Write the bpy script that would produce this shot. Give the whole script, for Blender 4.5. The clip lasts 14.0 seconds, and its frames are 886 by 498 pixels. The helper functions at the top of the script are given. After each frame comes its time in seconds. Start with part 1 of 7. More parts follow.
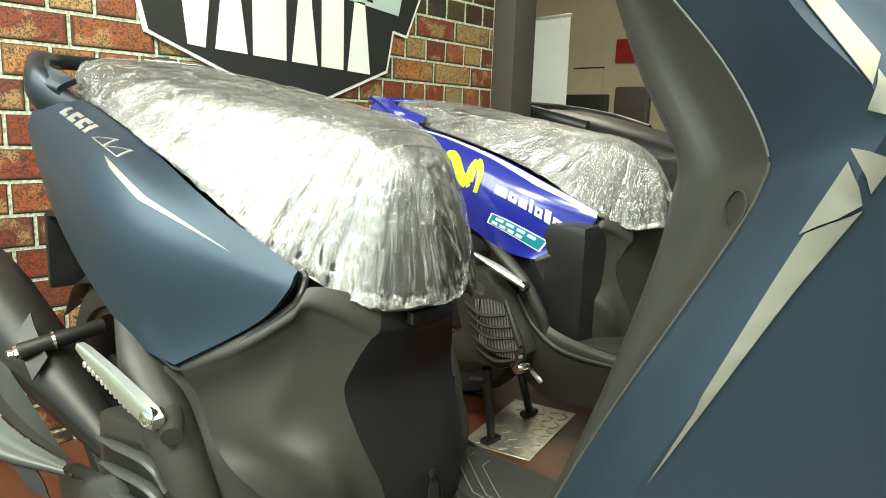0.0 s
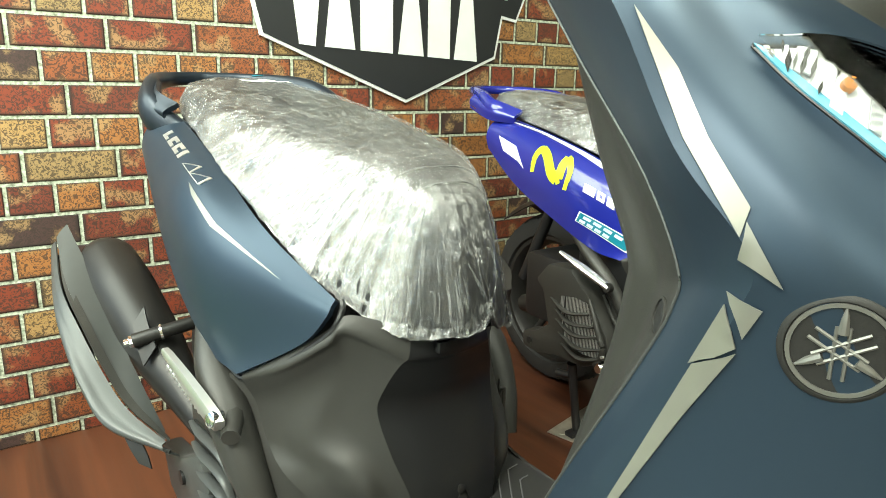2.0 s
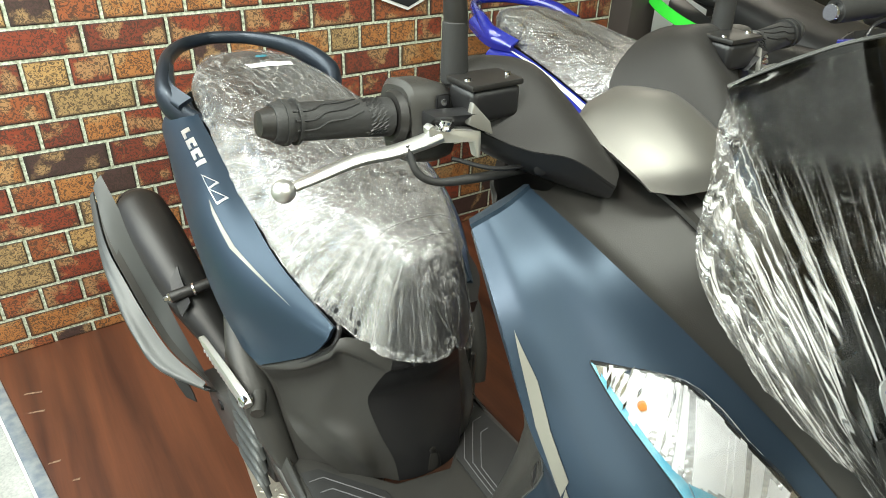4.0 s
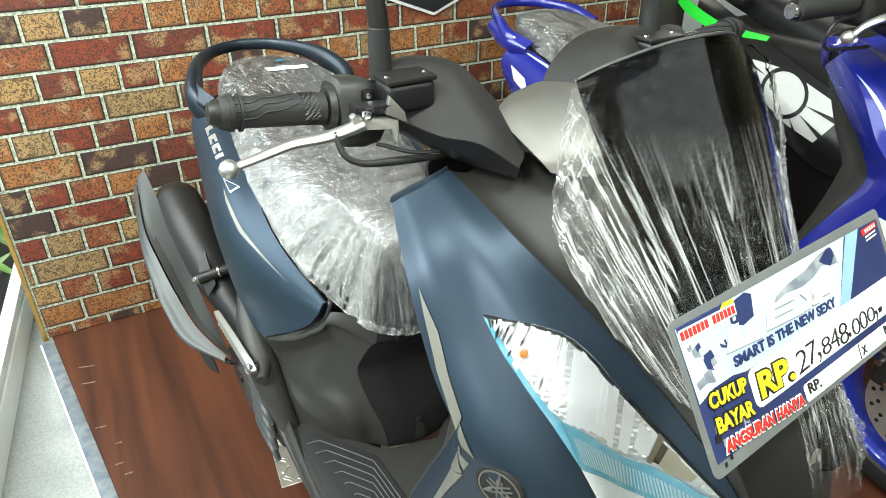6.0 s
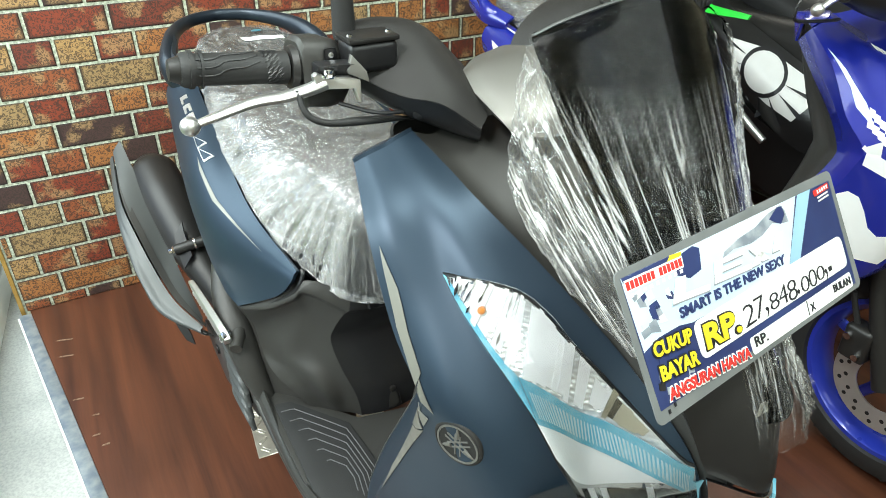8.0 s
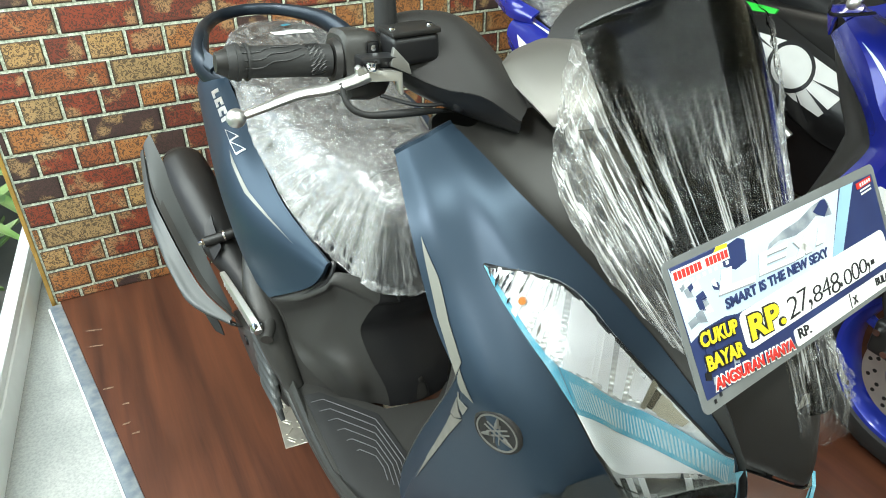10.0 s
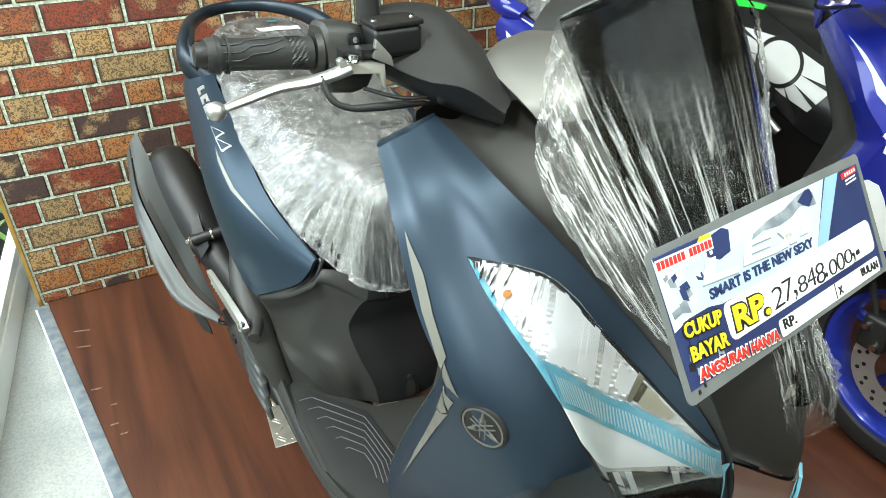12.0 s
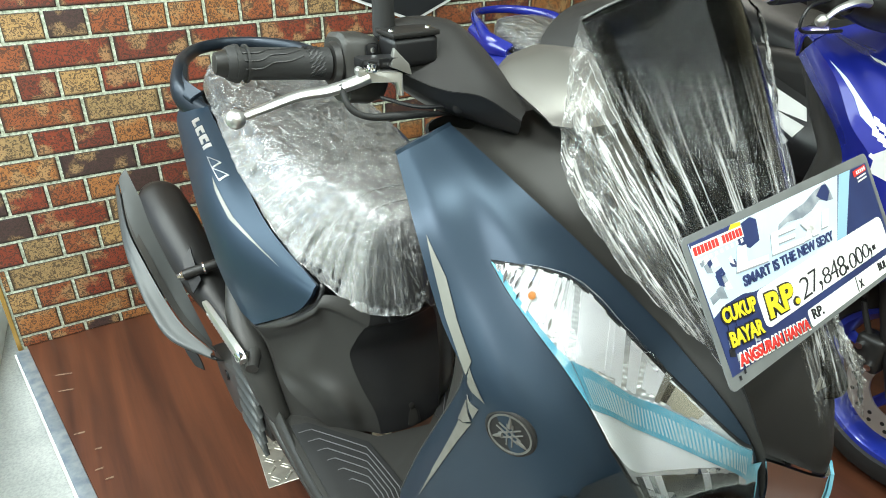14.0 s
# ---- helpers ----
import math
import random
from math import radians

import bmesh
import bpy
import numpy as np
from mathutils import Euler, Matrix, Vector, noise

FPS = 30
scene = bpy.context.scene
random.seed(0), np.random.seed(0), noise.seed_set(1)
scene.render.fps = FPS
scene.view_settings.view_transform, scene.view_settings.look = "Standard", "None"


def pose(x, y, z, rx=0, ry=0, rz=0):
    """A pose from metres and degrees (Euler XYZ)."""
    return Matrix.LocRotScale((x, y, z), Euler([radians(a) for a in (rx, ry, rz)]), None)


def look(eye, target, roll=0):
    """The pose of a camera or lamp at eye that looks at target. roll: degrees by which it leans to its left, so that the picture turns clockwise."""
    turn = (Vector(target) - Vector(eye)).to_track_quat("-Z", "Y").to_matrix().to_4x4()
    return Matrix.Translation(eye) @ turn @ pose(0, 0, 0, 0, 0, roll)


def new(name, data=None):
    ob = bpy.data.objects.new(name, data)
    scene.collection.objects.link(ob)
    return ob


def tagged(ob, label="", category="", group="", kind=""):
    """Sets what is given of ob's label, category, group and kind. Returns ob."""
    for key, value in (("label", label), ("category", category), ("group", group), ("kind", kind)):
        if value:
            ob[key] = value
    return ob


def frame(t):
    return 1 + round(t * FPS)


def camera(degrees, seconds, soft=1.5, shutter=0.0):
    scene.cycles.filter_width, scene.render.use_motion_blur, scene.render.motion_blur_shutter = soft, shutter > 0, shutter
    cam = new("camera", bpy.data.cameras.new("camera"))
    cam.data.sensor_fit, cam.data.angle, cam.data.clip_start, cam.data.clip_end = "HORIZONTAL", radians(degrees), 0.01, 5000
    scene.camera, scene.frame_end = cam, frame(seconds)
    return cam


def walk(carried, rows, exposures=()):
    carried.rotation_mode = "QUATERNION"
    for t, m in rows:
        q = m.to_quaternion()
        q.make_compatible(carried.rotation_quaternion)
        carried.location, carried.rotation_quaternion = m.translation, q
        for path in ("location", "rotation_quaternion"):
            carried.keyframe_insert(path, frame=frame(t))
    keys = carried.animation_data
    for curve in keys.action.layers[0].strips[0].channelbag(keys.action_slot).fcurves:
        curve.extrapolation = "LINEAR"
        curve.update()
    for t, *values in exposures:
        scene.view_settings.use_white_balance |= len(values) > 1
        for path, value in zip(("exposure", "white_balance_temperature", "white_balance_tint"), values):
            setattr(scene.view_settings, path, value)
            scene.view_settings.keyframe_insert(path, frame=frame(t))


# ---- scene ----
cam = camera(65.8, 14.0, soft=0.9)
PATH = [
    (0, (0.175, -0.056, 0.804), (1.632, 1.268, 0.455), 2.0),
    (0.5, (0.182, -0.116, 0.805), (1.559, 1.289, 0.447), 1.1),
    (1, (0.186, -0.147, 0.811), (1.441, 1.361, 0.425), 1.4),
    (1.5, (0.209, -0.163, 0.818), (1.433, 1.381, 0.473), 1.6),
    (2, (0.255, -0.159, 0.903), (1.39, 1.417, 0.426), 1.1),
    (4.3, (0.268, -0.264, 1.296), (1.234, 1.148, 0.261), 1.7),
    (4.5, (0.278, -0.29, 1.298), (1.208, 1.15, 0.268), 2.0),
    (5, (0.303, -0.334, 1.3), (1.169, 1.148, 0.273), 1.5),
    (5.5, (0.318, -0.369, 1.306), (1.167, 1.143, 0.31), 0.9),
    (6, (0.326, -0.389, 1.306), (1.154, 1.128, 0.3), -0.4),
    (6.5, (0.339, -0.4, 1.295), (1.194, 1.097, 0.283), 0.8),
    (7, (0.344, -0.412, 1.292), (1.202, 1.065, 0.253), 0.5),
    (7.5, (0.343, -0.418, 1.292), (1.197, 1.07, 0.265), 0.4),
    (8, (0.341, -0.418, 1.289), (1.186, 1.061, 0.241), 0.5),
    (8.5, (0.33, -0.414, 1.289), (1.159, 1.076, 0.244), 0.9),
    (11, (0.314, -0.414, 1.289), (1.106, 1.075, 0.214), -0.3),
    (11.5, (0.32, -0.416, 1.287), (1.135, 1.054, 0.203), -0.2),
    (12, (0.324, -0.416, 1.281), (1.143, 1.068, 0.22), -0.0),
    (12.5, (0.32, -0.421, 1.266), (1.16, 1.089, 0.259), -0.0),
    (13, (0.31, -0.421, 1.253), (1.172, 1.089, 0.264), -0.1),
    (13.5, (0.292, -0.414, 1.245), (1.146, 1.103, 0.261), -0.2),
    (14, (0.276, -0.41, 1.243), (1.191, 1.1, 0.303), 0.1),
]
walk(cam, [(t, look(eye, target, roll)) for t, eye, target, roll in PATH], [(0.0, 0.50, 7050, 1), (2.0, 0.56, 6850, 0), (4.5, 0.26, 6550, 9), (7.0, 0.18, 6200, 7), (14.0, 0.15, 6150, 6)])

# ---- world, sun and large lights ----
world = bpy.data.worlds.new("sky")
scene.world = world
world.use_nodes = True
wn = world.node_tree
sky = wn.nodes.new("ShaderNodeTexSky")
sky.sky_type = 'NISHITA'
sky.sun_disc = False
sky.sun_elevation, sky.sun_rotation = radians(48), radians(250)
wn.links.new(sky.outputs[0], wn.nodes["Background"].inputs[0])
wn.nodes["Background"].inputs[1].default_value = 0.15
sun = new("sun", bpy.data.lights.new("sun", 'SUN'))
sun.data.energy, sun.data.angle, sun.data.color = 2.2, radians(12), (1.0, 0.97, 0.90)
sun.matrix_world = look((-6, -3, 8), (0, 0, 0))


def area(name, eye, target, w, h, watts, color=(1, 1, 1)):
    ob = new(name, bpy.data.lights.new(name, 'AREA'))
    ob.data.shape, ob.data.size, ob.data.size_y, ob.data.energy, ob.data.color = 'RECTANGLE', w, h, watts, color
    ob.matrix_world = look(eye, target)
    return ob


area("window_daylight", (-0.55, 0.95, 2.0), (0.9, 1.3, 0.7), 2.4, 1.5, 80, (0.93, 1.0, 0.92))
# added fill from the unseen front, high up to brighten cowl and headlight
area("front_fill_light", (0.9, -2.3, 2.6), (0.9, 0.6, 0.8), 4.2, 1.1, 56, (0.93, 1.0, 0.92))
area("ceiling_tube_light", (1.1, -0.4, 2.85), (1.1, -0.4, 0.0), 1.2, 0.3, 40, (0.95, 1.0, 0.91))
area("back_room_light", (4.3, 2.6, 2.7), (4.3, 2.6, 0.0), 1.5, 1.0, 30, (1.0, 0.93, 0.8))


# ---- materials ----
def mat(name, col, rough=0.5, metal=0.0, var=0.12, vscale=8.0, grain=0.0, gscale=350.0, coat=0.0, alt=None, rvar=0.08, spec=0.5):
    """A surface with colour variation at two scales, uneven roughness and fine relief."""
    m = bpy.data.materials.new(name)
    m.use_nodes = True
    nt, L = m.node_tree, m.node_tree.links
    b = nt.nodes["Principled BSDF"]
    tc = nt.nodes.new("ShaderNodeTexCoord")
    n1, n2 = nt.nodes.new("ShaderNodeTexNoise"), nt.nodes.new("ShaderNodeTexNoise")
    n1.inputs["Scale"].default_value, n1.inputs["Detail"].default_value = vscale, 4
    n2.inputs["Scale"].default_value, n2.inputs["Detail"].default_value = gscale, 2
    for n in (n1, n2):
        L.new(tc.outputs["Object"], n.inputs["Vector"])
    mx = nt.nodes.new("ShaderNodeMix")
    mx.data_type = 'RGBA'
    a = alt or tuple(c * (1 - var * 2) for c in col)
    mx.inputs[6].default_value, mx.inputs[7].default_value = (*col, 1), (*a, 1)
    ramp = nt.nodes.new("ShaderNodeMapRange")
    ramp.inputs[1].default_value, ramp.inputs[2].default_value = 0.35, 0.7
    L.new(n1.outputs[0], ramp.inputs[0])
    L.new(ramp.outputs[0], mx.inputs[0])
    L.new(mx.outputs[2], b.inputs["Base Color"])
    rr = nt.nodes.new("ShaderNodeMapRange")
    rr.inputs[3].default_value, rr.inputs[4].default_value = max(0.02, rough - rvar), min(1, rough + rvar)
    L.new(n1.outputs[0], rr.inputs[0])
    L.new(rr.outputs[0], b.inputs["Roughness"])
    b.inputs["Metallic"].default_value = metal
    b.inputs["Coat Weight"].default_value = coat
    b.inputs["Coat Roughness"].default_value = 0.08
    b.inputs["Specular IOR Level"].default_value = spec
    if grain:
        bp = nt.nodes.new("ShaderNodeBump")
        bp.inputs["Strength"].default_value, bp.inputs["Distance"].default_value = grain, 0.0006
        L.new(n2.outputs[0], bp.inputs["Height"])
        L.new(bp.outputs[0], b.inputs["Normal"])
    return m


M_BLUE = mat("matte_slate_blue_paint", (0.025, 0.043, 0.067), 0.40, 0.5, 0.06, 3, 0.04, 900)
M_RAIL = mat("satin_blue_black", (0.022, 0.030, 0.042), 0.35, 0.5, 0.06, 6)
M_DARK = mat("grained_dark_plastic", (0.030, 0.029, 0.0265), 0.44, 0, 0.1, 5, 0.3, 1400, spec=0.42)
M_COVER = mat("black_grained_cover", (0.022, 0.021, 0.020), 0.5, 0, 0.1, 5, 0.3, 1400, spec=0.25)
M_BLACK = mat("black_plastic", (0.012, 0.012, 0.013), 0.38, 0, 0.1, 6, 0.1, 900)
M_RUBBER = mat("black_rubber", (0.018, 0.018, 0.018), 0.62, 0, 0.15, 8, 0.4, 700)
M_GREY = mat("matte_grey_metal_cover", (0.070, 0.074, 0.073), 0.42, 0.3, 0.08, 5, 0.08, 900)
M_MUFF = mat("satin_black_steel", (0.02, 0.019, 0.018), 0.42, 0.2, 0.15, 6, 0.1, 500)
M_ALU = mat("brushed_aluminium", (0.72, 0.72, 0.70), 0.33, 0.9, 0.06, 20, 0.1, 300)
M_CHROME = mat("chrome", (0.85, 0.85, 0.86), 0.12, 1.0, 0.03, 10)
# darker copy of chrome: dim reflections in the headlight put into the colour
M_SHADECHROME = mat("shaded_chrome", (0.22, 0.21, 0.20), 0.16, 1.0, 0.2, 60)
M_SILVER = mat("silver_paint", (0.20, 0.195, 0.18), 0.44, 0.7, 0.05, 6, 0.05, 900)
M_LEATHER = mat("black_seat_vinyl", (0.016, 0.016, 0.017), 0.42, 0, 0.12, 12, 0.5, 420)
M_GREYSTRIPE = mat("silver_grey_sticker", (0.24, 0.235, 0.205), 0.36, 0.5, 0.05, 10)
M_WHITE = mat("white_gloss", (0.78, 0.78, 0.77), 0.35, 0, 0.04, 10)
M_LINE = mat("pale_grey_groove", (0.11, 0.11, 0.115), 0.5, 0, 0.05, 10)
M_RBLUE = mat("glossy_racing_blue_paint", (0.014, 0.022, 0.27), 0.22, 0.1, 0.08, 4, 0.0, 900, 0.8)
M_RIM = mat("blue_wheel_paint", (0.02, 0.04, 0.42), 0.3, 0.2, 0.08, 8, 0, 900, 0.6)
M_GREEN = mat("neon_green_paint", (0.04, 0.72, 0.05), 0.35, 0, 0.04, 8)
M_LIME = mat("lime_sticker", (0.55, 0.75, 0.03), 0.35, 0, 0.05, 10)
M_TEAL = mat("teal_sticker", (0.01, 0.18, 0.26), 0.3, 0, 0.05, 10)
M_YELLOW = mat("yellow_print", (0.85, 0.68, 0.02), 0.5, 0, 0.04, 20)
M_REDP = mat("red_print", (0.65, 0.03, 0.02), 0.5, 0, 0.04, 20)
M_INK = mat("black_ink", (0.012, 0.012, 0.015), 0.5, 0, 0.1, 20)
M_NAVY = mat("navy_print", (0.02, 0.03, 0.11), 0.45, 0, 0.2, 14, alt=(0.03, 0.05, 0.16))
M_SKYP = mat("pale_blue_print", (0.52, 0.66, 0.80), 0.45, 0, 0.1, 9, alt=(0.66, 0.76, 0.86))
M_SKYBAND = mat("light_blue_print", (0.36, 0.58, 0.76), 0.4, 0, 0.1, 9)
M_PHOTO = mat("grey_photo_print", (0.20, 0.23, 0.27), 0.4, 0, 0.3, 60, alt=(0.45, 0.48, 0.52))
M_LINE2 = mat("grey_print_edge", (0.33, 0.35, 0.38), 0.45, 0, 0.1, 20)
M_PAPER = mat("white_card", (0.85, 0.85, 0.83), 0.45, 0, 0.03, 15)
M_SIGN = mat("black_sign_vinyl", (0.014, 0.015, 0.017), 0.5, 0, 0.1, 4)
M_BAND = mat("grey_green_sign_band", (0.42, 0.52, 0.50), 0.5, 0, 0.05, 5)
M_GOLDS = mat("amber_sign_band", (0.70, 0.42, 0.05), 0.5, 0, 0.1, 5)
M_GOLD = mat("gold_edge_trim", (0.55, 0.33, 0.08), 0.4, 0.4, 0.15, 12)
M_FRAME = mat("white_window_frame", (0.80, 0.82, 0.80), 0.4, 0, 0.04, 6)
M_STRIP = mat("worn_steel_edging", (0.22, 0.27, 0.32), 0.45, 0.6, 0.3, 30, 0.3, 120, alt=(0.42, 0.45, 0.46))
M_WALL = mat("cream_wall_paint", (0.62, 0.56, 0.42), 0.8, 0, 0.06, 2, 0.2, 200)
M_CEIL = mat("white_ceiling_paint", (0.78, 0.77, 0.72), 0.85, 0, 0.05, 2, 0.2, 200)
M_COL = mat("dark_brown_column_paint", (0.06, 0.05, 0.045), 0.6, 0, 0.1, 3, 0.2, 200)
M_BANNER = mat("white_banner_cloth", (0.80, 0.81, 0.80), 0.6, 0, 0.04, 3)
M_RED = mat("red_valance", (0.35, 0.02, 0.02), 0.6, 0, 0.1, 5)
M_TREAD = mat("aluminium_tread_plate", (0.62, 0.60, 0.52), 0.38, 0.8, 0.15, 30, 0.2, 200)
M_LEAF = mat("green_leaf", (0.17, 0.30, 0.08), 0.45, 0, 0.2, 9, 0.2, 90, alt=(0.30, 0.40, 0.16))
M_ASPH = mat("grey_paving", (0.20, 0.20, 0.19), 0.85, 0, 0.15, 3, 0.4, 120)
M_AMBER = mat("amber_bulb", (0.7, 0.25, 0.04), 0.3, 0, 0.05, 10)
M_SCUFF = mat("worn_vinyl", (0.22, 0.15, 0.10), 0.7, 0, 0.4, 120, 0.4, 300, alt=(0.10, 0.05, 0.03))
M_LAM = mat("grey_laminate_edge", (0.20, 0.21, 0.21), 0.2, 0, 0.1, 20)
# mirror coating as plain white, the window's reflection held in the colour
M_REFL = mat("lamp_reflector", (0.93, 0.93, 0.92), 0.30, 0.0, 0.04, 50, 0.6, 160)
M_CLEARBLUE = mat("pale_blue_light_guide", (0.14, 0.46, 0.62), 0.15, 0.1, 0.2, 60, 0.3, 200, 0.6, alt=(0.30, 0.60, 0.72))
M_PALEGUIDE = mat("frosted_light_guide", (0.62, 0.80, 0.84), 0.25, 0.1, 0.1, 60, 0.3, 200, 0.4)


def fluted(name, period, depth):
    """A vacuum-coated lamp reflector with fine moulded flutes."""
    m = mat(name, (0.92, 0.92, 0.91), 0.24, 0.55, 0.05, 40)
    nt, N, L = m.node_tree, m.node_tree.nodes, m.node_tree.links
    tc, wv, w2, ad, bp = N.new("ShaderNodeTexCoord"), N.new("ShaderNodeTexWave"), N.new("ShaderNodeTexWave"), N.new("ShaderNodeMath"), N.new("ShaderNodeBump")
    wv.wave_type, wv.bands_direction, wv.wave_profile = 'BANDS', 'DIAGONAL', 'SIN'
    w2.wave_type, w2.bands_direction, w2.wave_profile = 'BANDS', 'Y', 'SIN'
    for n, k in ((wv, 0.314 / period), (w2, 0.30 / period)):
        n.inputs["Scale"].default_value, n.inputs["Distortion"].default_value, n.inputs["Detail"].default_value, n.inputs["Detail Scale"].default_value = k, 1.2, 2, 2.0
        L.new(tc.outputs["Object"], n.inputs["Vector"])
    L.new(wv.outputs["Fac"], ad.inputs[0])
    L.new(w2.outputs["Fac"], ad.inputs[1])
    L.new(ad.outputs[0], bp.inputs["Height"])
    bp.inputs["Strength"].default_value, bp.inputs["Distance"].default_value = 1.0, depth
    L.new(bp.outputs[0], N["Principled BSDF"].inputs["Normal"])
    return m


M_FLUTE = fluted("fluted_lamp_reflector", 0.0042, 0.00022)


def node_mat(name):
    m = bpy.data.materials.new(name)
    m.use_nodes = True
    return m, m.node_tree, m.node_tree.nodes["Principled BSDF"]


def film_material(name, zones, rough, wscale, white, apex=None, fan=None, bump=0.55):
    """Thin clear packing film: see-through, shiny, milky where it is gathered, where zones whiten it as if lit, and
    along its creases.
    zones gives, by place, how milky and how shiny it is and how strong its creases are; the creases spread from apex,
    or from the point fan (x, z)."""
    m, nt, b = node_mat(name)
    L, N = nt.links, nt.nodes

    def calc(op, a, b_=0.0, clamp=False):
        n = N.new("ShaderNodeMath")
        n.operation, n.use_clamp = op, clamp
        for k, v in enumerate((a, b_)):
            if isinstance(v, (int, float)):
                n.inputs[k].default_value = v
            else:
                L.new(v, n.inputs[k])
        return n.outputs[0]

    def noise_tex(scale, detail, distort, vec):
        n = N.new("ShaderNodeTexNoise")
        n.inputs["Scale"].default_value, n.inputs["Detail"].default_value, n.inputs["Distortion"].default_value = scale, detail, distort
        L.new(vec, n.inputs["Vector"])
        return n.outputs[0]

    def ridge(v, width):
        return calc('SUBTRACT', 1.0, calc('MULTIPLY', calc('ABSOLUTE', calc('SUBTRACT', v, 0.5)), width), True)

    tc = N.new("ShaderNodeTexCoord")
    P = tc.outputs["Object"]
    sp = N.new("ShaderNodeSeparateXYZ")
    L.new(P, sp.inputs[0])
    X, Y, Z = sp.outputs
    if fan:
        cb = N.new("ShaderNodeCombineXYZ")
        ang = calc('DIVIDE', calc('SUBTRACT', X, fan[0]), calc('SUBTRACT', Z, fan[1]))
        L.new(calc('MULTIPLY', ang, 26.0), cb.inputs[0])
        L.new(calc('MULTIPLY', Z, 3.0), cb.inputs[1])
        way = cb.outputs[0]
    else:
        sv, un, bd, mv = N.new("ShaderNodeVectorMath"), N.new("ShaderNodeVectorMath"), N.new("ShaderNodeTexNoise"), N.new("ShaderNodeVectorMath")
        sv.operation, un.operation, mv.operation = 'SUBTRACT', 'NORMALIZE', 'MULTIPLY_ADD'
        sv.inputs[1].default_value = apex
        L.new(P, sv.inputs[0])
        L.new(sv.outputs[0], un.inputs[0])
        bd.inputs["Scale"].default_value, bd.inputs["Detail"].default_value = 7.0, 2
        L.new(P, bd.inputs["Vector"])
        L.new(un.outputs[0], mv.inputs[0])
        mv.inputs[1].default_value = (26, 26, 26)
        sc = N.new("ShaderNodeVectorMath")
        sc.operation = 'SCALE'
        sc.inputs["Scale"].default_value = 2.2
        L.new(bd.outputs["Color"], sc.inputs[0])
        L.new(sc.outputs[0], mv.inputs[2])
        way = mv.outputs[0]
    long1 = ridge(noise_tex(0.9, 3, 0.3, way), 46.0)
    long2 = ridge(noise_tex(2.0, 3, 0.6, way), 26.0)
    fold = calc('MULTIPLY', calc('SUBTRACT', calc('ADD', calc('MULTIPLY', noise_tex(0.8 if fan else 0.38, 3, 0.6, way), 0.6), calc('MULTIPLY', noise_tex(16.0, 4, 1.0, P), 0.4)), 0.40), 4.5, True)
    fine = noise_tex(wscale, 6, 1.0, P)
    web = ridge(noise_tex(wscale * 1.2, 4, 1.4, P), 24.0)
    some = calc('MULTIPLY', calc('SUBTRACT', noise_tex(7.0, 2, 0.0, P), 0.30), 2.4, True)
    cell = N.new("ShaderNodeTexVoronoi")
    cell.inputs["Scale"].default_value = wscale * 1.1
    L.new(P, cell.inputs["Vector"])
    milk, shine, lines = zones(calc, X, Y, Z)
    height = calc('ADD', calc('ADD', calc('MULTIPLY', fold, 0.75), calc('ADD', calc('MULTIPLY', long1, 0.50), calc('MULTIPLY', long2, 0.34))), calc('ADD', calc('MULTIPLY', fine, 0.18), calc('ADD', calc('MULTIPLY', cell.outputs["Distance"], 0.05), calc('MULTIPLY', web, 0.12))))
    bp = N.new("ShaderNodeBump")
    bp.inputs["Strength"].default_value, bp.inputs["Distance"].default_value = bump, 0.006
    L.new(height, bp.inputs["Height"])
    b.inputs["Base Color"].default_value = (white, white, white * .98, 1)
    b.inputs["Roughness"].default_value = rough
    b.inputs["Specular IOR Level"].default_value = 0.8
    L.new(bp.outputs[0], b.inputs["Normal"])
    tr, gl, clear, mixs = N.new("ShaderNodeBsdfTransparent"), N.new("ShaderNodeBsdfGlossy"), N.new("ShaderNodeMixShader"), N.new("ShaderNodeMixShader")
    gl.inputs["Roughness"].default_value = rough
    L.new(bp.outputs[0], gl.inputs["Normal"])
    L.new(shine, clear.inputs[0])
    L.new(tr.outputs[0], clear.inputs[1])
    L.new(gl.outputs[0], clear.inputs[2])
    creases = calc('ADD', long1, calc('MULTIPLY', some, calc('ADD', calc('MULTIPLY', long2, 0.7), calc('MULTIPLY', web, 0.12 if fan else 0.2))))
    body = calc('MULTIPLY', calc('ADD', calc('MULTIPLY', fine, 0.7), 0.15), calc('ADD', calc('MULTIPLY', fold, 1.45), 0.08))
    L.new(calc('ADD', calc('MULTIPLY', lines, creases), calc('MULTIPLY', milk, body), True), mixs.inputs[0])
    L.new(clear.outputs[0], mixs.inputs[1])
    L.new(b.outputs[0], mixs.inputs[2])
    L.new(mixs.outputs[0], N["Material Output"].inputs[0])
    return m


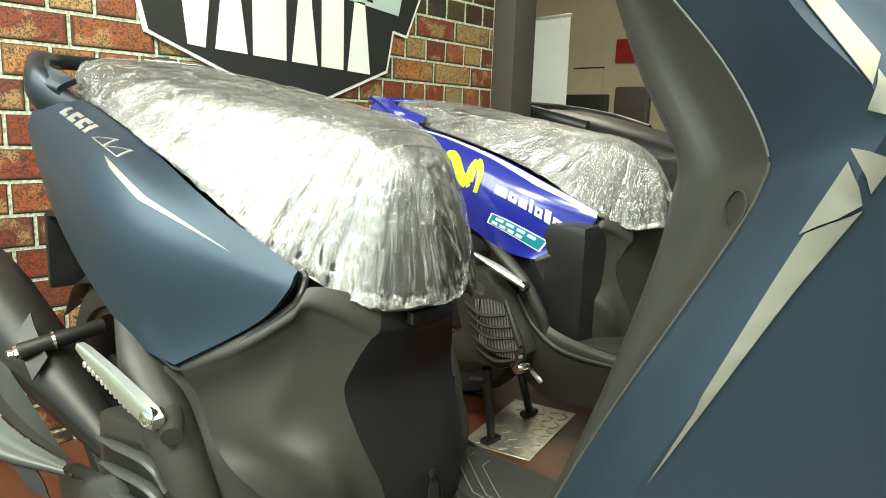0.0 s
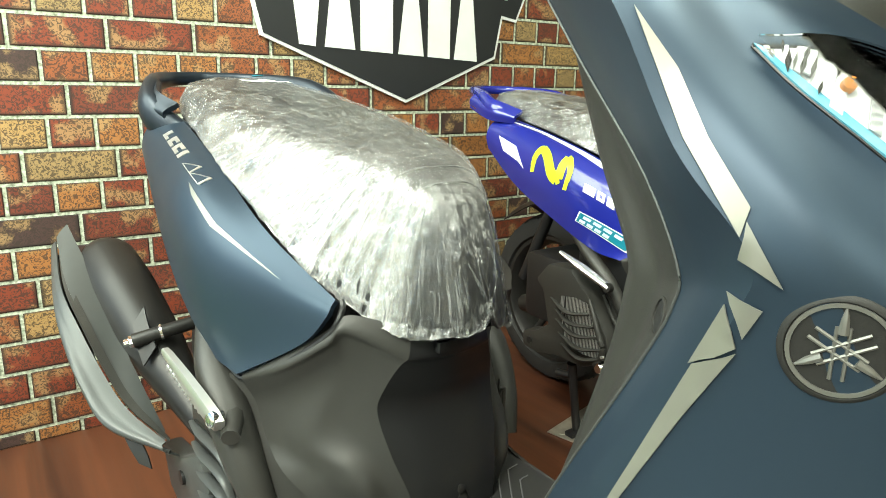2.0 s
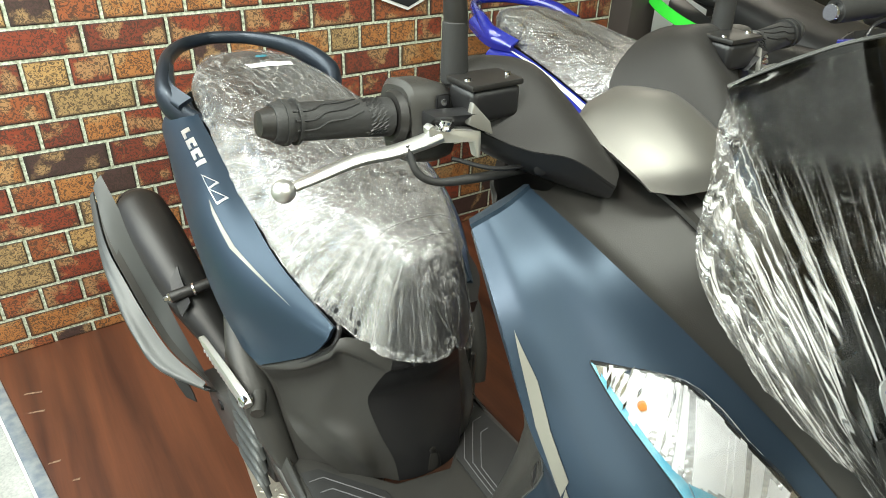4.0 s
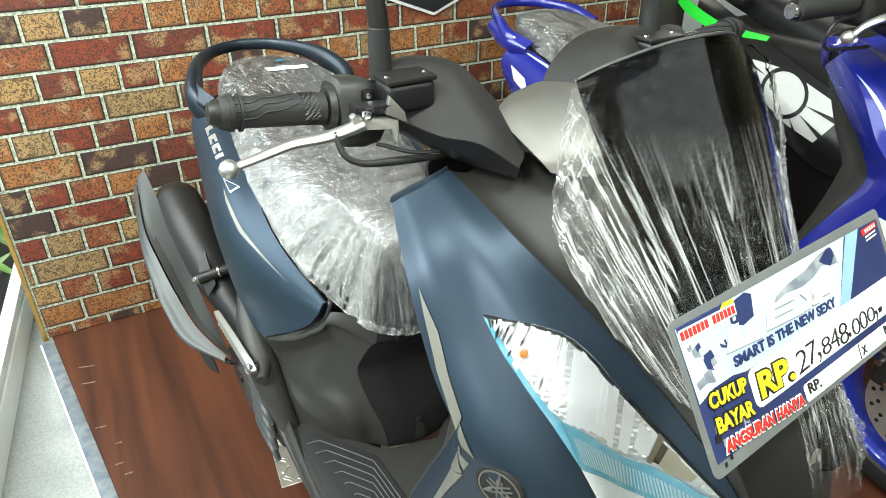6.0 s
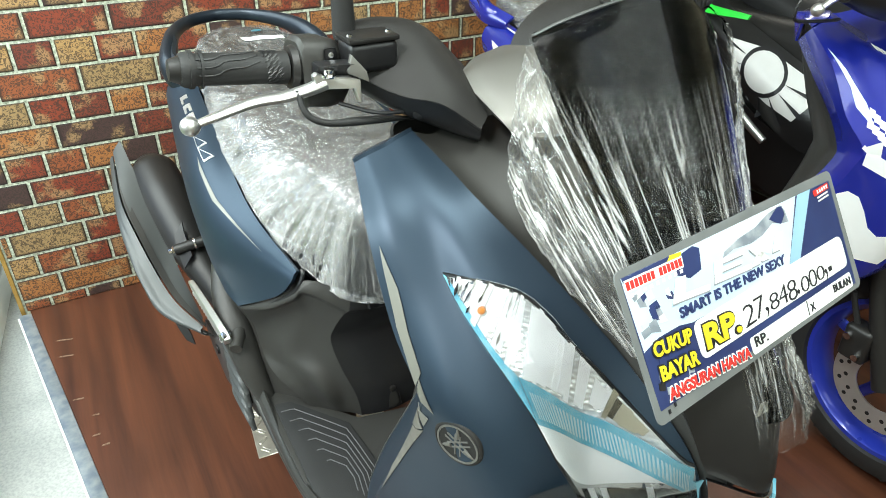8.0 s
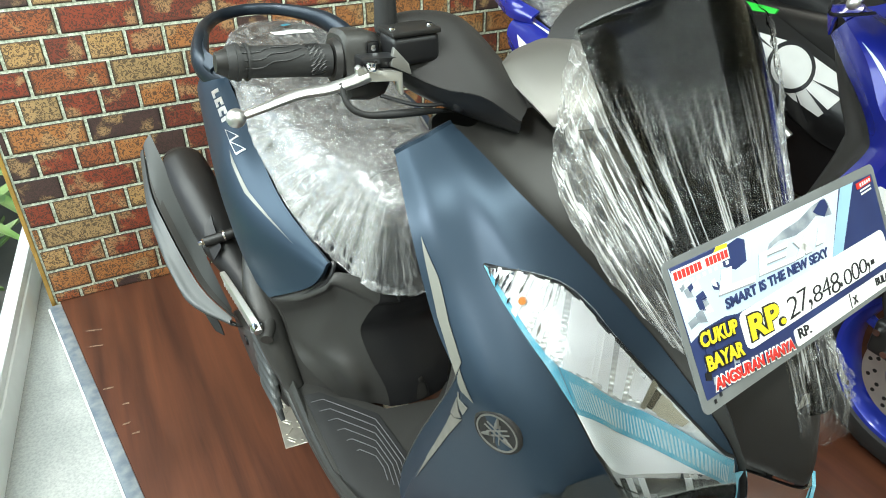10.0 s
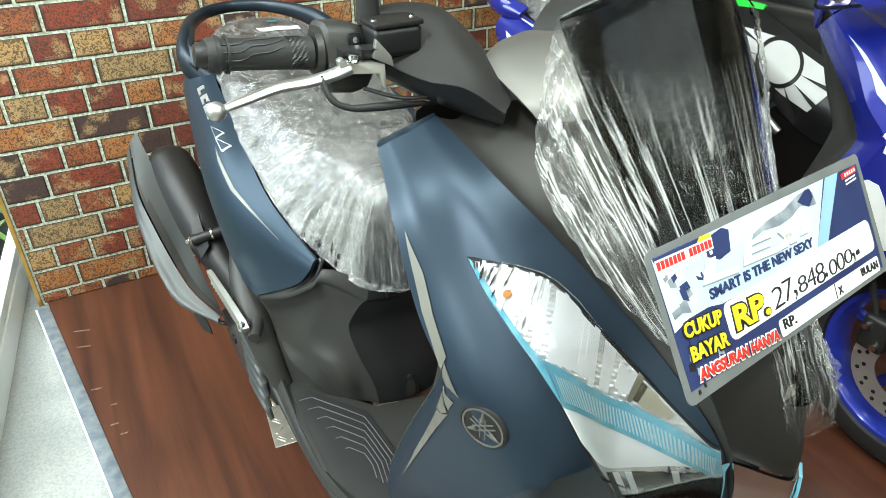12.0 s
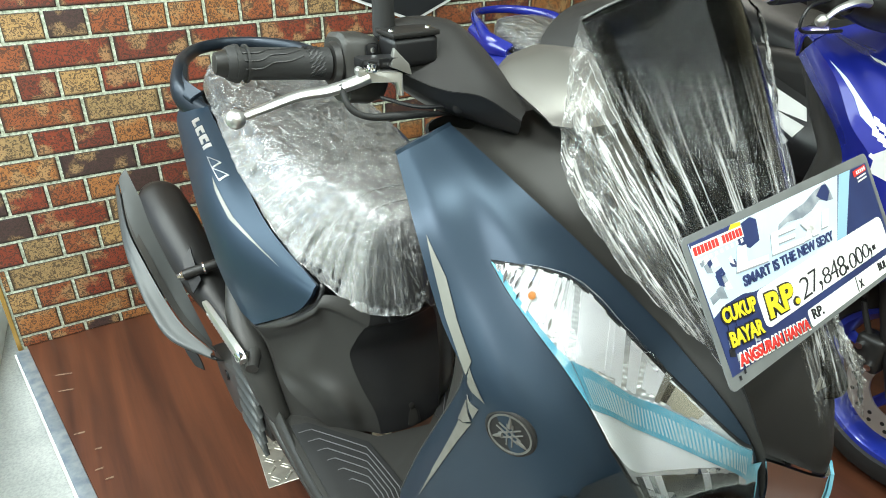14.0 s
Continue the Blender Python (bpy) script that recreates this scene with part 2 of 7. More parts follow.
def seat_zones(calc, X, Y, Z):
    """Gathered flanks, whitened further to paint in the window's light; taut on top, tight and clear round the nose."""
    flank = calc('MULTIPLY', calc('SUBTRACT', calc('ADD', calc('MULTIPLY', Y, 0.14), 0.726), Z), 38.0, True)
    nose = calc('MULTIPLY', calc('SUBTRACT', calc('SUBTRACT', 0.560, calc('MULTIPLY', flank, 0.045)), Y), 28.0, True)
    rest = calc('SUBTRACT', 1.0, nose)
    milk = calc('MULTIPLY', rest, calc('ADD', calc('MULTIPLY', flank, 0.27), 0.07))
    shine = calc('ADD', calc('MULTIPLY', rest, calc('ADD', calc('MULTIPLY', flank, 0.26), 0.05)), 0.045)
    lines = calc('ADD', calc('MULTIPLY', rest, calc('ADD', calc('MULTIPLY', flank, 0.10), 0.07)), 0.17)
    return milk, shine, lines


def bike_seat_zones(calc, X, Y, Z):
    one = calc('MULTIPLY', Y, 0.0)
    return calc('ADD', one, 0.18), calc('ADD', one, 0.20), calc('ADD', one, 0.25)


def screen_zones(calc, X, Y, Z):
    """Clear over the upper middle of the windscreen, creased round the foot, bunched up on the flanks, smooth over the nose."""
    deep = calc('MULTIPLY', calc('SUBTRACT', 0.92, Z), 14.0, True)
    low = calc('MULTIPLY', calc('MULTIPLY', calc('SUBTRACT', 1.115, Z), 8.0, True), calc('SUBTRACT', 1.0, calc('MULTIPLY', deep, 0.75)))
    half = calc('ADD', calc('MULTIPLY', calc('SUBTRACT', Z, 0.90), 0.18), 0.066)
    side = calc('MULTIPLY', calc('SUBTRACT', calc('ABSOLUTE', calc('SUBTRACT', X, 0.794)), half), 45.0, True)
    side = calc('MULTIPLY', side, calc('SUBTRACT', 1.0, calc('MULTIPLY', deep, 0.6)))
    milk = calc('ADD', calc('MULTIPLY', low, 0.005), calc('MULTIPLY', side, 0.07))
    shine = calc('ADD', calc('ADD', calc('MULTIPLY', low, 0.035), calc('MULTIPLY', side, 0.10)), 0.004)
    lines = calc('ADD', calc('ADD', calc('MULTIPLY', low, 0.60), calc('MULTIPLY', side, 0.55)), 0.0)
    return milk, shine, lines


M_FILM = film_material("clear_crinkled_film", seat_zones, 0.25, 30.0, 0.62, (.73, .50, .93), bump=0.44)
M_FILM3 = film_material("clear_dusty_film", bike_seat_zones, 0.22, 34.0, 0.70, (1.70, .70, .90))
M_FILM2 = film_material("thin_clear_film", screen_zones, 0.12, 34.0, 0.80, None, (0.80, 0.66))


def glass_material(name, tint, rough=0.02, ior=1.45):
    m, nt, b = node_mat(name)
    N, L = nt.nodes, nt.links
    tr, gl, fr, mx = N.new("ShaderNodeBsdfTransparent"), N.new("ShaderNodeBsdfGlossy"), N.new("ShaderNodeFresnel"), N.new("ShaderNodeMixShader")
    tr.inputs[0].default_value = (*tint, 1)
    gl.inputs["Roughness"].default_value = rough
    fr.inputs["IOR"].default_value = ior
    L.new(fr.outputs[0], mx.inputs[0])
    L.new(tr.outputs[0], mx.inputs[1])
    L.new(gl.outputs[0], mx.inputs[2])
    L.new(mx.outputs[0], N["Material Output"].inputs[0])
    return m


M_GLASS = glass_material("window_glass", (0.93, 0.96, 0.94))
M_SMOKE = glass_material("smoked_windscreen", (0.035, 0.031, 0.030), 0.10, 1.28)
M_LENS = glass_material("clear_lamp_lens", (0.95, 0.96, 0.97), 0.03)


def brick_material():
    m, nt, b = node_mat("old_printed_brick")
    N, L = nt.nodes, nt.links
    oi, geo, tc = N.new("ShaderNodeObjectInfo"), N.new("ShaderNodeNewGeometry"), N.new("ShaderNodeTexCoord")
    add = N.new("ShaderNodeMath")
    L.new(oi.outputs["Random"], add.inputs[0])
    L.new(geo.outputs["Random Per Island"], add.inputs[1])
    fr = N.new("ShaderNodeMath")
    fr.operation = 'FRACT'
    L.new(add.outputs[0], fr.inputs[0])
    ramp = N.new("ShaderNodeValToRGB")
    ramp.color_ramp.interpolation = 'CONSTANT'
    cols = ((0.0, (0.17, 0.036, 0.018)), (0.20, (0.28, 0.080, 0.026)), (0.36, (0.060, 0.030, 0.026)), (0.47, (0.36, 0.145, 0.042)),
            (0.64, (0.32, 0.21, 0.090)), (0.74, (0.22, 0.040, 0.016)), (0.92, (0.40, 0.24, 0.090)))
    els = ramp.color_ramp.elements
    els[0].position, els[0].color = 0.0, (*cols[0][1], 1)
    els[1].position, els[1].color = cols[1][0], (*cols[1][1], 1)
    for p, c in cols[2:]:
        els.new(p).color = (*c, 1)
    L.new(fr.outputs[0], ramp.inputs[0])
    n1, n2, vo = N.new("ShaderNodeTexNoise"), N.new("ShaderNodeTexNoise"), N.new("ShaderNodeTexVoronoi")
    n1.inputs["Scale"].default_value, n1.inputs["Detail"].default_value = 16, 4
    n2.inputs["Scale"].default_value, n2.inputs["Detail"].default_value, n2.inputs["Distortion"].default_value = 95, 5, 2.0
    vo.inputs["Scale"].default_value = 130
    off = N.new("ShaderNodeVectorMath")
    sc = N.new("ShaderNodeVectorMath")
    sc.operation = 'SCALE'
    sc.inputs[0].default_value = (7.0, 3.0, 5.0)
    L.new(oi.outputs["Random"], sc.inputs["Scale"])
    L.new(tc.outputs["Object"], off.inputs[0])
    L.new(sc.outputs[0], off.inputs[1])
    for n in (n1, n2, vo):
        L.new(off.outputs[0], n.inputs["Vector"])
    # patches: pale worn skin against the base colour, dark pits
    k1 = N.new("ShaderNodeMapRange")
    k1.inputs[1].default_value, k1.inputs[2].default_value = 0.52, 0.60
    L.new(n1.outputs[0], k1.inputs[0])
    m1 = N.new("ShaderNodeMix")
    m1.data_type = 'RGBA'
    m1.inputs[7].default_value = (0.40, 0.25, 0.11, 1)
    k1s = N.new("ShaderNodeMath")
    k1s.operation = 'MULTIPLY'
    k1s.inputs[1].default_value = 0.7
    L.new(k1.outputs[0], k1s.inputs[0])
    L.new(k1s.outputs[0], m1.inputs[0])
    L.new(ramp.outputs[0], m1.inputs[6])
    k2 = N.new("ShaderNodeMapRange")
    k2.inputs[1].default_value, k2.inputs[2].default_value = 0.48, 0.56
    k2.inputs[3].default_value, k2.inputs[4].default_value = 0.0, 0.80
    L.new(n2.outputs[0], k2.inputs[0])
    m2 = N.new("ShaderNodeMix")
    m2.data_type = 'RGBA'
    m2.inputs[7].default_value = (0.035, 0.022, 0.015, 1)
    L.new(k2.outputs[0], m2.inputs[0])
    L.new(m1.outputs[2], m2.inputs[6])
    # the print has dark outlines round each brick
    sp = N.new("ShaderNodeSeparateXYZ")
    L.new(tc.outputs["Generated"], sp.inputs[0])

    def calc(op, a, c, clamp=False):
        n = N.new("ShaderNodeMath")
        n.operation, n.use_clamp = op, clamp
        for k, v in enumerate((a, c)):
            if isinstance(v, float):
                n.inputs[k].default_value = v
            else:
                L.new(v, n.inputs[k])
        return n.outputs[0]
    ez = calc('MINIMUM', sp.outputs[2], calc('MULTIPLY', calc('SUBTRACT', 1.0, sp.outputs[2]), 2.0))
    ex = calc('MULTIPLY', calc('MINIMUM', sp.outputs[0], calc('SUBTRACT', 1.0, sp.outputs[0])), 2.4)
    edge = calc('ADD', calc('MINIMUM', ez, ex), calc('MULTIPLY', calc('SUBTRACT', n2.outputs[0], 0.5), 0.16))
    em = N.new("ShaderNodeMapRange")
    em.inputs[1].default_value, em.inputs[2].default_value, em.inputs[3].default_value, em.inputs[4].default_value = 0.03, 0.12, 0.85, 0.0
    L.new(edge, em.inputs[0])
    m3 = N.new("ShaderNodeMix")
    m3.data_type = 'RGBA'
    m3.inputs[7].default_value = (0.018, 0.012, 0.010, 1)
    L.new(em.outputs[0], m3.inputs[0])
    L.new(m2.outputs[2], m3.inputs[6])
    L.new(m3.outputs[2], b.inputs["Base Color"])
    b.inputs["Roughness"].default_value = 0.62
    bp = N.new("ShaderNodeBump")
    bp.inputs["Strength"].default_value, bp.inputs["Distance"].default_value = 0.5, 0.002
    L.new(n2.outputs[0], bp.inputs["Height"])
    L.new(bp.outputs[0], b.inputs["Normal"])
    return m


M_BRICK = brick_material()
M_MORTAR = mat("pale_green_grey_mortar", (0.66, 0.70, 0.56), 0.8, 0, 0.3, 110, 0.8, 260, alt=(0.16, 0.18, 0.12))


def wood_floor_material():
    m, nt, b = node_mat("dark_red_wood_vinyl")
    N, L = nt.nodes, nt.links
    tc, mp = N.new("ShaderNodeTexCoord"), N.new("ShaderNodeMapping")
    mp.inputs["Scale"].default_value = (12.0, 0.7, 1.0)
    n1, n2 = N.new("ShaderNodeTexNoise"), N.new("ShaderNodeTexNoise")
    n1.inputs["Scale"].default_value, n1.inputs["Detail"].default_value, n1.inputs["Distortion"].default_value = 1.6, 6, 0.5
    n2.inputs["Scale"].default_value, n2.inputs["Detail"].default_value = 14, 5
    L.new(tc.outputs["Object"], mp.inputs[0])
    L.new(mp.outputs[0], n1.inputs["Vector"])
    L.new(mp.outputs[0], n2.inputs["Vector"])
    r = N.new("ShaderNodeValToRGB")
    r.color_ramp.elements[0].position, r.color_ramp.elements[0].color = 0.24, (0.030, 0.011, 0.007, 1)
    r.color_ramp.elements[1].position, r.color_ramp.elements[1].color = 0.82, (0.125, 0.042, 0.019, 1)
    ad = N.new("ShaderNodeMath")
    ad.operation = 'MULTIPLY_ADD'
    ad.inputs[1].default_value = 0.25
    L.new(n2.outputs[0], ad.inputs[0])
    L.new(n1.outputs[0], ad.inputs[2])
    sb = N.new("ShaderNodeMath")
    sb.operation = 'SUBTRACT'
    sb.inputs[1].default_value = 0.12
    L.new(ad.outputs[0], sb.inputs[0])
    L.new(sb.outputs[0], r.inputs[0])
    L.new(r.outputs[0], b.inputs["Base Color"])
    rr = N.new("ShaderNodeMapRange")
    rr.inputs[3].default_value, rr.inputs[4].default_value = 0.25, 0.5
    L.new(n2.outputs[0], rr.inputs[0])
    L.new(rr.outputs[0], b.inputs["Roughness"])
    bp = N.new("ShaderNodeBump")
    bp.inputs["Strength"].default_value, bp.inputs["Distance"].default_value = 0.15, 0.001
    L.new(n2.outputs[0], bp.inputs["Height"])
    L.new(bp.outputs[0], b.inputs["Normal"])
    return m


M_WOOD = wood_floor_material()
M_CARPET = mat("speckled_grey_terrazzo", (0.40, 0.41, 0.39), 0.75, 0, 0.2, 160, 0.5, 420, alt=(0.30, 0.31, 0.30))


# ---- mesh helpers ----
def catmull(pts, n):
    """n points along a smooth curve through pts."""
    p = np.array(pts, float)
    if len(p) == 2:
        s = np.linspace(0, 1, n)[:, None]
        return p[0] * (1 - s) + p[1] * s
    q = np.vstack([2 * p[0] - p[1], p, 2 * p[-1] - p[-2]])
    out = []
    for s in np.linspace(0, len(p) - 1, n):
        i = min(int(s), len(p) - 2)
        f = s - i
        a, b, c, d = q[i], q[i + 1], q[i + 2], q[i + 3]
        out.append(0.5 * (2 * b + (c - a) * f + (2 * a - 5 * b + 4 * c - d) * f * f + (3 * b - a - 3 * c + d) * f ** 3))
    return np.array(out)


def net(rows, nu, nv):
    """A smooth grid of nu x nv points through a net of control points."""
    a = np.array([catmull(r, nv) for r in rows])
    return np.stack([catmull(a[:, j], nu) for j in range(nv)], 1)


def mirrored(g, cx):
    """The grid on the other flank; cx: the middle line, a number or a function of y."""
    h = np.array(g, float).copy()
    h[..., 0] = 2 * (cx(h[..., 1]) if callable(cx) else cx) - h[..., 0]
    return h


def sheet(g, thick=0.004, flip=False):
    """A closed shell from a grid of points: the grid and its copy set back by thick."""
    g = np.array(g, float)
    nu, nv = g.shape[:2]
    du, dv = np.gradient(g, axis=0), np.gradient(g, axis=1)
    n = np.cross(du, dv)
    n /= np.maximum(np.linalg.norm(n, axis=2, keepdims=True), 1e-9)
    if flip:
        n = -n
    bm = bmesh.new()
    A = [[bm.verts.new(g[i, j]) for j in range(nv)] for i in range(nu)]
    B = [[bm.verts.new(g[i, j] - n[i, j] * thick) for j in range(nv)] for i in range(nu)]
    for i in range(nu - 1):
        for j in range(nv - 1):
            bm.faces.new((A[i][j], A[i + 1][j], A[i + 1][j + 1], A[i][j + 1]))
            bm.faces.new((B[i][j], B[i][j + 1], B[i + 1][j + 1], B[i + 1][j]))
    for i in range(nu - 1):
        bm.faces.new((A[i][0], B[i][0], B[i + 1][0], A[i + 1][0]))
        bm.faces.new((A[i][-1], A[i + 1][-1], B[i + 1][-1], B[i][-1]))
    for j in range(nv - 1):
        bm.faces.new((A[0][j], A[0][j + 1], B[0][j + 1], B[0][j]))
        bm.faces.new((A[-1][j], B[-1][j], B[-1][j + 1], A[-1][j + 1]))
    bmesh.ops.recalc_face_normals(bm, faces=bm.faces)
    return bm


def closed_loft(rings, caps=True):
    """A skin over rings with the same number of points each."""
    bm = bmesh.new()
    R = [[bm.verts.new(p) for p in r] for r in rings]
    n = len(R[0])
    for a, b in zip(R, R[1:]):
        for k in range(n):
            bm.faces.new((a[k], a[(k + 1) % n], b[(k + 1) % n], b[k]))
    if caps:
        bm.faces.new(R[0][::-1])
        bm.faces.new(R[-1])
    bmesh.ops.recalc_face_normals(bm, faces=bm.faces)
    return bm


def tube(pts, radii, seg=14, n=None, flat=1.0, up=(0, 0, 1)):
    """A round (or flattened) bar along a smooth curve."""
    p = catmull(pts, n or max(2, 5 * (len(pts) - 1) + 1)) if len(pts) > 2 else np.array(pts, float)
    r = np.interp(np.linspace(0, 1, len(p)), np.linspace(0, 1, len(radii)), radii) if hasattr(radii, "__len__") else [radii] * len(p)
    rings = []
    for i in range(len(p)):
        d = p[min(i + 1, len(p) - 1)] - p[max(i - 1, 0)]
        d = d / np.linalg.norm(d)
        u = np.array(up, float)
        if abs(d @ u) > 0.97:
            u = np.array((0, 1.0, 0.2))
        s = np.cross(d, u)
        s /= np.linalg.norm(s)
        t = np.cross(s, d)
        rings.append([p[i] + r[i] * (s * math.cos(a) + t * flat * math.sin(a)) for a in np.linspace(0, 2 * math.pi, seg, endpoint=False)])
    return closed_loft(rings)


def lathe(profile, centre, axis, seg=28):
    """Turned body: profile of (distance along axis, radius)."""
    a = np.array(axis, float)
    a /= np.linalg.norm(a)
    u = np.cross(a, (0, 0, 1)) if abs(a[2]) < 0.9 else np.cross(a, (1, 0, 0))
    u /= np.linalg.norm(u)
    v = np.cross(a, u)
    c = np.array(centre, float)
    return closed_loft([[c + a * h + max(r, 1e-4) * (u * math.cos(t) + v * math.sin(t)) for t in np.linspace(0, 2 * math.pi, seg, endpoint=False)] for h, r in profile])


def ring_body(profile, centre, axis, seg=40):
    """Turned ring (tyre, rim): closed profile of (distance along axis, radius)."""
    a = np.array(axis, float)
    a /= np.linalg.norm(a)
    u = np.cross(a, (0, 0, 1))
    u /= np.linalg.norm(u)
    v = np.cross(a, u)
    c = np.array(centre, float)
    bm = bmesh.new()
    R = [[bm.verts.new(c + a * h + r * (u * math.cos(t) + v * math.sin(t))) for h, r in profile] for t in np.linspace(0, 2 * math.pi, seg, endpoint=False)]
    n = len(profile)
    for i in range(seg):
        for k in range(n):
            bm.faces.new((R[i][k], R[i][(k + 1) % n], R[(i + 1) % seg][(k + 1) % n], R[(i + 1) % seg][k]))
    bmesh.ops.recalc_face_normals(bm, faces=bm.faces)
    return bm


def box(x0, y0, z0, x1, y1, z1, bevel=0.0, seg=2):
    bm = bmesh.new()
    bmesh.ops.create_cube(bm, size=1, matrix=Matrix.Translation(((x0 + x1) / 2, (y0 + y1) / 2, (z0 + z1) / 2)) @ Matrix.Diagonal((abs(x1 - x0), abs(y1 - y0), abs(z1 - z0), 1)))
    if bevel:
        bmesh.ops.bevel(bm, geom=bm.edges[:], offset=bevel, segments=seg, affect='EDGES', profile=0.6)
    return bm


def prism(outline, depth, bevel=0.0):
    """A flat outline in space thickened along the vector depth."""
    bm = bmesh.new()
    d = Vector(depth)
    a = [bm.verts.new(Vector(p)) for p in outline]
    b = [bm.verts.new(Vector(p) + d) for p in outline]
    bm.faces.new(a)
    bm.faces.new(b[::-1])
    n = len(a)
    for k in range(n):
        bm.faces.new((a[k], b[k], b[(k + 1) % n], a[(k + 1) % n]))
    bmesh.ops.recalc_face_normals(bm, faces=bm.faces)
    if bevel:
        bmesh.ops.bevel(bm, geom=bm.edges[:], offset=bevel, segments=2, affect='EDGES', profile=0.6)
    return bm


from mathutils.bvhtree import BVHTree


def drape(outline, way, target, lift=0.0012, step=0.012, thick=0.0012):
    """A thin plate of the given outline laid onto a shell along the direction way."""
    w = Vector(way).normalized()
    bm = bmesh.new()
    c0 = sum((Vector(p) for p in outline), Vector()) / len(outline)
    vs = [bm.verts.new(Vector(p) - w * (Vector(p) - c0).dot(w)) for p in outline]
    f = bm.faces.new(vs)
    f.normal_update()
    nrm = f.normal.copy()
    ax = nrm.orthogonal().normalized()
    ay = nrm.cross(ax)
    c = sum((v.co for v in vs), Vector()) / len(vs)
    for a in (ax, ay):
        ks = [(v.co - c).dot(a) for v in vs]
        k = min(ks) + step
        while k < max(ks):
            bmesh.ops.bisect_plane(bm, geom=bm.verts[:] + bm.edges[:] + bm.faces[:], plane_co=c + a * k, plane_no=a)
            k += step
    bmesh.ops.triangulate(bm, faces=[f for f in bm.faces if len(f.verts) > 4])
    tree = target if isinstance(target, BVHTree) else BVHTree.FromBMesh(target)
    for v in bm.verts:
        hit = tree.ray_cast(v.co - w * 0.4, w)
        if hit[0] is None:
            hit = tree.find_nearest(v.co)
        n = hit[1] if hit[1].dot(w) < 0 else -hit[1]
        v.co = hit[0] + n * lift
    bmesh.ops.recalc_face_normals(bm, faces=bm.faces)
    bmesh.ops.solidify(bm, geom=bm.faces[:], thickness=-thick if sum((f.normal for f in bm.faces), Vector()).dot(w) > 0 else thick)
    return bm


def ribbon(a, b, tree, lift, nu=24, nv=5, thick=.0012):
    """A strip between two curves, laid onto a shell."""
    A, B = catmull(a, nu), catmull(b, nu)
    g = np.stack([A + (B - A) * f for f in np.linspace(0, 1, nv)], 1)
    for i in range(nu):
        for j in range(nv):
            q, n = tree.find_nearest(Vector(g[i, j]))[:2]
            n = n if n.y < 0 or (n.y < .2 and n.x < 0) else -n
            g[i, j] = q + n * lift
    return sheet(g, thick)


def part(name, bm, material, parent=None, label="", smooth=True, free=True):
    """Links a bmesh as one mesh object, under a thing or a part."""
    me = bpy.data.meshes.new(name)
    if smooth:
        for f in bm.faces:
            f.smooth = True
        for e in bm.edges:
            if len(e.link_faces) == 2 and e.calc_face_angle(0) > radians(38):
                e.smooth = False
    bm.to_mesh(me)
    if free:
        bm.free()
    ob = new(name, me)
    me.materials.append(material)
    if parent is not None:
        ob.parent = parent
        ob.matrix_parent_inverse = parent_place(parent).inverted()
    if label:
        ob["label"] = label
    return ob


def parent_place(ob):
    """Where a thing stands; parts are made in place, so theirs is the world's origin."""
    return Matrix.Identity(4) if ob.data else ob.matrix_basis.copy()


def thing(name, at, label, category, group="", kind=""):
    ob = new(name)
    ob.empty_display_size = 0.1
    ob.location = at
    return tagged(ob, label, category, group, kind)


def text_bm(body, size, m, depth=0.0006, align='LEFT', spread=1.0, bold=0.0):
    """Letters of the built-in font as a mesh, laid by the matrix m."""
    cu = bpy.data.curves.new("lettering", 'FONT')
    cu.body, cu.size, cu.extrude, cu.align_x, cu.space_character, cu.resolution_u, cu.offset = body, size, depth, align, spread, 3, bold
    ob = bpy.data.objects.new("lettering", cu)
    me = bpy.data.meshes.new_from_object(ob)
    bm = bmesh.new()
    bm.from_mesh(me)
    bm.transform(m)
    bpy.data.objects.remove(ob)
    bpy.data.meshes.remove(me)
    bpy.data.curves.remove(cu)
    return bm


def axes(o, ex, ey, ez=None):
    """A matrix with origin o and the given axes."""
    ex, ey = Vector(ex).normalized(), Vector(ey).normalized()
    ez = Vector(ez).normalized() if ez else ex.cross(ey)
    m = Matrix((ex, ey, ez)).transposed().to_4x4()
    m.translation = Vector(o)
    return m


# ---- structure ----
WALL_Y = 1.70


def setting(name, bm, material, label, category):
    return tagged(part(name, bm, material), label, category, kind="structure")




def edge_x(y):
    """The raised floor's free edge runs slightly askew to the partition."""
    return 0.055 + (1.60 - y) * 0.14


setting("floor", prism([(edge_x(-2.2) + .034, -2.2, -.05), (2.75, -2.2, -.05), (2.75, WALL_Y + .03, -.05), (edge_x(WALL_Y + .03) + .034, WALL_Y + .03, -.05)], (0, 0, .05)), M_WOOD, "raised display floor of dark red wood-look vinyl", "floor")
for x0, y0, x1, y1 in ((.134, 1.496, .176, 1.483), (.136, 1.413, .172, 1.403), (.154, 1.206, .179, 1.201), (.193, 1.123, .208, 1.119), (.184, 1.047, .202, 1.045), (.201, 1.003, .219, 1.001)):
    part("scuff", prism([(x0, y0, .0006), (x1, y1, .0006), (x1 + .002, y1 + .006, .0006), (x0 + .003, y0 + .004, .0006)], (0, 0, .0006)), M_SCUFF, bpy.data.objects["floor"], "pale worn scuff")
edging = setting("trim", prism([(edge_x(-2.2), -2.2, -.0515), (edge_x(-2.2) + .0335, -2.2, -.0515), (edge_x(WALL_Y - .02) + .0335, WALL_Y - .02, -.0515), (edge_x(WALL_Y - .02), WALL_Y - .02, -.0515)], (0, 0, .0545), .002), M_STRIP, "worn blue-grey steel edging along the raised floor", "edging")
